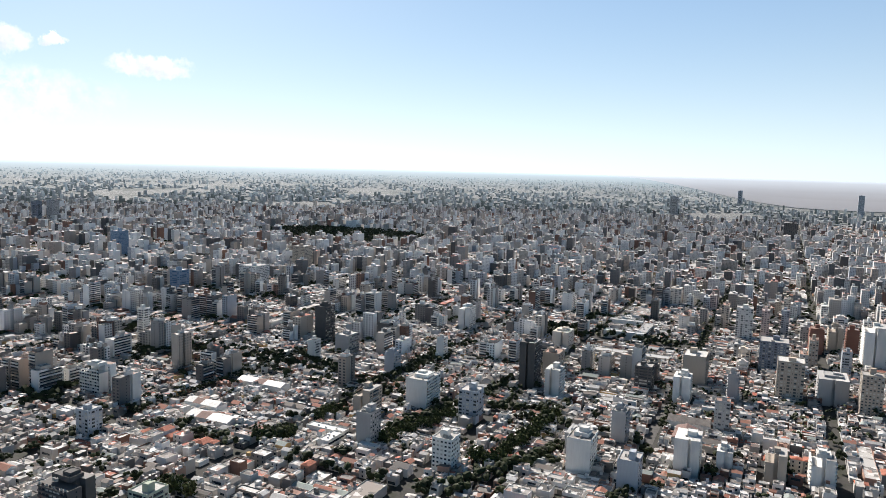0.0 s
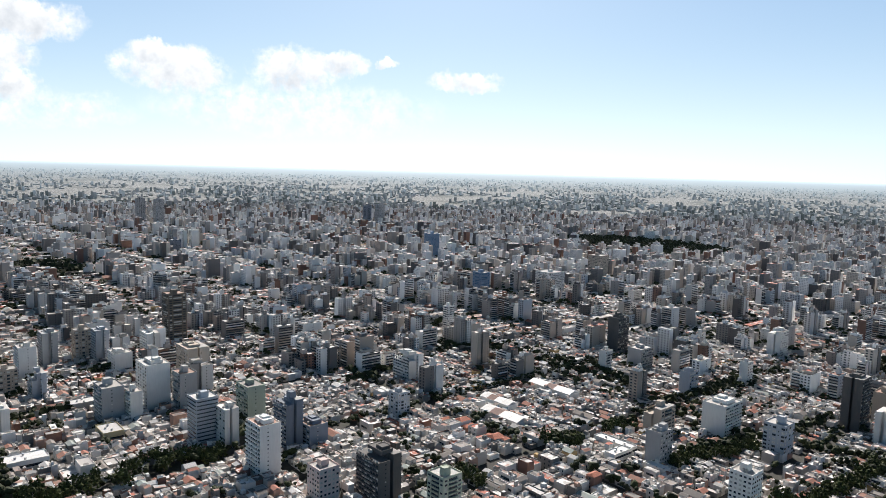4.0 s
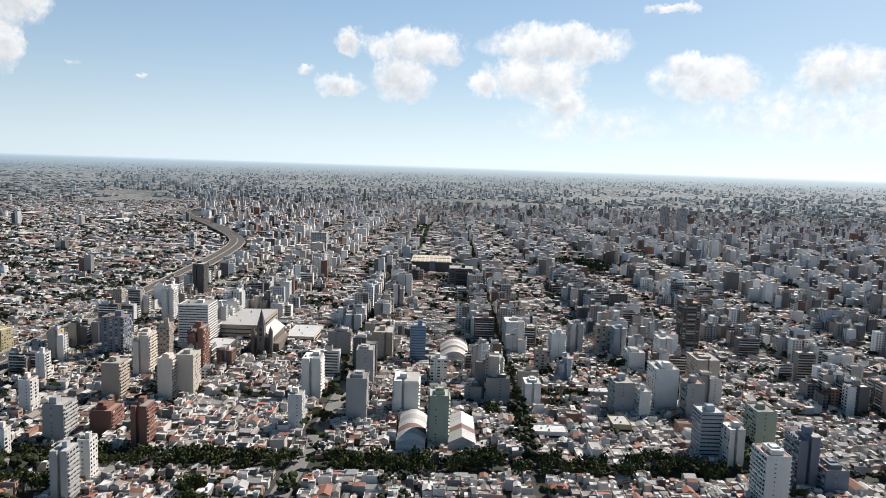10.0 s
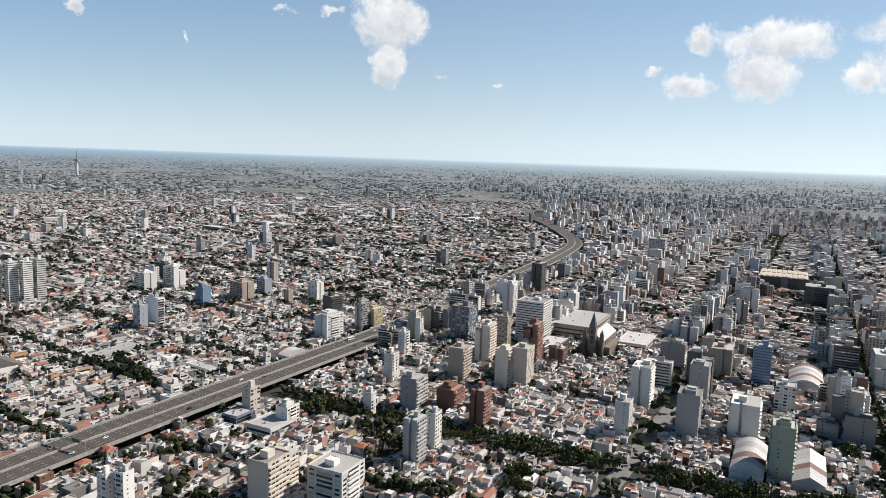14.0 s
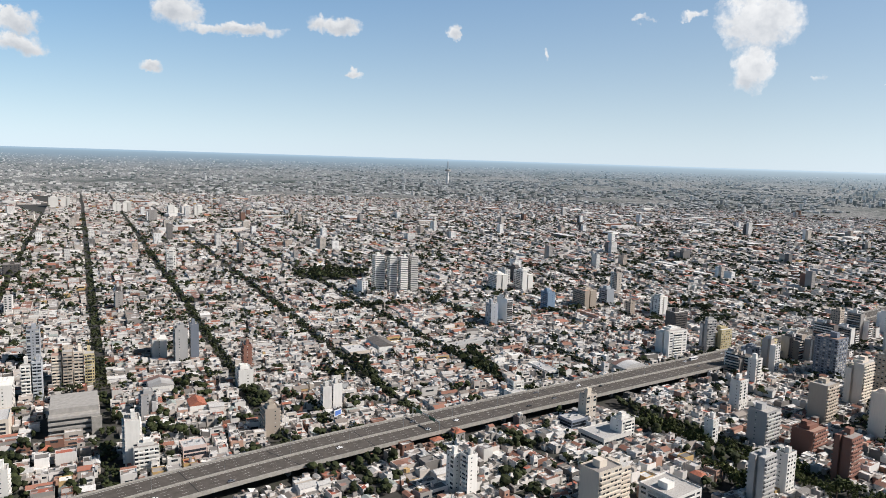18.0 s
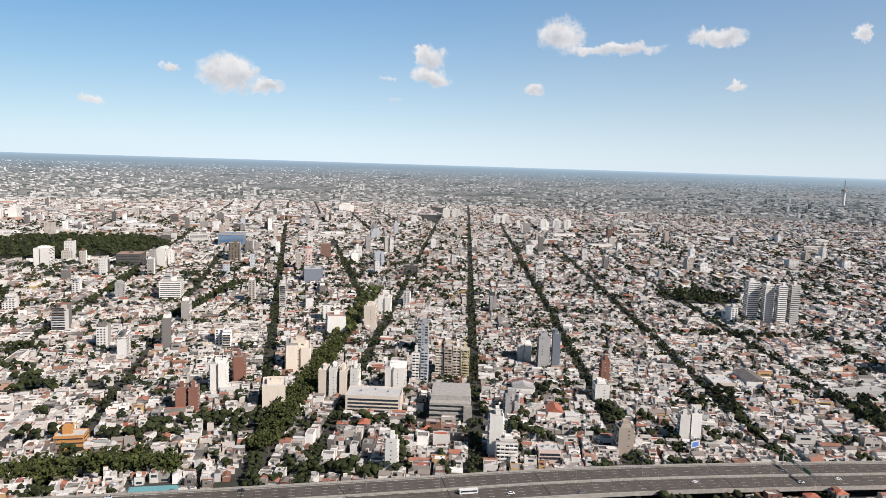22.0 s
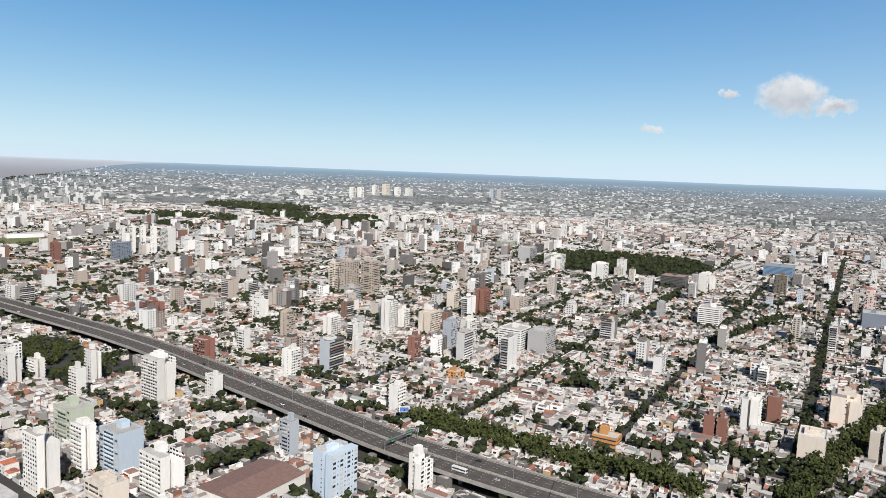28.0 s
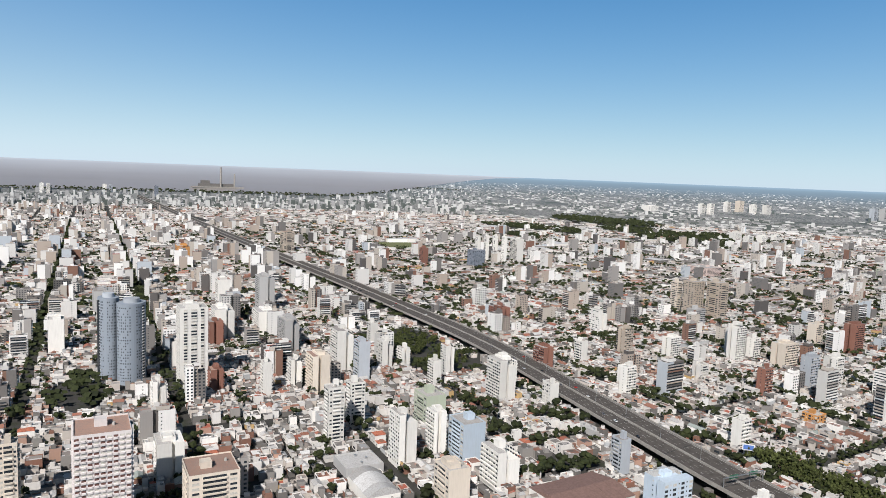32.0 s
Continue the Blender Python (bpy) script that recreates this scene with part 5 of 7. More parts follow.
apartment(-623, 456, 18.0, 13.3, 26.1, 4.5, "b", "brick", 1)
apartment(-628, 512, 12.3, 9.1, 27.3, 4.5, "s", "white", 1)
apartment(-640, 589, 10.7, 14.4, 33.9, 4.5, "b", "tan", 0)
apartment(-518, 483, 9.5, 12.8, 29.2, 4.5, "b", "white", 0)
apartment(-573, 701, 12.6, 17.0, 45.4, 4.5, "b", "white", 0)
apartment(-824, 524, 13.0, 9.6, 30.8, 4.5, "s", "brick", 1)
apartment(-758, 645, 19.6, 14.5, 31.5, 4.5, "s", "white", 1)
apartment(-653, 186, 13.9, 10.3, 28.0, 0.0, "b", "white", 1)
apartment(-694, 98, 25.2, 25.2, 76.4, 0.0, "T", "white", 0)
apartment(-421, 12, 28.5, 28.5, 64.6, 0.0, "B", "redwhite", 1)
apartment(-426, 71, 29.1, 29.1, 30.7, 0.0, "t", "cream", 1)
apartment(-487, 54, 23.0, 17.0, 27.5, 0.0, "s", "white", 1)
apartment(-918, 166, 28.2, 20.9, 30.8, 0.0, "b", "white", 1)
apartment(-841, 144, 21.0, 15.6, 29.3, 0.0, "b", "brick", 1)
apartment(-674, 116, 9.7, 9.7, 19.8, 0.0, "t", "brick", 1)
apartment(-468, -36, 9.4, 9.4, 44.9, 0.0, "t", "cream", 1)
apartment(-856, -19, 21.1, 15.6, 39.1, 0.0, "s", "white", 1)
apartment(-806, 220, 23.2, 17.2, 35.4, 0.0, "s", "grey", 1)
apartment(-1010, 242, 29.0, 21.5, 54.4, 0.0, "s", "grey", 1)
apartment(-1587, 204, 34.2, 25.3, 36.5, 0.0, "s", "orange", 1)
apartment(-1096, 200, 27.2, 20.1, 38.4, 0.0, "s", "white", 1)
apartment(-1085, 34, 32.4, 24.0, 30.1, 0.0, "b", "grey", 1)
apartment(563, 931, 15.7, 15.7, 59.1, -9.5, "x", "white", 0)
apartment(578, 915, 12.1, 12.1, 57.6, -9.5, "x", "white", 0)
apartment(591, 904, 11.5, 11.5, 57.8, -9.5, "x", "white", 0)
apartment(608, 901, 11.6, 11.6, 59.2, -9.5, "x", "white", 0)
apartment(-1492, 877, 11.4, 8.4, 60.0, 4.5, "s", "white", 1)
apartment(-1464, 885, 11.2, 8.3, 63.6, 4.5, "s", "white", 1)
apartment(-1447, 899, 11.2, 8.3, 66.1, 4.5, "s", "white", 1)
apartment(-1429, 914, 11.1, 8.3, 66.0, 4.5, "s", "white", 1)
apartment(-1444, 960, 27.3, 20.2, 59.0, 4.5, "b", "white", 1)
apartment(-865, 157, 30.1, 22.3, 39.5, 0.0, "s", "white", 1)
apartment(-700, 250, 23.6, 17.5, 42.6, 0.0, "s", "white", 1)
apartment(-633, 154, 10.5, 7.8, 33.5, 0.0, "b", "white", 1)
apartment(-659, 114, 14.9, 11.0, 23.6, 0.0, "b", "brick", 1)
apartment(-621, 61, 14.3, 10.6, 28.7, 0.0, "b", "white", 1)
apartment(-554, 358, 23.8, 17.6, 38.6, 0.0, "b", "white", 1)
apartment(-689, 317, 13.4, 9.9, 20.2, 0.0, "b", "white", 1)
apartment(-685, 293, 15.9, 11.8, 30.8, 0.0, "s", "white", 1)
apartment(-532, 493, 10.0, 13.4, 24.9, 4.5, "b", "white", 0)
apartment(-653, 599, 13.6, 13.6, 31.4, 4.5, "t", "bronze", 0)
apartment(-635, 520, 9.6, 7.5, 22.1, 4.5, "s", "white", 1)
apartment(-838, 533, 25.7, 19.0, 25.8, 4.5, "b", "brick", 1)
apartment(425, 337, 15.1, 11.2, 17.1, 0.0, "s", "white", 1)
apartment(334, 271, 19.4, 14.4, 26.0, 0.0, "b", "cream", 1)
apartment(203, 488, 11.1, 15.0, 21.3, -9.5, "b", "tan", 0)
apartment(218, -825, 19.6, 26.5, 21.4, 0.0, "s", "cream", 0)
apartment(194, -701, 16.7, 22.6, 27.1, 0.0, "s", "tan", 0)
apartment(64, -681, 15.2, 20.5, 25.5, 0.0, "s", "white", 0)
apartment(21, -699, 9.3, 12.6, 29.4, 0.0, "s", "grey", 0)
apartment(101, -694, 16.0, 16.0, 27.0, 0.0, "t", "dark", 0)
apartment(682, -66, 19.5, 14.5, 25.6, 0.0, "b", "white", 1)
apartment(811, -98, 29.1, 21.5, 34.2, 0.0, "b", "white", 1)
apartment(708, -116, 14.1, 14.1, 27.2, 0.0, "t", "tan", 1)
apartment(690, -136, 15.8, 11.7, 24.3, 0.0, "b", "bluegrey", 1)
apartment(758, -140, 20.5, 15.2, 33.8, 0.0, "b", "white", 1)
apartment(800, -200, 15.5, 15.5, 34.3, 0.0, "t", "tan", 1)
apartment(734, -249, 18.1, 13.4, 37.2, 0.0, "s", "white", 1)
apartment(735, -219, 23.1, 17.1, 21.6, 0.0, "s", "white", 1)
apartment(584, -184, 12.8, 9.5, 26.2, 0.0, "b", "white", 1)
apartment(-1792, 2142, 27.3, 36.8, 39.0, 4.5, "s", "white", 0)
apartment(-1738, 2145, 21.6, 29.1, 30.0, 4.5, "s", "white", 0)
apartment(-1743, 2224, 24.8, 33.5, 30.5, 4.5, "s", "white", 0)
apartment(-1747, 2308, 25.4, 34.3, 31.0, 4.5, "s", "white", 0)
apartment(-3490, 3816, 30.1, 40.7, 73.1, 4.5, "s", "white", 0)
apartment(-3492, 3903, 30.5, 41.2, 73.8, 4.5, "s", "white", 0)
apartment(-3806, 4431, 34.1, 46.0, 77.1, 4.5, "s", "white", 0)
apartment(-3817, 4579, 40.5, 54.7, 87.6, 4.5, "s", "cream", 0)
apartment(-3654, 4532, 34.0, 45.8, 67.4, 4.5, "s", "white", 0)
apartment(-3582, 4593, 39.6, 53.5, 67.2, 4.5, "s", "white", 0)
apartment(-2939, 4851, 32.8, 44.2, 85.1, 4.5, "s", "bluegrey", 0)
apartment(-2935, 4961, 36.0, 48.6, 86.1, 4.5, "s", "grey", 0)
apartment(-3860, 3699, 72.3, 97.6, 37.6, 4.5, "s", "white", 0)
apartment(-1178, 2239, 14.6, 19.7, 39.8, 4.5, "s", "white", 0)
apartment(-1144, 2234, 14.4, 19.5, 46.8, 4.5, "s", "white", 0)
apartment(-1079, 2271, 16.7, 22.6, 42.6, 4.5, "s", "white", 0)
apartment(-1064, 2303, 12.0, 16.2, 33.6, 4.5, "s", "white", 0)
apartment(-1039, 2338, 21.8, 29.4, 42.8, 4.5, "s", "white", 0)
apartment(-1144, 1275, 53.2, 53.2, 22.9, 4.5, "x", "blush", 0)
apartment(-719, 1476, 38.0, 38.0, 31.7, 4.5, "x", "white", 0)
apartment(-1026, 1786, 44.3, 44.3, 17.9, 4.5, "x", "sage", 0)
apartment(-1029, 2305, 24.4, 32.9, 38.4, 4.5, "s", "white", 0)
apartment(-560, 1361, 25.0, 33.8, 36.9, 4.5, "s", "white", 0)
apartment(-360, 1385, 13.9, 18.7, 35.1, 4.5, "s", "white", 0)
apartment(-346, 1399, 10.1, 13.6, 29.0, 4.5, "s", "white", 0)
apartment(-376, 1796, 43.5, 43.5, 22.0, 4.5, "x", "white", 0)
apartment(-241, 1476, 20.5, 20.5, 38.7, 4.5, "t", "bronze", 0)
apartment(-34, 2995, 60.4, 81.5, 32.1, 4.5, "s", "white", 0)
apartment(59, 1953, 24.5, 33.1, 24.2, 4.5, "s", "bluegrey", 0)
apartment(-84, 1370, 14.7, 14.7, 36.7, 4.5, "t", "blush", 0)
apartment(2, 1457, 13.6, 18.4, 23.8, 4.5, "s", "white", 0)
apartment(51, 1425, 19.9, 26.8, 29.2, 4.5, "s", "bluegrey", 0)
apartment(108, 1306, 24.4, 24.4, 22.0, -9.5, "t", "dark", 0)
apartment(362, 2765, 29.3, 39.6, 34.8, -9.5, "s", "white", 0)
apartment(400, 2769, 27.8, 37.6, 34.9, -9.5, "s", "white", 0)
apartment(513, 2516, 23.5, 31.7, 32.6, -9.5, "s", "white", 0)
apartment(546, 2521, 25.2, 34.0, 32.7, -9.5, "s", "white", 0)
apartment(639, 2328, 29.0, 39.1, 32.8, -9.5, "s", "white", 0)
apartment(681, 2331, 26.9, 36.3, 33.0, -9.5, "s", "white", 0)
apartment(720, 2332, 23.3, 31.4, 33.1, -9.5, "s", "white", 0)

# a stepped group behind the parking block and a row of narrow white slabs by the avenue
for k, (tall, paint) in enumerate(((31, "cream"), (34, "tan"), (33, "cream"), (31, "yellow"))):
    apartment(87 + 8.4 * k, 682 - 1.5 * k, 7.8, 20 + (k % 2) * 4, tall, -9.5, "bbbs"[k], paint, 1)
apartment(62, 664, 7.0, 18, 30.5, -9.5, "b", "white", 1)
apartment(70, 663, 7.0, 16, 32.5, -9.5, "b", "bluegrey", 1)
apartment(78, 760, 11.0, 14, 38.0, -9.5, "s", "bluegrey", 1)
for k in range(4):
    apartment(-24 + 9.2 * k, 622 - 1.6 * k, 6.6, 19, 27.5 + (k % 2) * 1.5, -9.5, "s", "white" if k % 2 else "cream", 0)

# ---- special buildings ----
M_STONE = plain("brown_church_stone", (0.2, 0.16, 0.13), 0.9, spread=0.3)
M_SHEET = varied("corrugated_sheet", [(0.0, (0.56, 0.55, 0.54)), (0.5, (0.48, 0.47, 0.46)), (0.8, (0.4, 0.39, 0.38))], by="object", rough=0.6, stain=0.5)
M_DARKSHEET = plain("dark_weathered_sheet", (0.13, 0.115, 0.105), 0.85, spread=0.4, scale=0.3)
M_RUST = plain("rusty_brown_sheet", (0.19, 0.115, 0.095), 0.85, spread=0.25, scale=0.6)
M_AMBER = plain("amber_roof_panel", (0.5, 0.42, 0.3), 0.7, spread=0.2)
M_PALE = plain("pale_concrete", (0.33, 0.31, 0.285), 0.85, spread=0.2, scale=0.3)
M_GRASS = plain("dry_grass", (0.13, 0.14, 0.05), 0.95, spread=0.3, scale=0.1)


def oval_tower(x, y, rx, ry, h, rot, storeys):
    """A curved blue-grey tower with a grid of small windows."""
    top = new("round_tower")
    place(top, x, y, rot)
    tagged(top, "tall curved blue-grey residential tower with small square windows", "tower")
    n = 40
    ring = [(rx * math.cos(2 * math.pi * i / n), ry * math.sin(2 * math.pi * i / n)) for i in range(n)]
    verts = [(a, b, z) for z in (0, h) for a, b in ring]
    part("wall", mesh_of("wall", verts, [(i, (i + 1) % n, n + (i + 1) % n, n + i) for i in range(n)] + [tuple(range(n, 2 * n))], [M_PAINT["towergrey"]]), None, top)
    rows = []
    for k in range(1, storeys):
        z = k * (h - 2) / storeys
        v, f = [], []
        for i in range(n):
            if i % 10 in (4, 5) or arng.random() < 0.35:
                continue
            (a0, b0), (a1, b1) = ring[i], ring[(i + 1) % n]
            p, q = (a0 * 0.72 + a1 * 0.28, b0 * 0.72 + b1 * 0.28), (a0 * 0.28 + a1 * 0.72, b0 * 0.28 + b1 * 0.72)
            o = len(v)
            v += [(p[0] * 1.006, p[1] * 1.006, z + 0.7), (q[0] * 1.006, q[1] * 1.006, z + 0.7), (q[0] * 1.006, q[1] * 1.006, z + 2.0), (p[0] * 1.006, p[1] * 1.006, z + 2.0)]
            f.append((o, o + 1, o + 2, o + 3))
        rows.append((v, f))
    v, f = [], []
    for vv, ff in rows:
        f += [tuple(j + len(v) for j in q) for q in ff]
        v += vv
    tagged(part("glazing", mesh_of("glazing", v, f, [M_GLASS]), None, top), kind="stuff")
    for s in (1, -1):
        # a dark glass block, slightly proud of the wall, replaces a cut recess
        part("balcony_shaft", boxes_mesh("balcony_shaft", [(-1.6, 1.6, s * ry - 1.2, s * ry + 0.25, 3, h - 2)]), M_GLASS, top, "dark vertical glass strip in place of a balcony recess")
        for k in range(1, storeys):
            part("balcony", boxes_mesh("balcony", [(-1.7, 1.7, s * ry - 0.4, s * ry + 0.7, 0, 0.9)]), M_WHITE, top, at=(0, 0, k * (h - 2) / storeys))
    part("crown", drum_mesh("crown", min(rx, ry) * 0.6, 4.0, 20), M_PAINT["bluegrey"], top, at=(0, 0, h))
    KEEP_OUT.append((x, y, rx + 4, ry + 4))


def vault_hall(x, y, wx, wy, eave, rise, rot, axis, label, mat=None):
    """A shed under a barrel or pitched sheet roof. axis: direction of the ridge; rise under 0 gives a pitched roof."""
    top = new("hall")
    place(top, x, y, rot)
    tagged(top, label, "hall")
    part("wall", boxes_mesh("wall", [(-wx / 2, wx / 2, -wy / 2, wy / 2, 0, eave)]), M_PAINT["white"], top)
    span_, length = (wy, wx) if axis == "x" else (wx, wy)
    n = 12 if rise > 0 else 2
    prof = []
    for i in range(n + 1):
        u = -1 + 2 * i / n
        prof.append((u * (span_ / 2 + 0.4), abs(rise) * (math.cos(u * math.pi / 2) if rise > 0 else 1 - abs(u))))
    bays = max(3, int(length / 9))
    for b in range(bays):
        lo, hi = -length / 2 + b * length / bays, -length / 2 + (b + 1) * length / bays - 0.12
        v, f = [], []
        for e in (lo, hi):
            for a, z in prof:
                v.append((e, a, z) if axis == "x" else (a, e, z))
        for e in (lo, hi):
            v += [(e, prof[0][0], -0.25), (e, prof[-1][0], -0.25)] if axis == "x" else [(prof[0][0], e, -0.25), (prof[-1][0], e, -0.25)]
        m = n + 1
        f = [(i, i + 1, m + i + 1, m + i) for i in range(n)] + [tuple(range(m)) + (2 * m + 1, 2 * m), tuple(range(m, 2 * m)) + (2 * m + 3, 2 * m + 2)]
        use = mat or M_SHEET
        if mat is None and b % 4 == 2:
            use = M_RUST
        part("roof_panel", mesh_of("roof_panel", v, f, [use]), None, top, at=(0, 0, eave + 0.25))
    KEEP_OUT.append((x, y, wx / 2 + 1, wy / 2 + 1))


def flat_hall(x, y, wx, wy, h, rot, color, label, bands=0):
    top = new("hall")
    place(top, x, y, rot)
    tagged(top, label, "hall")
    part("wall", shell("wall", wx, wy, h, 0.8, 0.3), M_PAINT[color], top)
    part("roof", boxes_mesh("roof", [(-wx / 2 + 0.3, wx / 2 - 0.3, -wy / 2 + 0.3, wy / 2 - 0.3, h - 0.85, h - 0.72)]), M_SHEET, top, "pale sheet roof")
    for k in range(bands):
        z = 3.0 + k * (h - 4.5) / max(bands, 1)
        part("window_band", boxes_mesh("window_band", [(-wx * 0.46, wx * 0.46, -wy / 2 - 0.06, -wy / 2 + 0.05, z, z + 1.7)]), M_GLASS, top)
        part("window_band", boxes_mesh("window_band", [(-wx / 2 - 0.06, -wx / 2 + 0.05, -wy * 0.46, wy * 0.46, z, z + 1.7)]), M_GLASS, top)
    for k in range(3):
        part("roof_vent", drum_mesh("roof_vent", 0.8, 1.4, 10, M_STEEL), None, top, at=(wx * (k - 1) * 0.25, wy * 0.2 * (k % 2), h - 0.72))
    KEEP_OUT.append((x, y, wx / 2 + 1, wy / 2 + 1))


def church(x, y, rot):
    top = new("church")
    place(top, x, y, rot)
    tagged(top, "brown stone church with steep spire and pitched roof", "church")
    part("nave", boxes_mesh("nave", [(0, 58, -11, 11, 0, 17)]), M_STONE, top)
    v = [(-0.5, -11.6, 0), (58.5, -11.6, 0), (58.5, 11.6, 0), (-0.5, 11.6, 0), (-0.5, 0, 8.5), (58.5, 0, 8.5)]
    part("roof", mesh_of("roof", v, [(0, 1, 5, 4), (2, 3, 4, 5), (3, 0, 4), (1, 2, 5), (3, 2, 1, 0)], [M_SHEET]), None, top, "pale sheet pitched roof", at=(0, 0, 17.05))
    for s in (-1, 1):
        part("aisle", boxes_mesh("aisle", [(6, 56, min(s * 11.05, s * 17), max(s * 11.05, s * 17), 0, 9)]), M_STONE, top)
        part("turret", drum_mesh("turret", 2.4, 24, 8, M_STONE, 6), None, top, at=(-1, s * 9.5, 0))
        for k in range(5):
            part("window", boxes_mesh("window", [(-0.9, 0.9, -0.12, 0.12, 0, 5)]), M_GLASS, top, at=(11 + k * 10, s * 11.05, 10.5))
    part("bell_tower", boxes_mesh("bell_tower", [(-7, 0.5, -3.8, 3.8, 0, 32)]), M_STONE, top)
    part("spire", drum_mesh("spire", 4.6, 0.4, 8, M_CONC_DARK, 17), None, top, "dark pointed spire", at=(-3.2, 0, 32))
    for z in (14, 25):
        part("belfry_opening", boxes_mesh("belfry_opening", [(-7.12, -6.9, -1.3, 1.3, z, z + 4.5)]), M_GLASS, top)
    part("rose_window", drum_mesh("rose_window", 2.0, 0.3, 16, M_GLASS), None, top, at=pose(-7.1, 0, 21.5, 0, -90, 0))
    KEEP_OUT.append((x + 26, y, 36, 20))


def trade_hall(x, y):
    """A large dark hall whose flat roof carries rows of amber panels."""
    top = new("market_hall")
    place(top, x, y, -1)
    tagged(top, "large dark-walled hall with amber panels on its roof", "hall")
    part("wall", shell("wall", 112, 80, 24, 1.0, 0.5), M_PAINT["dark"], top)
    part("roof", boxes_mesh("roof", [(-55.5, 55.5, -39.5, 39.5, 22.9, 23.05)]), M_SHEET, top, "pale roof deck")
    for i in range(9):
        for j in (0, 1):
            part("roof_panel", boxes_mesh("roof_panel", [(-22, 22, -3.1, 3.1, 0, 1.6)]), M_AMBER, top, "amber roof panel", at=(-26 + 52 * j, -34 + i * 8.5, 23.06))
    part("front_shaft", boxes_mesh("front_shaft", [(-60, -56.05, -8, 3, 0, 26)]), M_PAINT["slate"], top)
    KEEP_OUT.append((x, y, 62, 44))


def parking_deck(x, y, rot):
    top = new("parking_block")
    place(top, x, y, rot)
    tagged(top, "pale concrete parking block with open decks and flat roof", "car park")
    part("core", boxes_mesh("core", [(-15.5, 15.5, -19, 19, 0, 15)]), M_CONC_DARK, top)
    for k in range(4):
        part("deck_slab", boxes_mesh("deck_slab", [(-17, 17, -21.5, 21.5, 0, 1.9 if k else 1.2)]), M_PALE, top, at=(0, 0, 2.2 + k * 3.9))
    part("roof", boxes_mesh("roof", [(-16.2, 16.2, -14, 21, 0, 4.0)]), M_PALE, top, "pale concrete roof", at=(0, 0, 15.85))
    part("ramp_house", boxes_mesh("ramp_house", [(11, 18, -24, -21.6, 0, 14)]), M_CONC, top)
    KEEP_OUT.append((x, y, 26, 26))


def lattice_tower(x, y):
    """The slim observation tower on the horizon."""
    top = new("observation_tower")
    place(top, x, y)
    tagged(top, "slim pale observation tower far out on the plain", "tower")
    part("shaft", drum_mesh("shaft", 9, 120, 10, M_WHITE, 0), None, top)
    part("cabin", drum_mesh("cabin", 22, 14, 16, M_CONC), None, top, at=(0, 0, 105))
    part("mast", drum_mesh("mast", 4, 60, 8, M_STEEL, 8), None, top, at=(0, 0, 120.05))


oval_tower(-744, 28, 11.5, 9, 79, 20, 27)
oval_tower(-722, 47, 15, 12, 77, -35, 27)
vault_hall(528, 11, 62, 21, 7, 5, -1, "x", "long hall under a pale barrel-vaulted sheet roof")
vault_hall(530, -27, 56, 20, 7, -5, -1, "x", "long hall with pale pitched roof and rusty skylights")
vault_hall(768, -28, 66, 30, 7, 7, -1, "x", "broad hall under a white barrel vault")
vault_hall(575, 452, 30, 20, 6, 4, -9, "y", "small hall under a grey barrel vault beside the motorway")
vault_hall(400, -428, 44, 15, 6, -2.5, -1, "x", "workshop shed with pale pitched sheet roof")
vault_hall(430, -452, 36, 13, 6, -2.5, -1, "x", "workshop shed with pale pitched sheet roof")
vault_hall(425, -522, 52, 14, 6, -2.5, -1, "x", "long shed with white pitched roof")
vault_hall(-348, 292, 40, 56, 7, -3, 4, "y", "large shed with rust-brown sheet roof", M_RUST)
vault_hall(-408, 170, 36, 22, 8, 5, 0, "x", "hall under a grey barrel vault", M_SHEET)
flat_hall(-452, 176, 26, 28, 7, 0, "grey", "low workshop with pale flat sheet roof")
flat_hall(305, -452, 34, 9, 7, -1, "white", "white school wing with flat roof", 1)
flat_hall(292, -438, 9, 22, 7, -1, "white", "white school wing with flat roof", 1)
flat_hall(160, -910, 52, 12, 10, -1, "white", "white courtyard building wing", 2)
flat_hall(172, -985, 44, 12, 10, -1, "white", "white courtyard building wing", 2)
flat_hall(140, -948, 12, 60, 10, -1, "white", "white courtyard building wing", 2)
flat_hall(135, -815, 86, 16, 7, -1, "cream", "long low building with pale roof", 1)
flat_hall(858, 226, 96, 56, 19, -1, "tan", "large convent block with broad pale flat roof", 3)
flat_hall(838, 150, 62, 34, 8, -1, "cream", "low annex beside the church with white roof", 1)
flat_hall(750, 226, 44, 26, 13, -1, "dark", "dark office block with pale roof", 3)
flat_hall(20, 585, 46, 26, 17, -9, "cream", "pale institutional block with tall window bays", 4)
church(762, 183, -1)
trade_hall(1416, 0)
parking_deck(84, 576, -9)
lattice_tower(3445, 4641)


def power_station(x, y, rot):
    top = new("power_station")
    place(top, x, y, rot)
    tagged(top, "hazy grey power station with two tall chimneys by the river", "power station")
    part("pier", boxes_mesh("pier", [(-110, 110, -220, 230, 0, 9)]), M_CONC, top)
    part("turbine_hall", boxes_mesh("turbine_hall", [(-60, 60, -150, 150, 9.02, 34)]), M_CONC_DARK, top)
    part("boiler_house", boxes_mesh("boiler_house", [(-40, 40, -130, -60, 34.02, 62)]), M_CONC_DARK, top)
    for oy, tall in ((30, 175), (150, 120)):
        part("chimney", drum_mesh("chimney", 7, tall, 12, M_CONC), None, top, at=(75, oy, 9.02))


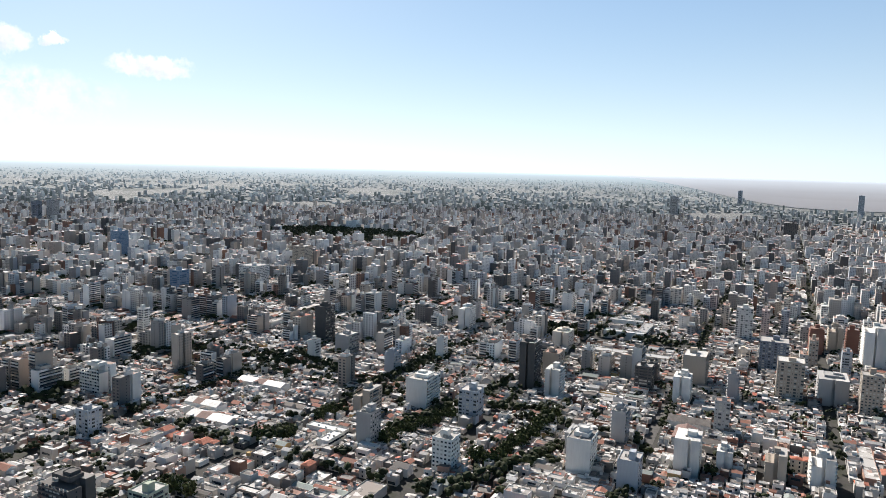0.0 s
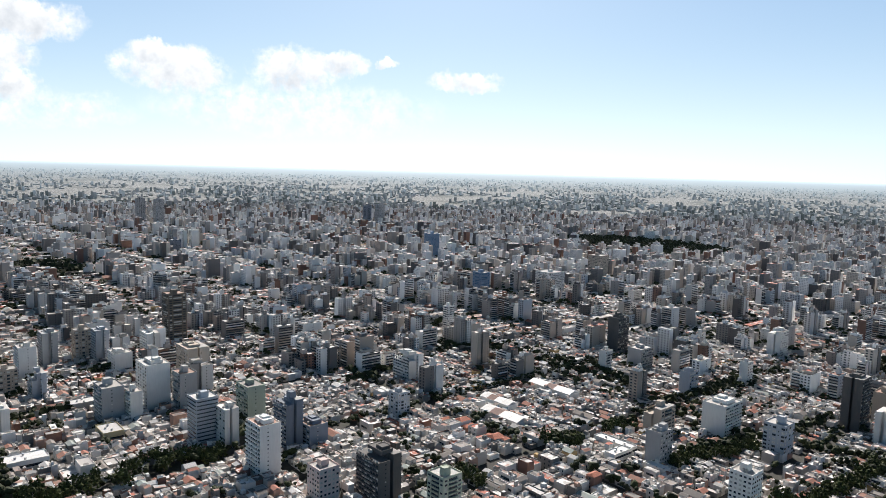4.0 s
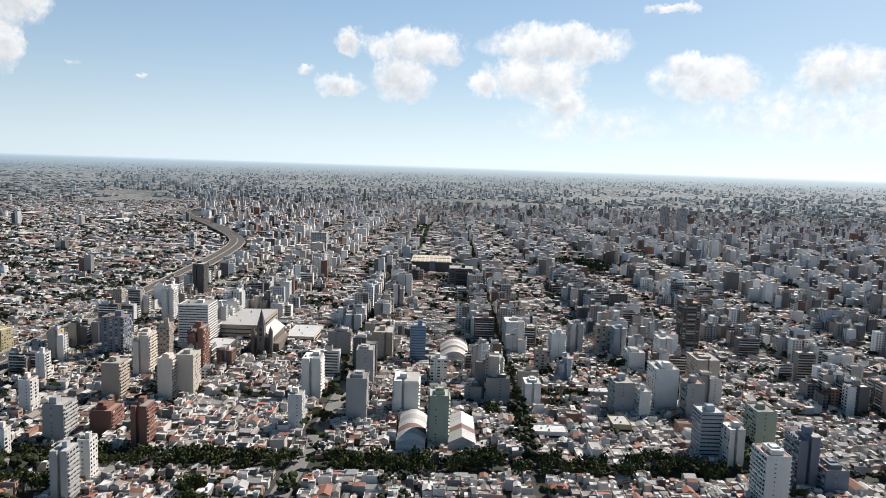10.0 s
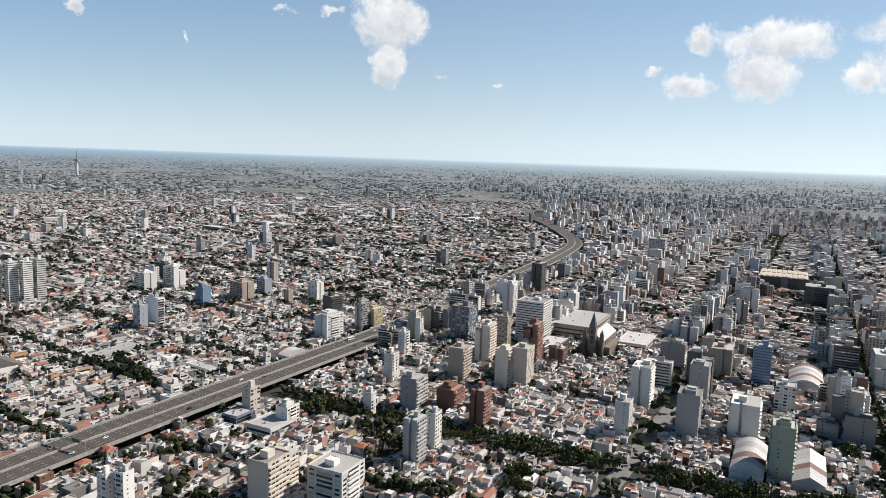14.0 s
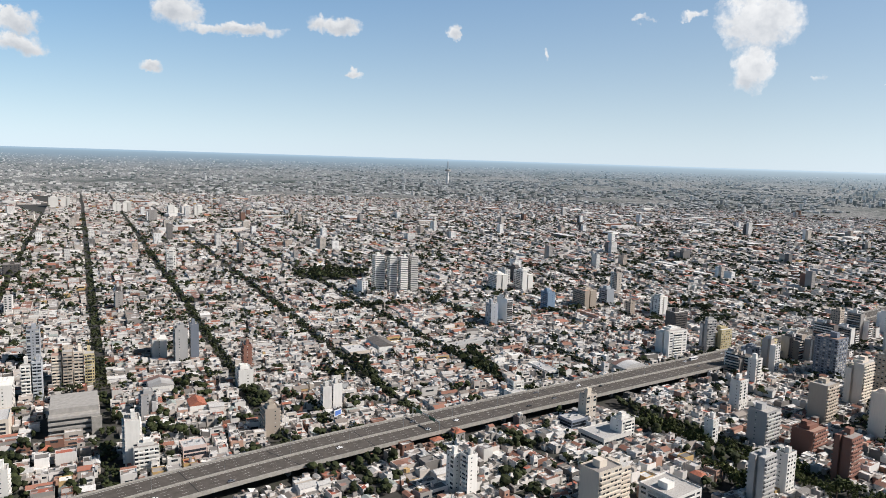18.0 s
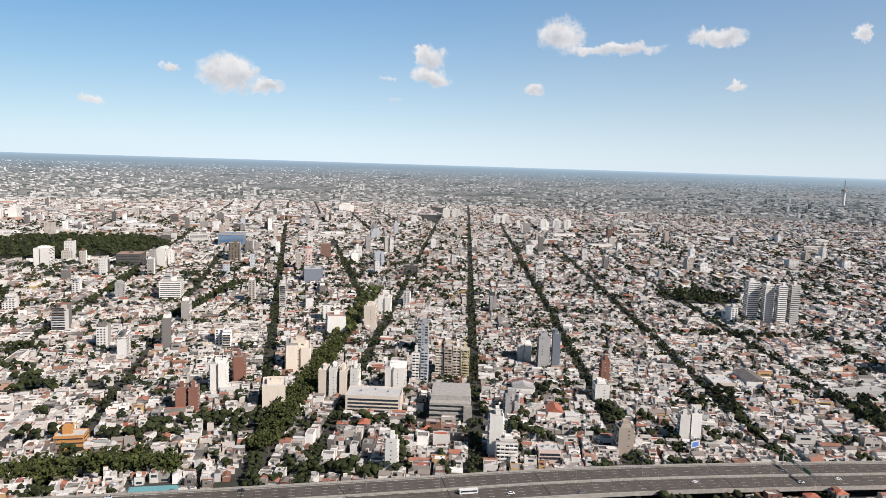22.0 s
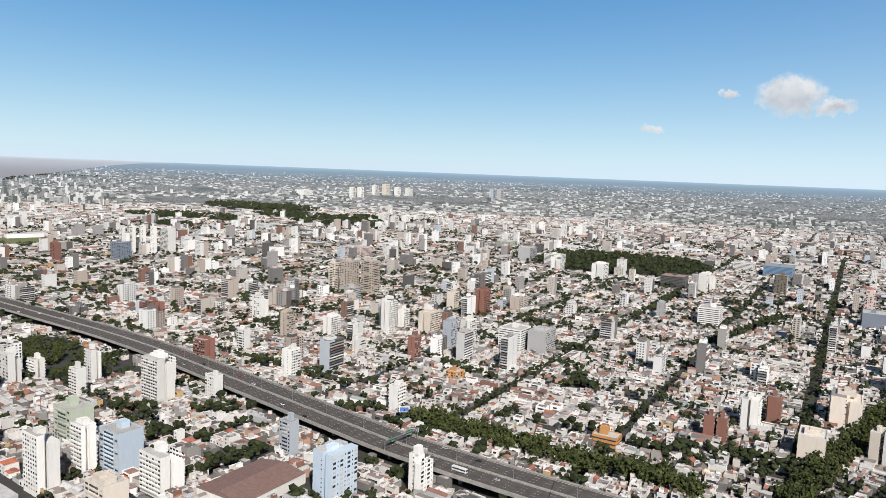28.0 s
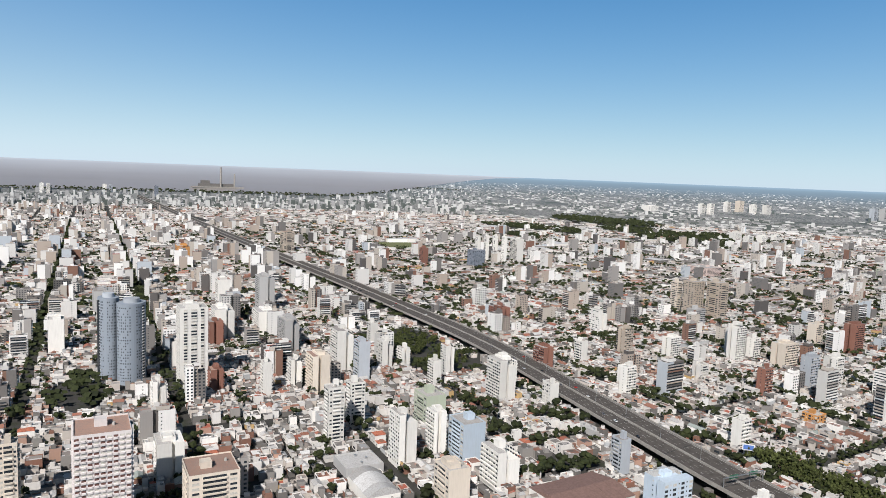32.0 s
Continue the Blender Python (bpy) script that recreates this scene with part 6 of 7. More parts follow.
power_station(-6700, 1150, 0)
apartment(-4797, -168, 22, 22, 60, 0, "t", "white", 1)
apartment(-4798, -134, 20, 20, 58, 0, "t", "white", 1)
apartment(-5180, 180, 24, 24, 50, 0, "t", "white", 1)
apartment(-5180, 216, 22, 22, 48, 0, "t", "bluegrey", 1)
apartment(-4580, 440, 22, 22, 66, 0, "t", "slate", 1)
apartment(-199, 518, 20, 14, 10.5, 4.8, "x", "orange", 0)
apartment(-388, 584, 14, 14, 11, 4.8, "t", "orange", 0)

# motorway gantry, court and field
field = new("sports_field", boxes_mesh("sports_field", [(-85, 85, -62, 62, 0, 0.12)], M_GRASS))
place(field, -1855, 838, 5)
tagged(field, "dry green sports field among the buildings", "field")
KEEP_OUT.append((-1855, 838, 92, 70))
court = new("ball_court", boxes_mesh("ball_court", [(-15, 15, -8, 8, 0, 0.1)], plain("court_paint", (0.12, 0.3, 0.34), 0.8)))
place(court, -123, 442, 3)
tagged(court, "blue-green ball court beside the motorway", "court")
KEEP_OUT.append((-123, 442, 16, 9))

# low halls, sheds and small landmarks among the houses
flat_hall(412, 342, 30, 24, 8, -1, "white", "white two-storey hall with broad bright roof", 1)
flat_hall(410, 374, 18, 15, 9, -1, "slate", "low slate-blue workshop with flat roof", 2)
flat_hall(536, -96, 16, 28, 8, -1, "white", "white hall with bright flat roof beside the trees", 1)
flat_hall(641, -160, 14, 22, 7, -1, "grey", "grey shed with white sheet roof", 0)
flat_hall(556, -157, 22, 15, 9, -1, "yellow", "ochre workshop with yellowish roof", 1)
flat_hall(414, 447, 17, 12, 9, -4, "white", "plain white box building beside the motorway", 0)
flat_hall(484, 606, 62, 14, 7, 8, "grey", "long market hall with white sheet roof", 0)
flat_hall(492, 492, 13, 34, 7, -9, "white", "long white hall with pale roof", 1)
flat_hall(361, 641, 22, 28, 8, -9, "cream", "broad workshop with bright sheet roof", 1)
vault_hall(397, 647, 20, 38, 8, -3, -9, "y", "dark pitched-roof factory shed", M_DARKSHEET)
vault_hall(50, -576, 16, 30, 7, -3, -1, "y", "rust-roofed shed with two slopes", M_RUST)
vault_hall(50, -608, 34, 16, 7, -3, -1, "x", "grey-brown shed beside the rust-roofed one", M_DARKSHEET)
flat_hall(-448, 379, 24, 9, 5, 4, "grey", "low open shed with pale roof beside the motorway", 0)
vault_hall(160, 630, 20, 26, 7, -3, -9, "y", "pale and brown double-pitched hall")
vault_hall(171, 563, 13, 18, 7, -3.5, -9, "y", "house-like hall with red tiled roof", M_TILE)
flat_hall(142, 477, 16, 14, 10, -6, "blush", "pinkish two-storey house with red roof terrace", 2)


def cypress(x, y, h):
    """A slim dark conifer of stacked ragged tiers."""
    top = new("cypress")
    top.matrix_basis = pose(x, y, 0)
    r = random.Random(int(x * 7 + y))
    part("trunk", drum_mesh("trunk", 0.25, 2.0, 8, M_BARK), None, top)
    verts, faces, n = [], [], 9
    for k in range(14):
        u = k / 13
        rad = 1.5 * (1 - u) ** 0.7 * (0.55 + 0.45 * min(1, u * 5)) + 0.1
        for i in range(n):
            a, q = 2 * math.pi * (i + 0.5 * (k % 2)) / n, rad * r.uniform(0.75, 1.2)
            verts.append((q * math.cos(a), q * math.sin(a), 1.2 + u * (h - 1.2) + r.uniform(-0.25, 0.25)))
        if k:
            o = (k - 1) * n
            faces += [(o + i, o + (i + 1) % n, o + n + (i + 1) % n, o + n + i) for i in range(n)]
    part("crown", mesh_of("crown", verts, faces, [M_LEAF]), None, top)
    tagged(top, "tall slim dark cypress beside the motorway", "tree")


cypress(299, 384, 17)
cypress(304, 383, 12)

# a side street of bare asphalt between the northern blocks
STREET = boxes_mesh("side_street", [(-4.2, 4.2, -60, 60, 0.0, 0.1)], plain("street_asphalt", (0.085, 0.08, 0.075), 0.9, spread=0.25, scale=0.3))
side_street = new("side_street", STREET)
side_street.matrix_basis = pose(76, -616, 0.02)
tagged(side_street, "grey asphalt side street between house rows", "road", kind="structure")
KEEP_OUT.append((76, -616, 3.5, 60))

# ---- belts of old trees along streets and in yards ----
BELTS, BELT_TREES = [], []


def tree_belt(x0, y0, x1, y1):
    BELTS.append((x0, y0, x1, y1))


tree_belt(731, -595, 694, -612)
tree_belt(558, -373, 568, -433)
tree_belt(614, -542, 547, -597)
tree_belt(508, -603, 456, -608)
tree_belt(468, -629, 382, -595)
tree_belt(479, -953, 398, -906)
tree_belt(304, -874, 242, -865)
tree_belt(327, -751, 310, -771)
tree_belt(346, -579, 314, -588)
tree_belt(328, -625, 334, -744)
tree_belt(341, -414, 322, -426)
tree_belt(329, -473, 317, -496)
tree_belt(258, -453, 231, -539)
tree_belt(167, -478, 156, -576)
tree_belt(336, -314, 320, -319)
tree_belt(487, -164, 467, -211)
tree_belt(180, -452, 162, -464)
tree_belt(220, -871, 223, -1034)
tree_belt(428, 267, 422, 232)
tree_belt(427, 152, 429, 138)
tree_belt(624, -94, 637, -149)
tree_belt(587, -50, 583, -65)
tree_belt(539, 255, 547, 236)
tree_belt(458, 342, 465, 284)
tree_belt(480, 601, 438, 498)
tree_belt(866, 606, 929, 589)
tree_belt(407, 148, 410, 137)
tree_belt(473, -20, 489, -55)
tree_belt(364, 226, 381, 168)
tree_belt(437, 359, 456, 321)
tree_belt(445, 281, 456, 253)
tree_belt(259, 412, 292, 406)
tree_belt(222, 575, 223, 547)
tree_belt(240, 547, 255, 541)
tree_belt(348, 600, 329, 548)
tree_belt(444, 560, 443, 507)
tree_belt(289, 319, 303, 293)
tree_belt(331, 366, 350, 362)
tree_belt(-332, 702, -302, 702)
tree_belt(-287, 633, -289, 683)
tree_belt(-226, 929, -190, 1190)
tree_belt(164, 637, 187, 604)
tree_belt(140, 511, 155, 508)
tree_belt(35, 528, 34, 456)
tree_belt(-45, 460, 23, 457)
tree_belt(260, 418, 286, 408)
tree_belt(299, 600, 311, 569)
tree_belt(-131, 553, -80, 550)
tree_belt(-173, 525, -159, 530)
tree_belt(448, 595, 432, 510)
tree_belt(-536, 487, -446, 491)
tree_belt(-418, 772, -325, 784)
tree_belt(-308, 671, -257, 639)
tree_belt(-430, 617, -351, 604)
tree_belt(-392, 278, -386, 341)
tree_belt(-498, 358, -462, 371)
tree_belt(-549, 313, -528, 341)
tree_belt(-469, 298, -462, 312)
tree_belt(-361, 1089, -380, 1295)
tree_belt(-286, 362, -268, 377)
tree_belt(-600, 488, -536, 487)
tree_belt(-402, 443, -380, 463)
tree_belt(-157, 523, -140, 552)
tree_belt(610, -586, 527, -603)
tree_belt(504, -586, 387, -587)
tree_belt(339, -567, 315, -697)
tree_belt(260, -474, 240, -552)
tree_belt(229, -577, 225, -655)
tree_belt(172, -405, 129, -510)
tree_belt(213, -566, 152, -584)
tree_belt(336, -411, 321, -432)
tree_belt(331, -484, 321, -506)
tree_belt(289, -873, 235, -887)


BELT_ENDS = np.array(BELTS, float)


def belt_gap(x, y):
    """Distance to the nearest belt's middle line."""
    a, b = BELT_ENDS[:, :2], BELT_ENDS[:, 2:]
    ab, ap = b - a, np.array((x, y)) - a
    k = np.clip((ap * ab).sum(1) / np.maximum((ab * ab).sum(1), 1e-6), 0, 1)[:, None]
    return float(np.min(np.hypot(*(ap - ab * k).T)))


for bx0, by0, bx1, by1 in BELTS:
    run = math.hypot(bx1 - bx0, by1 - by0)
    for k in range(int(run / 5.5) + 1):
        for s_ in (rng.uniform(-2.5, 2.5),):
            u = k * 5.5 / max(run, 1.0)
            nx_, ny_ = -(by1 - by0) / max(run, 1.0), (bx1 - bx0) / max(run, 1.0)
            tx_, ty_ = bx0 + (bx1 - bx0) * u + nx_ * s_ + rng.uniform(-2.5, 2.5), by0 + (by1 - by0) * u + ny_ * s_ + rng.uniform(-2.5, 2.5)
            if math.hypot(tx_, ty_) < 620 and len(BELT_TREES) < 100:
                BELT_TREES.append((tx_, ty_))
            else:
                tree_spots.append((tx_, ty_, rng.uniform(7.5, 10.5), 4))

fill_city()
for px, py, rx, ry in PARKS:
    far_out = math.hypot(px, py) > 2400
    for _ in range(int(rx * ry / (130 if far_out else 42))):
        a, q = rng.uniform(0, 6.28), math.sqrt(rng.random())
        tree_spots.append((px + rx * q * math.cos(a), py + ry * q * math.sin(a), rng.uniform(8, 12), 2 if far_out else 5 if math.hypot(px, py) > 640 else 1))

# woods along the river bank
for _ in range(900):
    a = rng.uniform(150, 205)
    d = min(shore(a), 9000) - 60 - 380 * rng.random() ** 2
    tree_spots.append((d * math.cos(radians(a)), d * math.sin(radians(a)), rng.uniform(8, 13), 2))

# woods between the southern suburbs
trng = random.Random(17)
WOODS = [(-2330, 1700, 260, 100), (-2250, 2080, 190, 130), (-1960, 2210, 140, 170), (-2080, 1400, 120, 55), (-1740, 2300, 90, 80), (-1620, 1880, 80, 60), (-2480, 1580, 150, 60)]


def in_woods(x, y):
    return any(((x - px) / rx) ** 2 + ((y - py) / ry) ** 2 < 1 for px, py, rx, ry in WOODS)


# two spots by the motorway and the side streets stay low
for mass in (mids, windows, slabs):
    mass.rows = [r for r in mass.rows if min(math.hypot(r[0] + 232, r[1] - 668), math.hypot(r[0] + 399, r[1] - 341)) > 23]
for low in (far_houses, mid_houses):
    low.rows = [r for r in low.rows if not in_woods(r[0], r[1])]
for px, py, rx, ry in WOODS:
    for _ in range(int(rx * ry / 75)):
        a, q = trng.uniform(0, 6.28), math.sqrt(trng.random())
        tree_spots.append((px + rx * q * math.cos(a), py + ry * q * math.sin(a), trng.uniform(8, 12), 5))

# yard and street trees in loose groups, wherever the blocks leave open ground
CELL, HALF = 2.0, 2700
built_up = np.zeros((int(2 * HALF / CELL),) * 2, bool)
for mass in (houses, annexes, mid_houses, gables, mids, far_mids):
    for r in mass.rows:
        if abs(r[0]) > HALF - 60 or abs(r[1]) > HALF - 60:
            continue
        c_, s_ = math.cos(r[6]), math.sin(r[6])
        gu, gv = np.meshgrid(np.linspace(-0.5, 0.5, int(r[3] / 1.5) + 2) * r[3], np.linspace(-0.5, 0.5, int(r[4] / 1.5) + 2) * r[4])
        built_up[((r[0] + gu * c_ - gv * s_ + HALF) / CELL).astype(int), ((r[1] + gu * s_ + gv * c_ + HALF) / CELL).astype(int)] = True
grown = 0
while grown < 6500:
    a, d = radians(trng.uniform(-60, 185)), math.sqrt(trng.uniform(650 ** 2, 2500 ** 2))
    gx, gy = d * math.cos(a), d * math.sin(a)
    spread = trng.uniform(8, 26)
    for _ in range(trng.randrange(3, 16)):
        tx, ty = gx + trng.gauss(0, spread), gy + trng.gauss(0, spread)
        if not built_up[int((tx + HALF) / CELL), int((ty + HALF) / CELL)] and not in_park(tx, ty):
            tree_spots.append((tx, ty, trng.uniform(5.5, 9), 5))
            grown += 1

# ---- trees one by one ----
def crown_mesh(seed, spread=4.6, height=7.0):
    """An uneven crown of many small leaf clumps."""
    r = np.random.RandomState(seed)
    base = np.array([(1, 0, 0), (-0.5, 0.87, 0), (-0.5, -0.87, 0), (0, 0, 1), (0.2, 0.1, -0.8)], float)
    tri = [(0, 1, 3), (1, 2, 3), (2, 0, 3), (1, 0, 4), (2, 1, 4), (0, 2, 4)]
    lobes = r.normal(0, 1, (7, 3)) * (spread * 0.42, spread * 0.42, height * 0.17) + (0, 0, height * 0.55)
    verts, faces = [], []
    for i in range(125):
        c = lobes[i % 7] + r.normal(0, 1, 3) * (spread * 0.26, spread * 0.26, height * 0.15)
        sc = r.uniform(0.55, 1.15) * spread * 0.2
        q = base * sc * r.uniform(0.7, 1.3, (5, 1))
        a, b = r.uniform(0, 6.28), r.uniform(-0.9, 0.9)
        ca, sa, cb, sb = math.cos(a), math.sin(a), math.cos(b), math.sin(b)
        q = q @ np.array([(ca, -sa, 0), (sa, ca, 0), (0, 0, 1)]) @ np.array([(1, 0, 0), (0, cb, -sb), (0, sb, cb)])
        o = len(verts)
        verts += [tuple(c + k) for k in q]
        faces += [(o + i0, o + i1, o + i2) for i0, i1, i2 in tri]
    return mesh_of("crown", verts, faces, [M_LEAF_AV])


def trunk_mesh(seed):
    r = random.Random(seed)
    bm = bmesh.new()
    bmesh.ops.create_cone(bm, segments=7, radius1=0.32, radius2=0.2, depth=4.2, matrix=Matrix.Translation((0, 0, 2.1)))
    for k in range(4):
        m = Matrix.Translation((0, 0, 3.6)) @ Matrix.Rotation(k * 1.6 + r.random(), 4, "Z") @ Matrix.Rotation(r.uniform(0.5, 0.9), 4, "Y") @ Matrix.Translation((0, 0, 1.2))
        bmesh.ops.create_cone(bm, segments=5, radius1=0.15, radius2=0.06, depth=2.8, matrix=m)
    me = bpy.data.meshes.new("trunk")
    bm.to_mesh(me)
    bm.free()
    me.materials.append(M_BARK)
    return me


CROWNS = [crown_mesh(40 + i, 4.2 + 0.35 * i, 6.5 + 0.4 * i) for i in range(5)]
TRUNKS = [trunk_mesh(i) for i in range(3)]
trng = random.Random(5)


def tree(x, y, size=1.0):
    top = new("tree")
    top.matrix_basis = pose(x, y, 0, 0, 0, trng.uniform(0, 360)) @ Matrix.Scale(size * trng.uniform(0.85, 1.2), 4)
    i = trng.randrange(5)
    part("trunk", TRUNKS[i % 3], None, top)
    part("crown", CROWNS[i], None, top, at=(0, 0, 2.2))
    tagged(top, "leafy green street tree with broad crown", "tree", "street trees")


for tx_, ty_ in BELT_TREES:
    if is_free(tx_, ty_, 1.5) and not near_highway(tx_, ty_, 23):
        tree(tx_, ty_, trng.uniform(0.95, 1.3))
y = 500.0
while y < 1120:
    for s in (-1, 1):
        if y < 800:
            tree(av_x(y) + s * 5.5 + trng.uniform(-1.5, 1.5), y + trng.uniform(-3, 3), 1.25)
        else:
            tree_spots.append((av_x(y) + s * 6.5, y + trng.uniform(-3, 3), trng.uniform(10, 12), 3))
    y += 10.5
y = -205.0
while y < 300:
    for s in (-1, 1):
        if not -60 < y < -50 and not 70 < y < 92 and trng.random() < 0.62:
            tree(468 + s * 5.5 + trng.uniform(-2, 2), y + trng.uniform(-3, 3), 1.2)
    y += 10.0
for k in range(26):
    for s in (-1, 1):
        tree(-345 + k * 9.2 + trng.uniform(-2, 2), 462 + s * 6 + trng.uniform(-2, 2) + (10 if k > 18 else 0), 1.4)
for k in range(46):
    a, b = trng.uniform(-838, -645), trng.uniform(330, 398)
    tree(a, b, 1.1)

# ---- traffic and street furniture on the motorway ----
CAR_COLORS = {"white": (0.75, 0.75, 0.74), "silver": (0.45, 0.46, 0.48), "black": (0.02, 0.02, 0.022), "grey": (0.16, 0.16, 0.17), "red": (0.4, 0.04, 0.03)}
M_CAR = {k: plain("car_paint_" + k, c, 0.25, spread=0.08) for k, c in CAR_COLORS.items()}
M_TYRE = plain("rubber", (0.02, 0.02, 0.02), 0.9)
WHEEL = drum_mesh("wheel", 0.33, 0.22, 12, M_TYRE)


def loft(name, sections):
    """A closed hull through rectangles (x, half width, z0, z1)."""
    verts, faces = [], []
    for x, w, z0, z1 in sections:
        verts += [(x, -w, z0), (x, w, z0), (x, w * 0.94, z1), (x, -w * 0.94, z1)]
    for k in range(len(sections) - 1):
        o, p = 4 * k, 4 * k + 4
        faces += [(o + i, o + (i + 1) % 4, p + (i + 1) % 4, p + i) for i in range(4)]
    e = 4 * len(sections) - 4
    faces += [(3, 2, 1, 0), (e, e + 1, e + 2, e + 3)]
    return mesh_of(name, verts, faces, [])


CAR_BODY = {k: loft("body", [(-2.15, 0.75, 0.35, 0.8), (-1.9, 0.85, 0.25, 0.95), (1.0, 0.87, 0.25, 0.95), (1.9, 0.83, 0.25, 0.8), (2.15, 0.72, 0.35, 0.65)]) for k in CAR_COLORS}
for k, me in CAR_BODY.items():
    me.materials.append(M_CAR[k])
CAR_GLASS = loft("cabin_glass", [(-1.75, 0.72, 0.95, 1.0), (-1.2, 0.74, 0.95, 1.36), (0.3, 0.74, 0.95, 1.38), (1.05, 0.74, 0.95, 1.0)])
CAR_GLASS.materials.append(M_GLASS)
CAR_ROOF = {}
for k in CAR_COLORS:
    CAR_ROOF[k] = boxes_mesh("roof", [(-1.15, 0.28, -0.66, 0.66, 1.37, 1.43)], M_CAR[k])


def on_deck(u, off):
    i = int(np.argmin(np.abs(HWY[:, 0] - u)))
    t = np.array((HWY_N[i][1], -HWY_N[i][0]))
    q = HWY[i] + HWY_N[i] * off + t * (u - HWY[i][0])
    return q[0], q[1], math.degrees(math.atan2(t[1], t[0]))


def car(u, off, color, flip, where="motorway"):
    x, y, a = on_deck(u, off)
    top = new("car")
    top.matrix_basis = pose(x, y, DECK + 0.065, 0, 0, a + (180 if flip else 0))
    part("body", CAR_BODY[color], None, top)
    part("cabin_glass", CAR_GLASS, None, top)
    part("roof", CAR_ROOF[color], None, top)
    for wx in (-1.3, 1.35):
        for s in (-1, 1):
            part("wheel", WHEEL, None, top, at=pose(wx, s * 0.78 + 0.11, 0.33, 90, 0, 0))
    tagged(top, f"{color} passenger car driving on the {where}", "car", f"cars on the {where}")
    return top


def bus(u, off, flip):
    x, y, a = on_deck(u, off)
    top = new("bus")
    top.matrix_basis = pose(x, y, DECK + 0.065, 0, 0, a + (180 if flip else 0))
    part("body", boxes_mesh("body", [(-5.8, 5.8, -1.25, 1.25, 0.45, 3.1)]), M_WHITE, top)
    for s in (-1, 1):
        part("window_strip", boxes_mesh("window_strip", [(-5.2, 5.2, s * 1.25 - 0.03, s * 1.25 + 0.03, 1.5, 2.5)]), M_GLASS, top)
        for wx in (-3.6, 3.8):
            part("wheel", WHEEL, None, top, at=pose(wx, s * 1.05 + 0.11, 0.45, 90, 0, 0) @ Matrix.Scale(1.35, 4))
    part("windscreen", boxes_mesh("windscreen", [(5.78, 5.84, -1.1, 1.1, 1.3, 2.7)]), M_GLASS, top)
    tagged(top, "long white city bus driving on the motorway", "bus")


crng = random.Random(11)
LANES = (-15.2, -11.2, -7.2, -3.4, 3.4, 7.2, 11.2, 15.2)
used_spots = []
while len(used_spots) < 62:
    u, lane = crng.uniform(-1150, 1250), crng.choice(LANES)
    if any(abs(u - a) < 12 and lane == b for a, b in used_spots):
        continue
    used_spots.append((u, lane))
    car(u, lane, crng.choice(("white", "white", "silver", "black", "grey", "grey", "red")), lane > 0)
bus(72, -7.2, False)
bus(-250, -11.2, False)
bus(640, 11.2, True)


def street_lamp(x, y, a, z):
    top = new("street_lamp")
    top.matrix_basis = pose(x, y, z, 0, 0, a)
    part("pole", drum_mesh("pole", 0.14, 11, 8, M_STEEL), None, top)
    for s in (-1, 1):
        part("arm", boxes_mesh("arm", [(-0.07, 0.07, min(s * 0.14, s * 2.4), max(s * 0.14, s * 2.4), 10.8, 10.95)]), M_STEEL, top)
        part("lamp_head", boxes_mesh("lamp_head", [(-0.16, 0.16, min(s * 2.4, s * 3.1), max(s * 2.4, s * 3.1), 10.75, 11.0)]), M_CONC, top)
    tagged(top, "grey steel double-armed lamp on the motorway median", "street lamp", "motorway lamps")


for k in range(34):
    x, y, a = on_deck(-620 + k * 45, 0.0)
    street_lamp(x, y, a, DECK + 1.0)


def gantry(u):
    x, y, a = on_deck(u, 0)
    top = new("sign_gantry")
    top.matrix_basis = pose(x, y, DECK, 0, 0, a)
    for s in (-1, 1):
        part("post", boxes_mesh("post", [(-0.25, 0.25, s * 18.2 - 0.25, s * 18.2 + 0.25, 0.06, 7.5)]), M_STEEL, top)
    part("beam", boxes_mesh("beam", [(-0.3, 0.3, -18.5, 18.5, 6.8, 7.5)]), M_STEEL, top)
    for s in (-9, 9):
        part("sign_panel", boxes_mesh("sign_panel", [(-0.42, -0.31, s - 4, s + 4, 5.6, 8.2)]), plain("sign_green", (0.03, 0.12, 0.07), 0.5), top, "dark green sign panel")
    tagged(top, "steel sign gantry spanning the motorway", "gantry")


gantry(-310)
gantry(300)
gantry(820)
# expansion joints and bridge piers
for k in range(26):
    x, y, a = on_deck(-560 + k * 62, 0)
    j = part("expansion_joint", boxes_mesh("expansion_joint", [(-0.35, 0.35, -17.1, 17.1, 0, 0.02)]), M_TYRE, motorway)
    j.matrix_basis = pose(x, y, DECK + 0.078, 0, 0, a + (16 if k % 3 == 0 else 0))
    for s in (-1, 1):
        p = part("pier", boxes_mesh("pier", [(-1.1, 1.1, s * 9 - 1.6, s * 9 + 1.6, 0, DECK - 1.62)]), M_CONC, motorway)
        p.matrix_basis = pose(x, y, 0, 0, 0, a)
for x, y, a, w in ((-350, 452, 40, 9.0), (250, 470, 20, 8.0), (712, 455, 15, 9.0)):
    top = new("billboard")
    top.matrix_basis = pose(x, y, 0, 0, 0, a)
    part("post", drum_mesh("post", 0.4, 12, 8, M_STEEL), None, top)
    part("panel", boxes_mesh("panel", [(-w / 2, w / 2, -0.5, -0.2, 10, 15)]), M_WHITE, top, "white poster panel")
    part("poster", boxes_mesh("poster", [(-w * 0.4, w * 0.4, -0.56, -0.52, 10.6, 14.2)]), plain("poster_blue", (0.08, 0.16, 0.42), 0.6, spread=0.1), top, "blue printed poster")
    tagged(top, "tall roadside billboard with blue poster", "billboard")

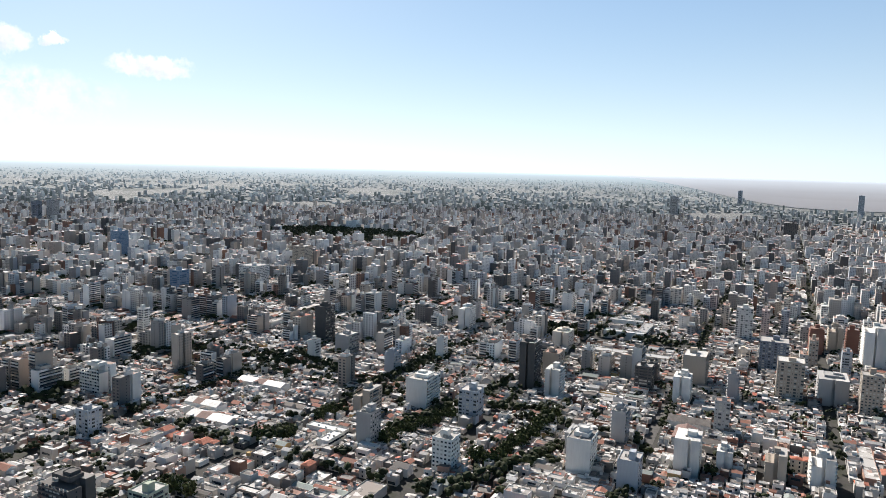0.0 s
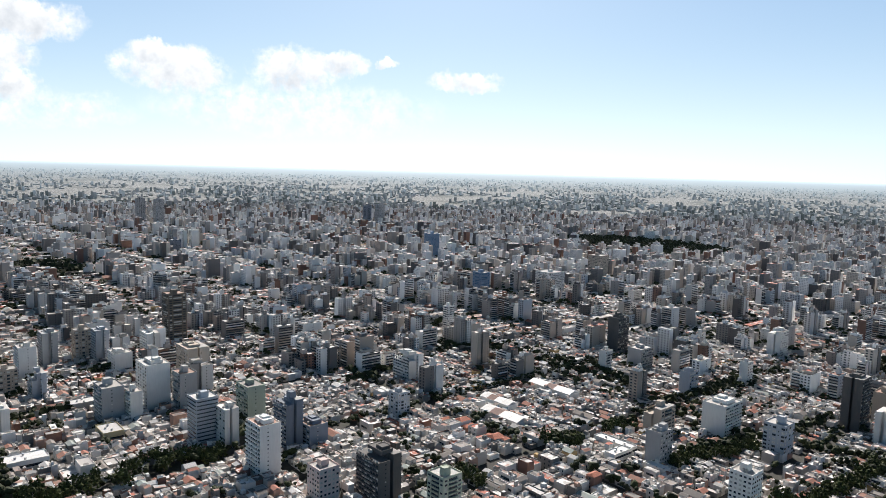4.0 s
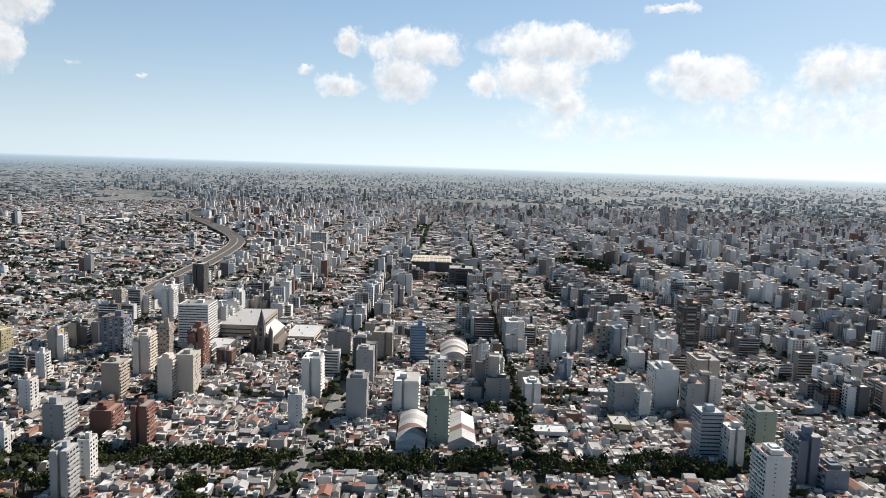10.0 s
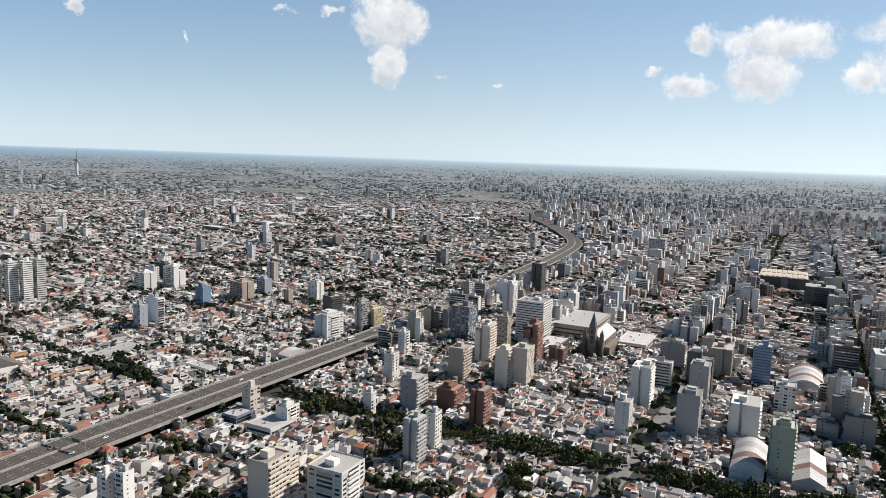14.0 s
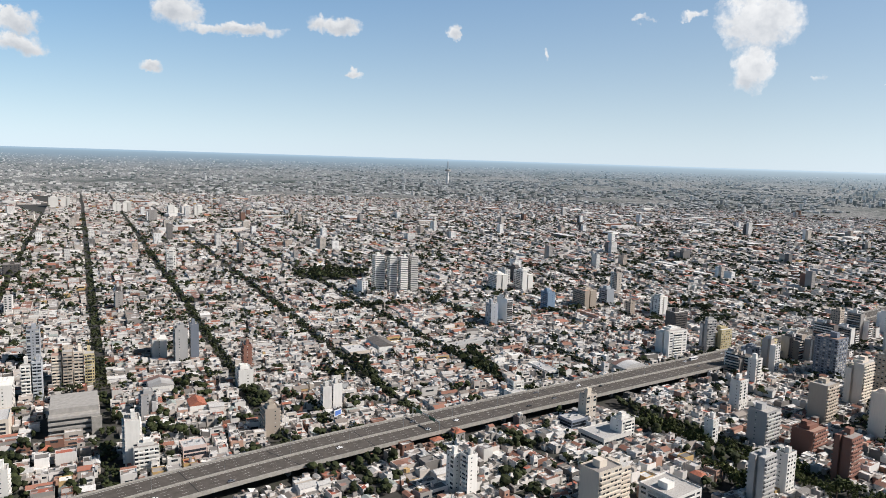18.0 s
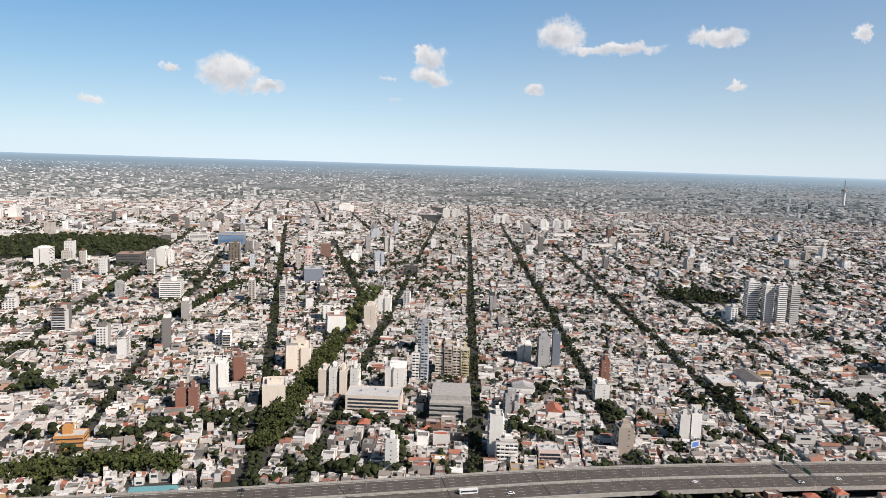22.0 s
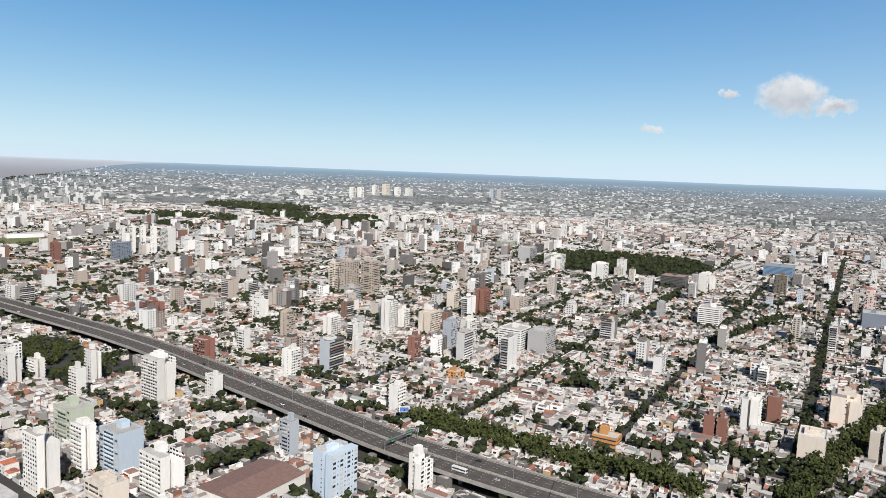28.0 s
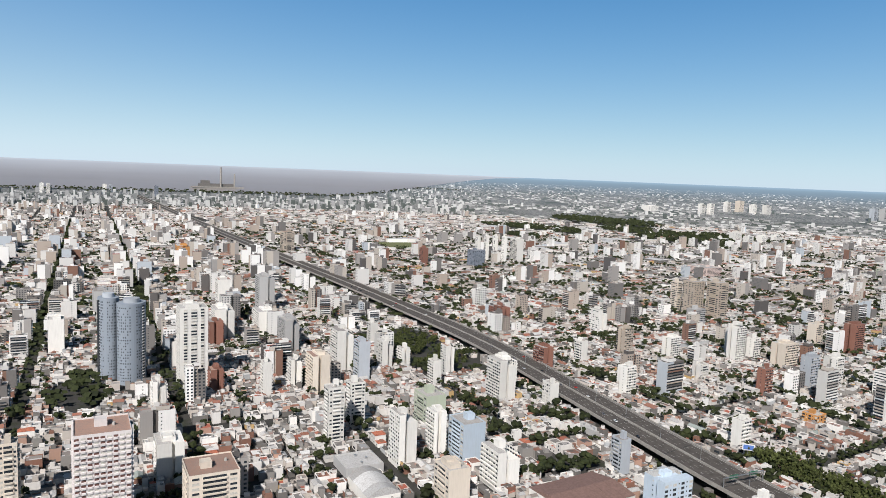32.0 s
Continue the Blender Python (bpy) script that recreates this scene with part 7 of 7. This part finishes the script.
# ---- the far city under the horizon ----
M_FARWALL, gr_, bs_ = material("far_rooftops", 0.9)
# the far rooftops emit the same painted haze as the plain
haze_emission(gr_, bs_, gr_.node("ShaderNodeNewGeometry").outputs["Position"])
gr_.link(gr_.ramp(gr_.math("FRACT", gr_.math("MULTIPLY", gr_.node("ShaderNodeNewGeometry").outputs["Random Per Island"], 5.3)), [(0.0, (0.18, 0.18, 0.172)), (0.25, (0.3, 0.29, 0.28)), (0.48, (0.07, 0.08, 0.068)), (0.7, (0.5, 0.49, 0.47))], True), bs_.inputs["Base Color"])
skyline = Boxes()
for _ in range(54000):
    a = rng.uniform(-110, 205)
    d = 3600 * math.exp(rng.random() ** 1.5 * 1.75)
    az_ = a % 360
    if 146 < az_ < 282 and d > shore(az_) - 450:
        continue
    x, y = d * math.cos(radians(a)), d * math.sin(radians(a))
    # woods and fields leave gaps
    if (noise.noise((x * 0.0011, y * 0.0011, 3.0)) < -0.22 and a < 148) or in_park(x, y) or near_highway(x, y, 40):
        continue
    dense = a < 25 or (150 < az_ < 200)
    tall = rng.random() < (0.3 if dense else 0.025)
    w = rng.uniform(9, 15) if tall else rng.uniform(11, 26)
    skyline.add(x, y, 0, w, w * rng.uniform(0.6, 1.4), rng.uniform(12, 34) if tall else rng.uniform(4, 9), radians(rng.choice((-9, -1, 4.8))))

# far warehouses with pale sheet roofs
sheds = Boxes()
for _ in range(260):
    a, d = rng.choice((rng.uniform(85, 150), rng.uniform(20, 160))), rng.uniform(1900, 3600)
    x, y = d * math.cos(radians(a)), d * math.sin(radians(a))
    if near_highway(x, y, 90) or in_park(x, y) or zone(x, y) == "north":
        continue
    sheds.add(x, y, 0, rng.uniform(30, 75), rng.uniform(20, 40), rng.uniform(9, 12), radians(rng.choice((-9, 5, 81))))

# ---- the wide avenue through the northern blocks ----
AVENUE = smooth_line([(330, 98), (455, 90), (591, 81), (757, 74), (990, 66), (1285, 56), (1826, 38), (2450, 20)], 14.0)
M_ROAD = plain("sunlit_asphalt", (0.17, 0.165, 0.155), 0.9, spread=0.2, scale=0.2)
av_v, av_f = [], []
for k, (x, y) in enumerate(AVENUE):
    av_v += [(x, y - 6.5, 0.12), (x, y + 6.5, 0.12), (x, y - 6.5, 0.0), (x, y + 6.5, 0.0)]
    if k:
        o = 4 * k
        av_f += [(o - 4, o, o + 1, o - 3), (o - 2, o + 2, o, o - 4), (o - 3, o + 1, o + 3, o - 1)]
road = new("road", mesh_of("road", av_v, av_f, [M_ROAD]))
tagged(road, "straight pale asphalt avenue running into the distance", "road", kind="structure")
for k, (x, y) in enumerate(AVENUE):
    if x > 400:
        for s_ in (-1, 1):
            if rng.random() < (0.3 if x < 680 else 0.95):
                tree_spots.append((x + rng.uniform(-4, 4), y + s_ * 9.5, rng.uniform(6.5, 9.5), 3))
# rows of old trees in three long streets
for k in range(150):
    x = 520 + k * 9.5
    if x < 1900:
        tree_spots.append((x + rng.uniform(-3, 3), -79 - (x - 606) * 0.021 + rng.choice((-4, 4)), rng.uniform(7, 9.5), 3))
    u = -880 - k * 12
    for s_ in (-4, 4):
        tree_spots.append((u + rng.uniform(-3, 3), 75 - (u + 450) * 0.0175 + s_, rng.uniform(6.5, 8.5), 5))
        tree_spots.append((u + rng.uniform(-3, 3), -47 - (u + 450) * 0.0175 + s_, rng.uniform(6.5, 8.5), 5))
for k in range(16):
    x = crng.uniform(380, 900)
    y = float(np.interp(x, AVENUE[:, 0], AVENUE[:, 1])) + crng.choice((-5, -2, 2, 5))
    top = car(0, 0, crng.choice(("white", "grey", "black", "silver")), False, "avenue")
    top.matrix_basis = pose(x, y, 0.125, 0, 0, crng.choice((-1, 179)))

def stuff(name, box, mats, label, category, rim=False, lean=0.0):
    ob = new(name, box.rimmed(name, mats) if rim else box.mesh(name, mats, lean))
    return tagged(ob, label, category, kind="stuff")


stuff("low_houses", houses, [M_WALL, M_ROOF], "dense low houses with white, grey and red flat roofs", "houses", True)
stuff("house_annexes", annexes, [M_WALL, M_ROOF], "small lean-to annexes with patched roofs behind the houses", "annexes", lean=1.0)
stuff("farther_low_houses", mid_houses, [M_WALL, M_ROOF], "low houses farther out with pale flat roofs", "houses", lean=0.6)
M_PITCHED = varied("pitched_sheet_and_tile", [(0.0, (0.42, 0.41, 0.4)), (0.24, (0.24, 0.09, 0.055)), (0.42, (0.2, 0.17, 0.15)), (0.58, (0.56, 0.55, 0.54)), (0.74, (0.3, 0.1, 0.06)), (0.86, (0.11, 0.1, 0.095)), (0.94, (0.26, 0.3, 0.28))], stain=0.45, grain=0.5)
tagged(new("pitched_houses", gables.gabled("pitched_houses", [M_WALL, M_PITCHED])), "small houses and sheds under pitched sheet and tile roofs", "houses", kind="stuff")
stuff("roof_clutter", clutter, [M_WALL, M_ROOF], "small stair heads and sheds on the flat roofs", "roof sheds", lean=0.8)
stuff("mid_rise_blocks", mids, [M_APT, M_ROOF], "cream and white mid-rise apartment blocks", "apartment blocks", True)

stuff("mid_rise_balconies", slabs, [M_APT], "pale balcony fronts of the mid-rise blocks", "balconies")
stuff("far_houses", far_houses, [M_WALL, M_ROOF], "far low houses merging into a pale texture", "houses")
stuff("warehouses", sheds, [M_WALL, M_SHEET], "long low warehouses with pale sheet roofs", "warehouses")
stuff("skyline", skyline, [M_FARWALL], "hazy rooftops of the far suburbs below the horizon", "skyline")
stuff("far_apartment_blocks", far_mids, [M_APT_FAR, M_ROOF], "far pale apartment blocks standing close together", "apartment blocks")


def ico():
    t = (1 + math.sqrt(5)) / 2
    v = np.array([(-1, t, 0), (1, t, 0), (-1, -t, 0), (1, -t, 0), (0, -1, t), (0, 1, t), (0, -1, -t), (0, 1, -t), (t, 0, -1), (t, 0, 1), (-t, 0, -1), (-t, 0, 1)]) / math.hypot(1, t)
    # neighbours that lie one edge apart make the twenty faces
    f = [(i, j, k) for i in range(12) for j in range(i + 1, 12) for k in range(j + 1, 12) if all(np.linalg.norm(v[a] - v[b]) < 1.1 for a, b in ((i, j), (j, k), (i, k)))]
    out = []
    for i, j, k in f:
        n = np.cross(v[j] - v[i], v[k] - v[i])
        out.append((i, j, k) if n @ v[i] > 0 else (i, k, j))
    return v, np.array(out)


def sheet_mesh(box, name, mat):
    """The joined windows as single sheets, front and back."""
    r = np.array(box.rows)
    n = len(r)
    sx, sz = np.array([-0.5, 0.5, 0.5, -0.5]), np.array([0, 0, 1.0, 1.0])
    c, s = np.cos(r[:, 6])[:, None], np.sin(r[:, 6])[:, None]
    quads = []
    for side in (-0.5, 0.5):
        lx, ly = r[:, 3:4] * sx, r[:, 4:5] * side * np.ones((1, 4))
        quads.append(np.stack([r[:, 0:1] + lx * c - ly * s, r[:, 1:2] + lx * s + ly * c, r[:, 2:3] + r[:, 5:6] * sz], 2))
    v = bowl(np.concatenate(quads).reshape(-1, 3))
    return box.build(name, v, np.array([(0, 1, 2, 3)]), 2 * n, 4, [0], [mat])


def blob_trees(name, spots, label, fine):
    """Many small trees as loose uneven clumps in one mesh."""
    if fine:
        base, tri = ico()
    else:
        base = np.array([(1, 0, -0.3), (0, 1, -0.3), (-1, 0, -0.3), (0, -1, -0.3), (0.6, 0.5, 0.6), (-0.6, -0.4, 0.6)], float)
        tri = np.array([(0, 1, 4), (1, 5, 4), (1, 2, 5), (2, 3, 5), (3, 4, 5), (3, 0, 4)])
    m = len(base)
    r = np.random.RandomState(3)
    verts, n = [], 0
    for x, y, size, kind in spots:
        k = 6 if fine else 4 if kind in (3, 4, 5) else 5 if kind == 1 and x * x + y * y < 1.0e6 else 2
        if kind == 2:
            size *= 1.95
        elif not fine and x * x + y * y > 0.85e6:
            size *= 1.15
        rad = size * 0.5
        off = r.normal(0, 1, (k, 3)) * (rad * 0.55, rad * 0.55, rad * 0.3)
        cen = np.array((x, y, size * 0.8)) + off
        sc = rad * r.uniform(0.34, 0.66, (k, 1, 1)) * (1.0 if fine or k == 5 else 1.25) * r.uniform(0.72, 1.3, (k, m, 1))
        t = r.uniform(0, 1.5, k)
        b = base[None] * sc
        ct, st = np.cos(t)[:, None], np.sin(t)[:, None]
        b = np.stack([b[..., 0] * ct - b[..., 1] * st, b[..., 0] * st + b[..., 1] * ct, b[..., 2] * 0.85], 2)
        verts.append((cen[:, None] + b).reshape(-1, 3))
        n += k
    v = bowl(np.vstack(verts))
    f = (tri[None] + m * np.arange(n)[:, None, None]).reshape(-1)
    me = bpy.data.meshes.new(name)
    me.vertices.add(len(v))
    me.vertices.foreach_set("co", v.reshape(-1))
    me.loops.add(len(f))
    me.loops.foreach_set("vertex_index", f.astype(np.int32))
    me.polygons.add(len(f) // 3)
    me.polygons.foreach_set("loop_start", np.arange(0, len(f), 3, dtype=np.int32))
    me.polygons.foreach_set("use_smooth", np.zeros(len(f) // 3, bool))
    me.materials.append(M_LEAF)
    me.update(calc_edges=True)
    return tagged(new(name, me), label, "trees", kind="stuff")


def rooted(x, y):
    return not near_highway(x, y, 23) and is_free(x, y, 1.5)


def hash_keep(v):
    return (v * 13.7) % 1.0 < 0.45


tagged(new("house_windows", sheet_mesh(openings, "house_windows", M_GLASS)), "dark doors and windows of the low houses", "windows", kind="stuff")
tagged(new("mid_rise_windows", sheet_mesh(windows, "mid_rise_windows", M_GLASS)), "dark window openings of the mid-rise blocks", "windows", kind="stuff")
SPOTS = [t for t in tree_spots if rooted(t[0], t[1])]
blob_trees("street_trees", [t for t in SPOTS if t[3] in (1, 4) and math.hypot(t[0], t[1]) < 640], "dark green street and yard trees among the houses", True)
blob_trees("outer_street_trees", [t for t in SPOTS if t[3] == 5 or t[3] in (1, 4) and math.hypot(t[0], t[1]) >= 640 and (math.hypot(t[0], t[1]) < 1500 or hash_keep(t[0]))], "dark green trees in the outer streets", False)
blob_trees("avenue_trees", [t for t in tree_spots if t[3] == 3], "green trees lining the wide avenue", False).data.materials[0] = M_LEAF_AV
blob_trees("far_trees", [t for t in SPOTS if t[3] == 2], "far dark green tree clumps between the roofs", False)
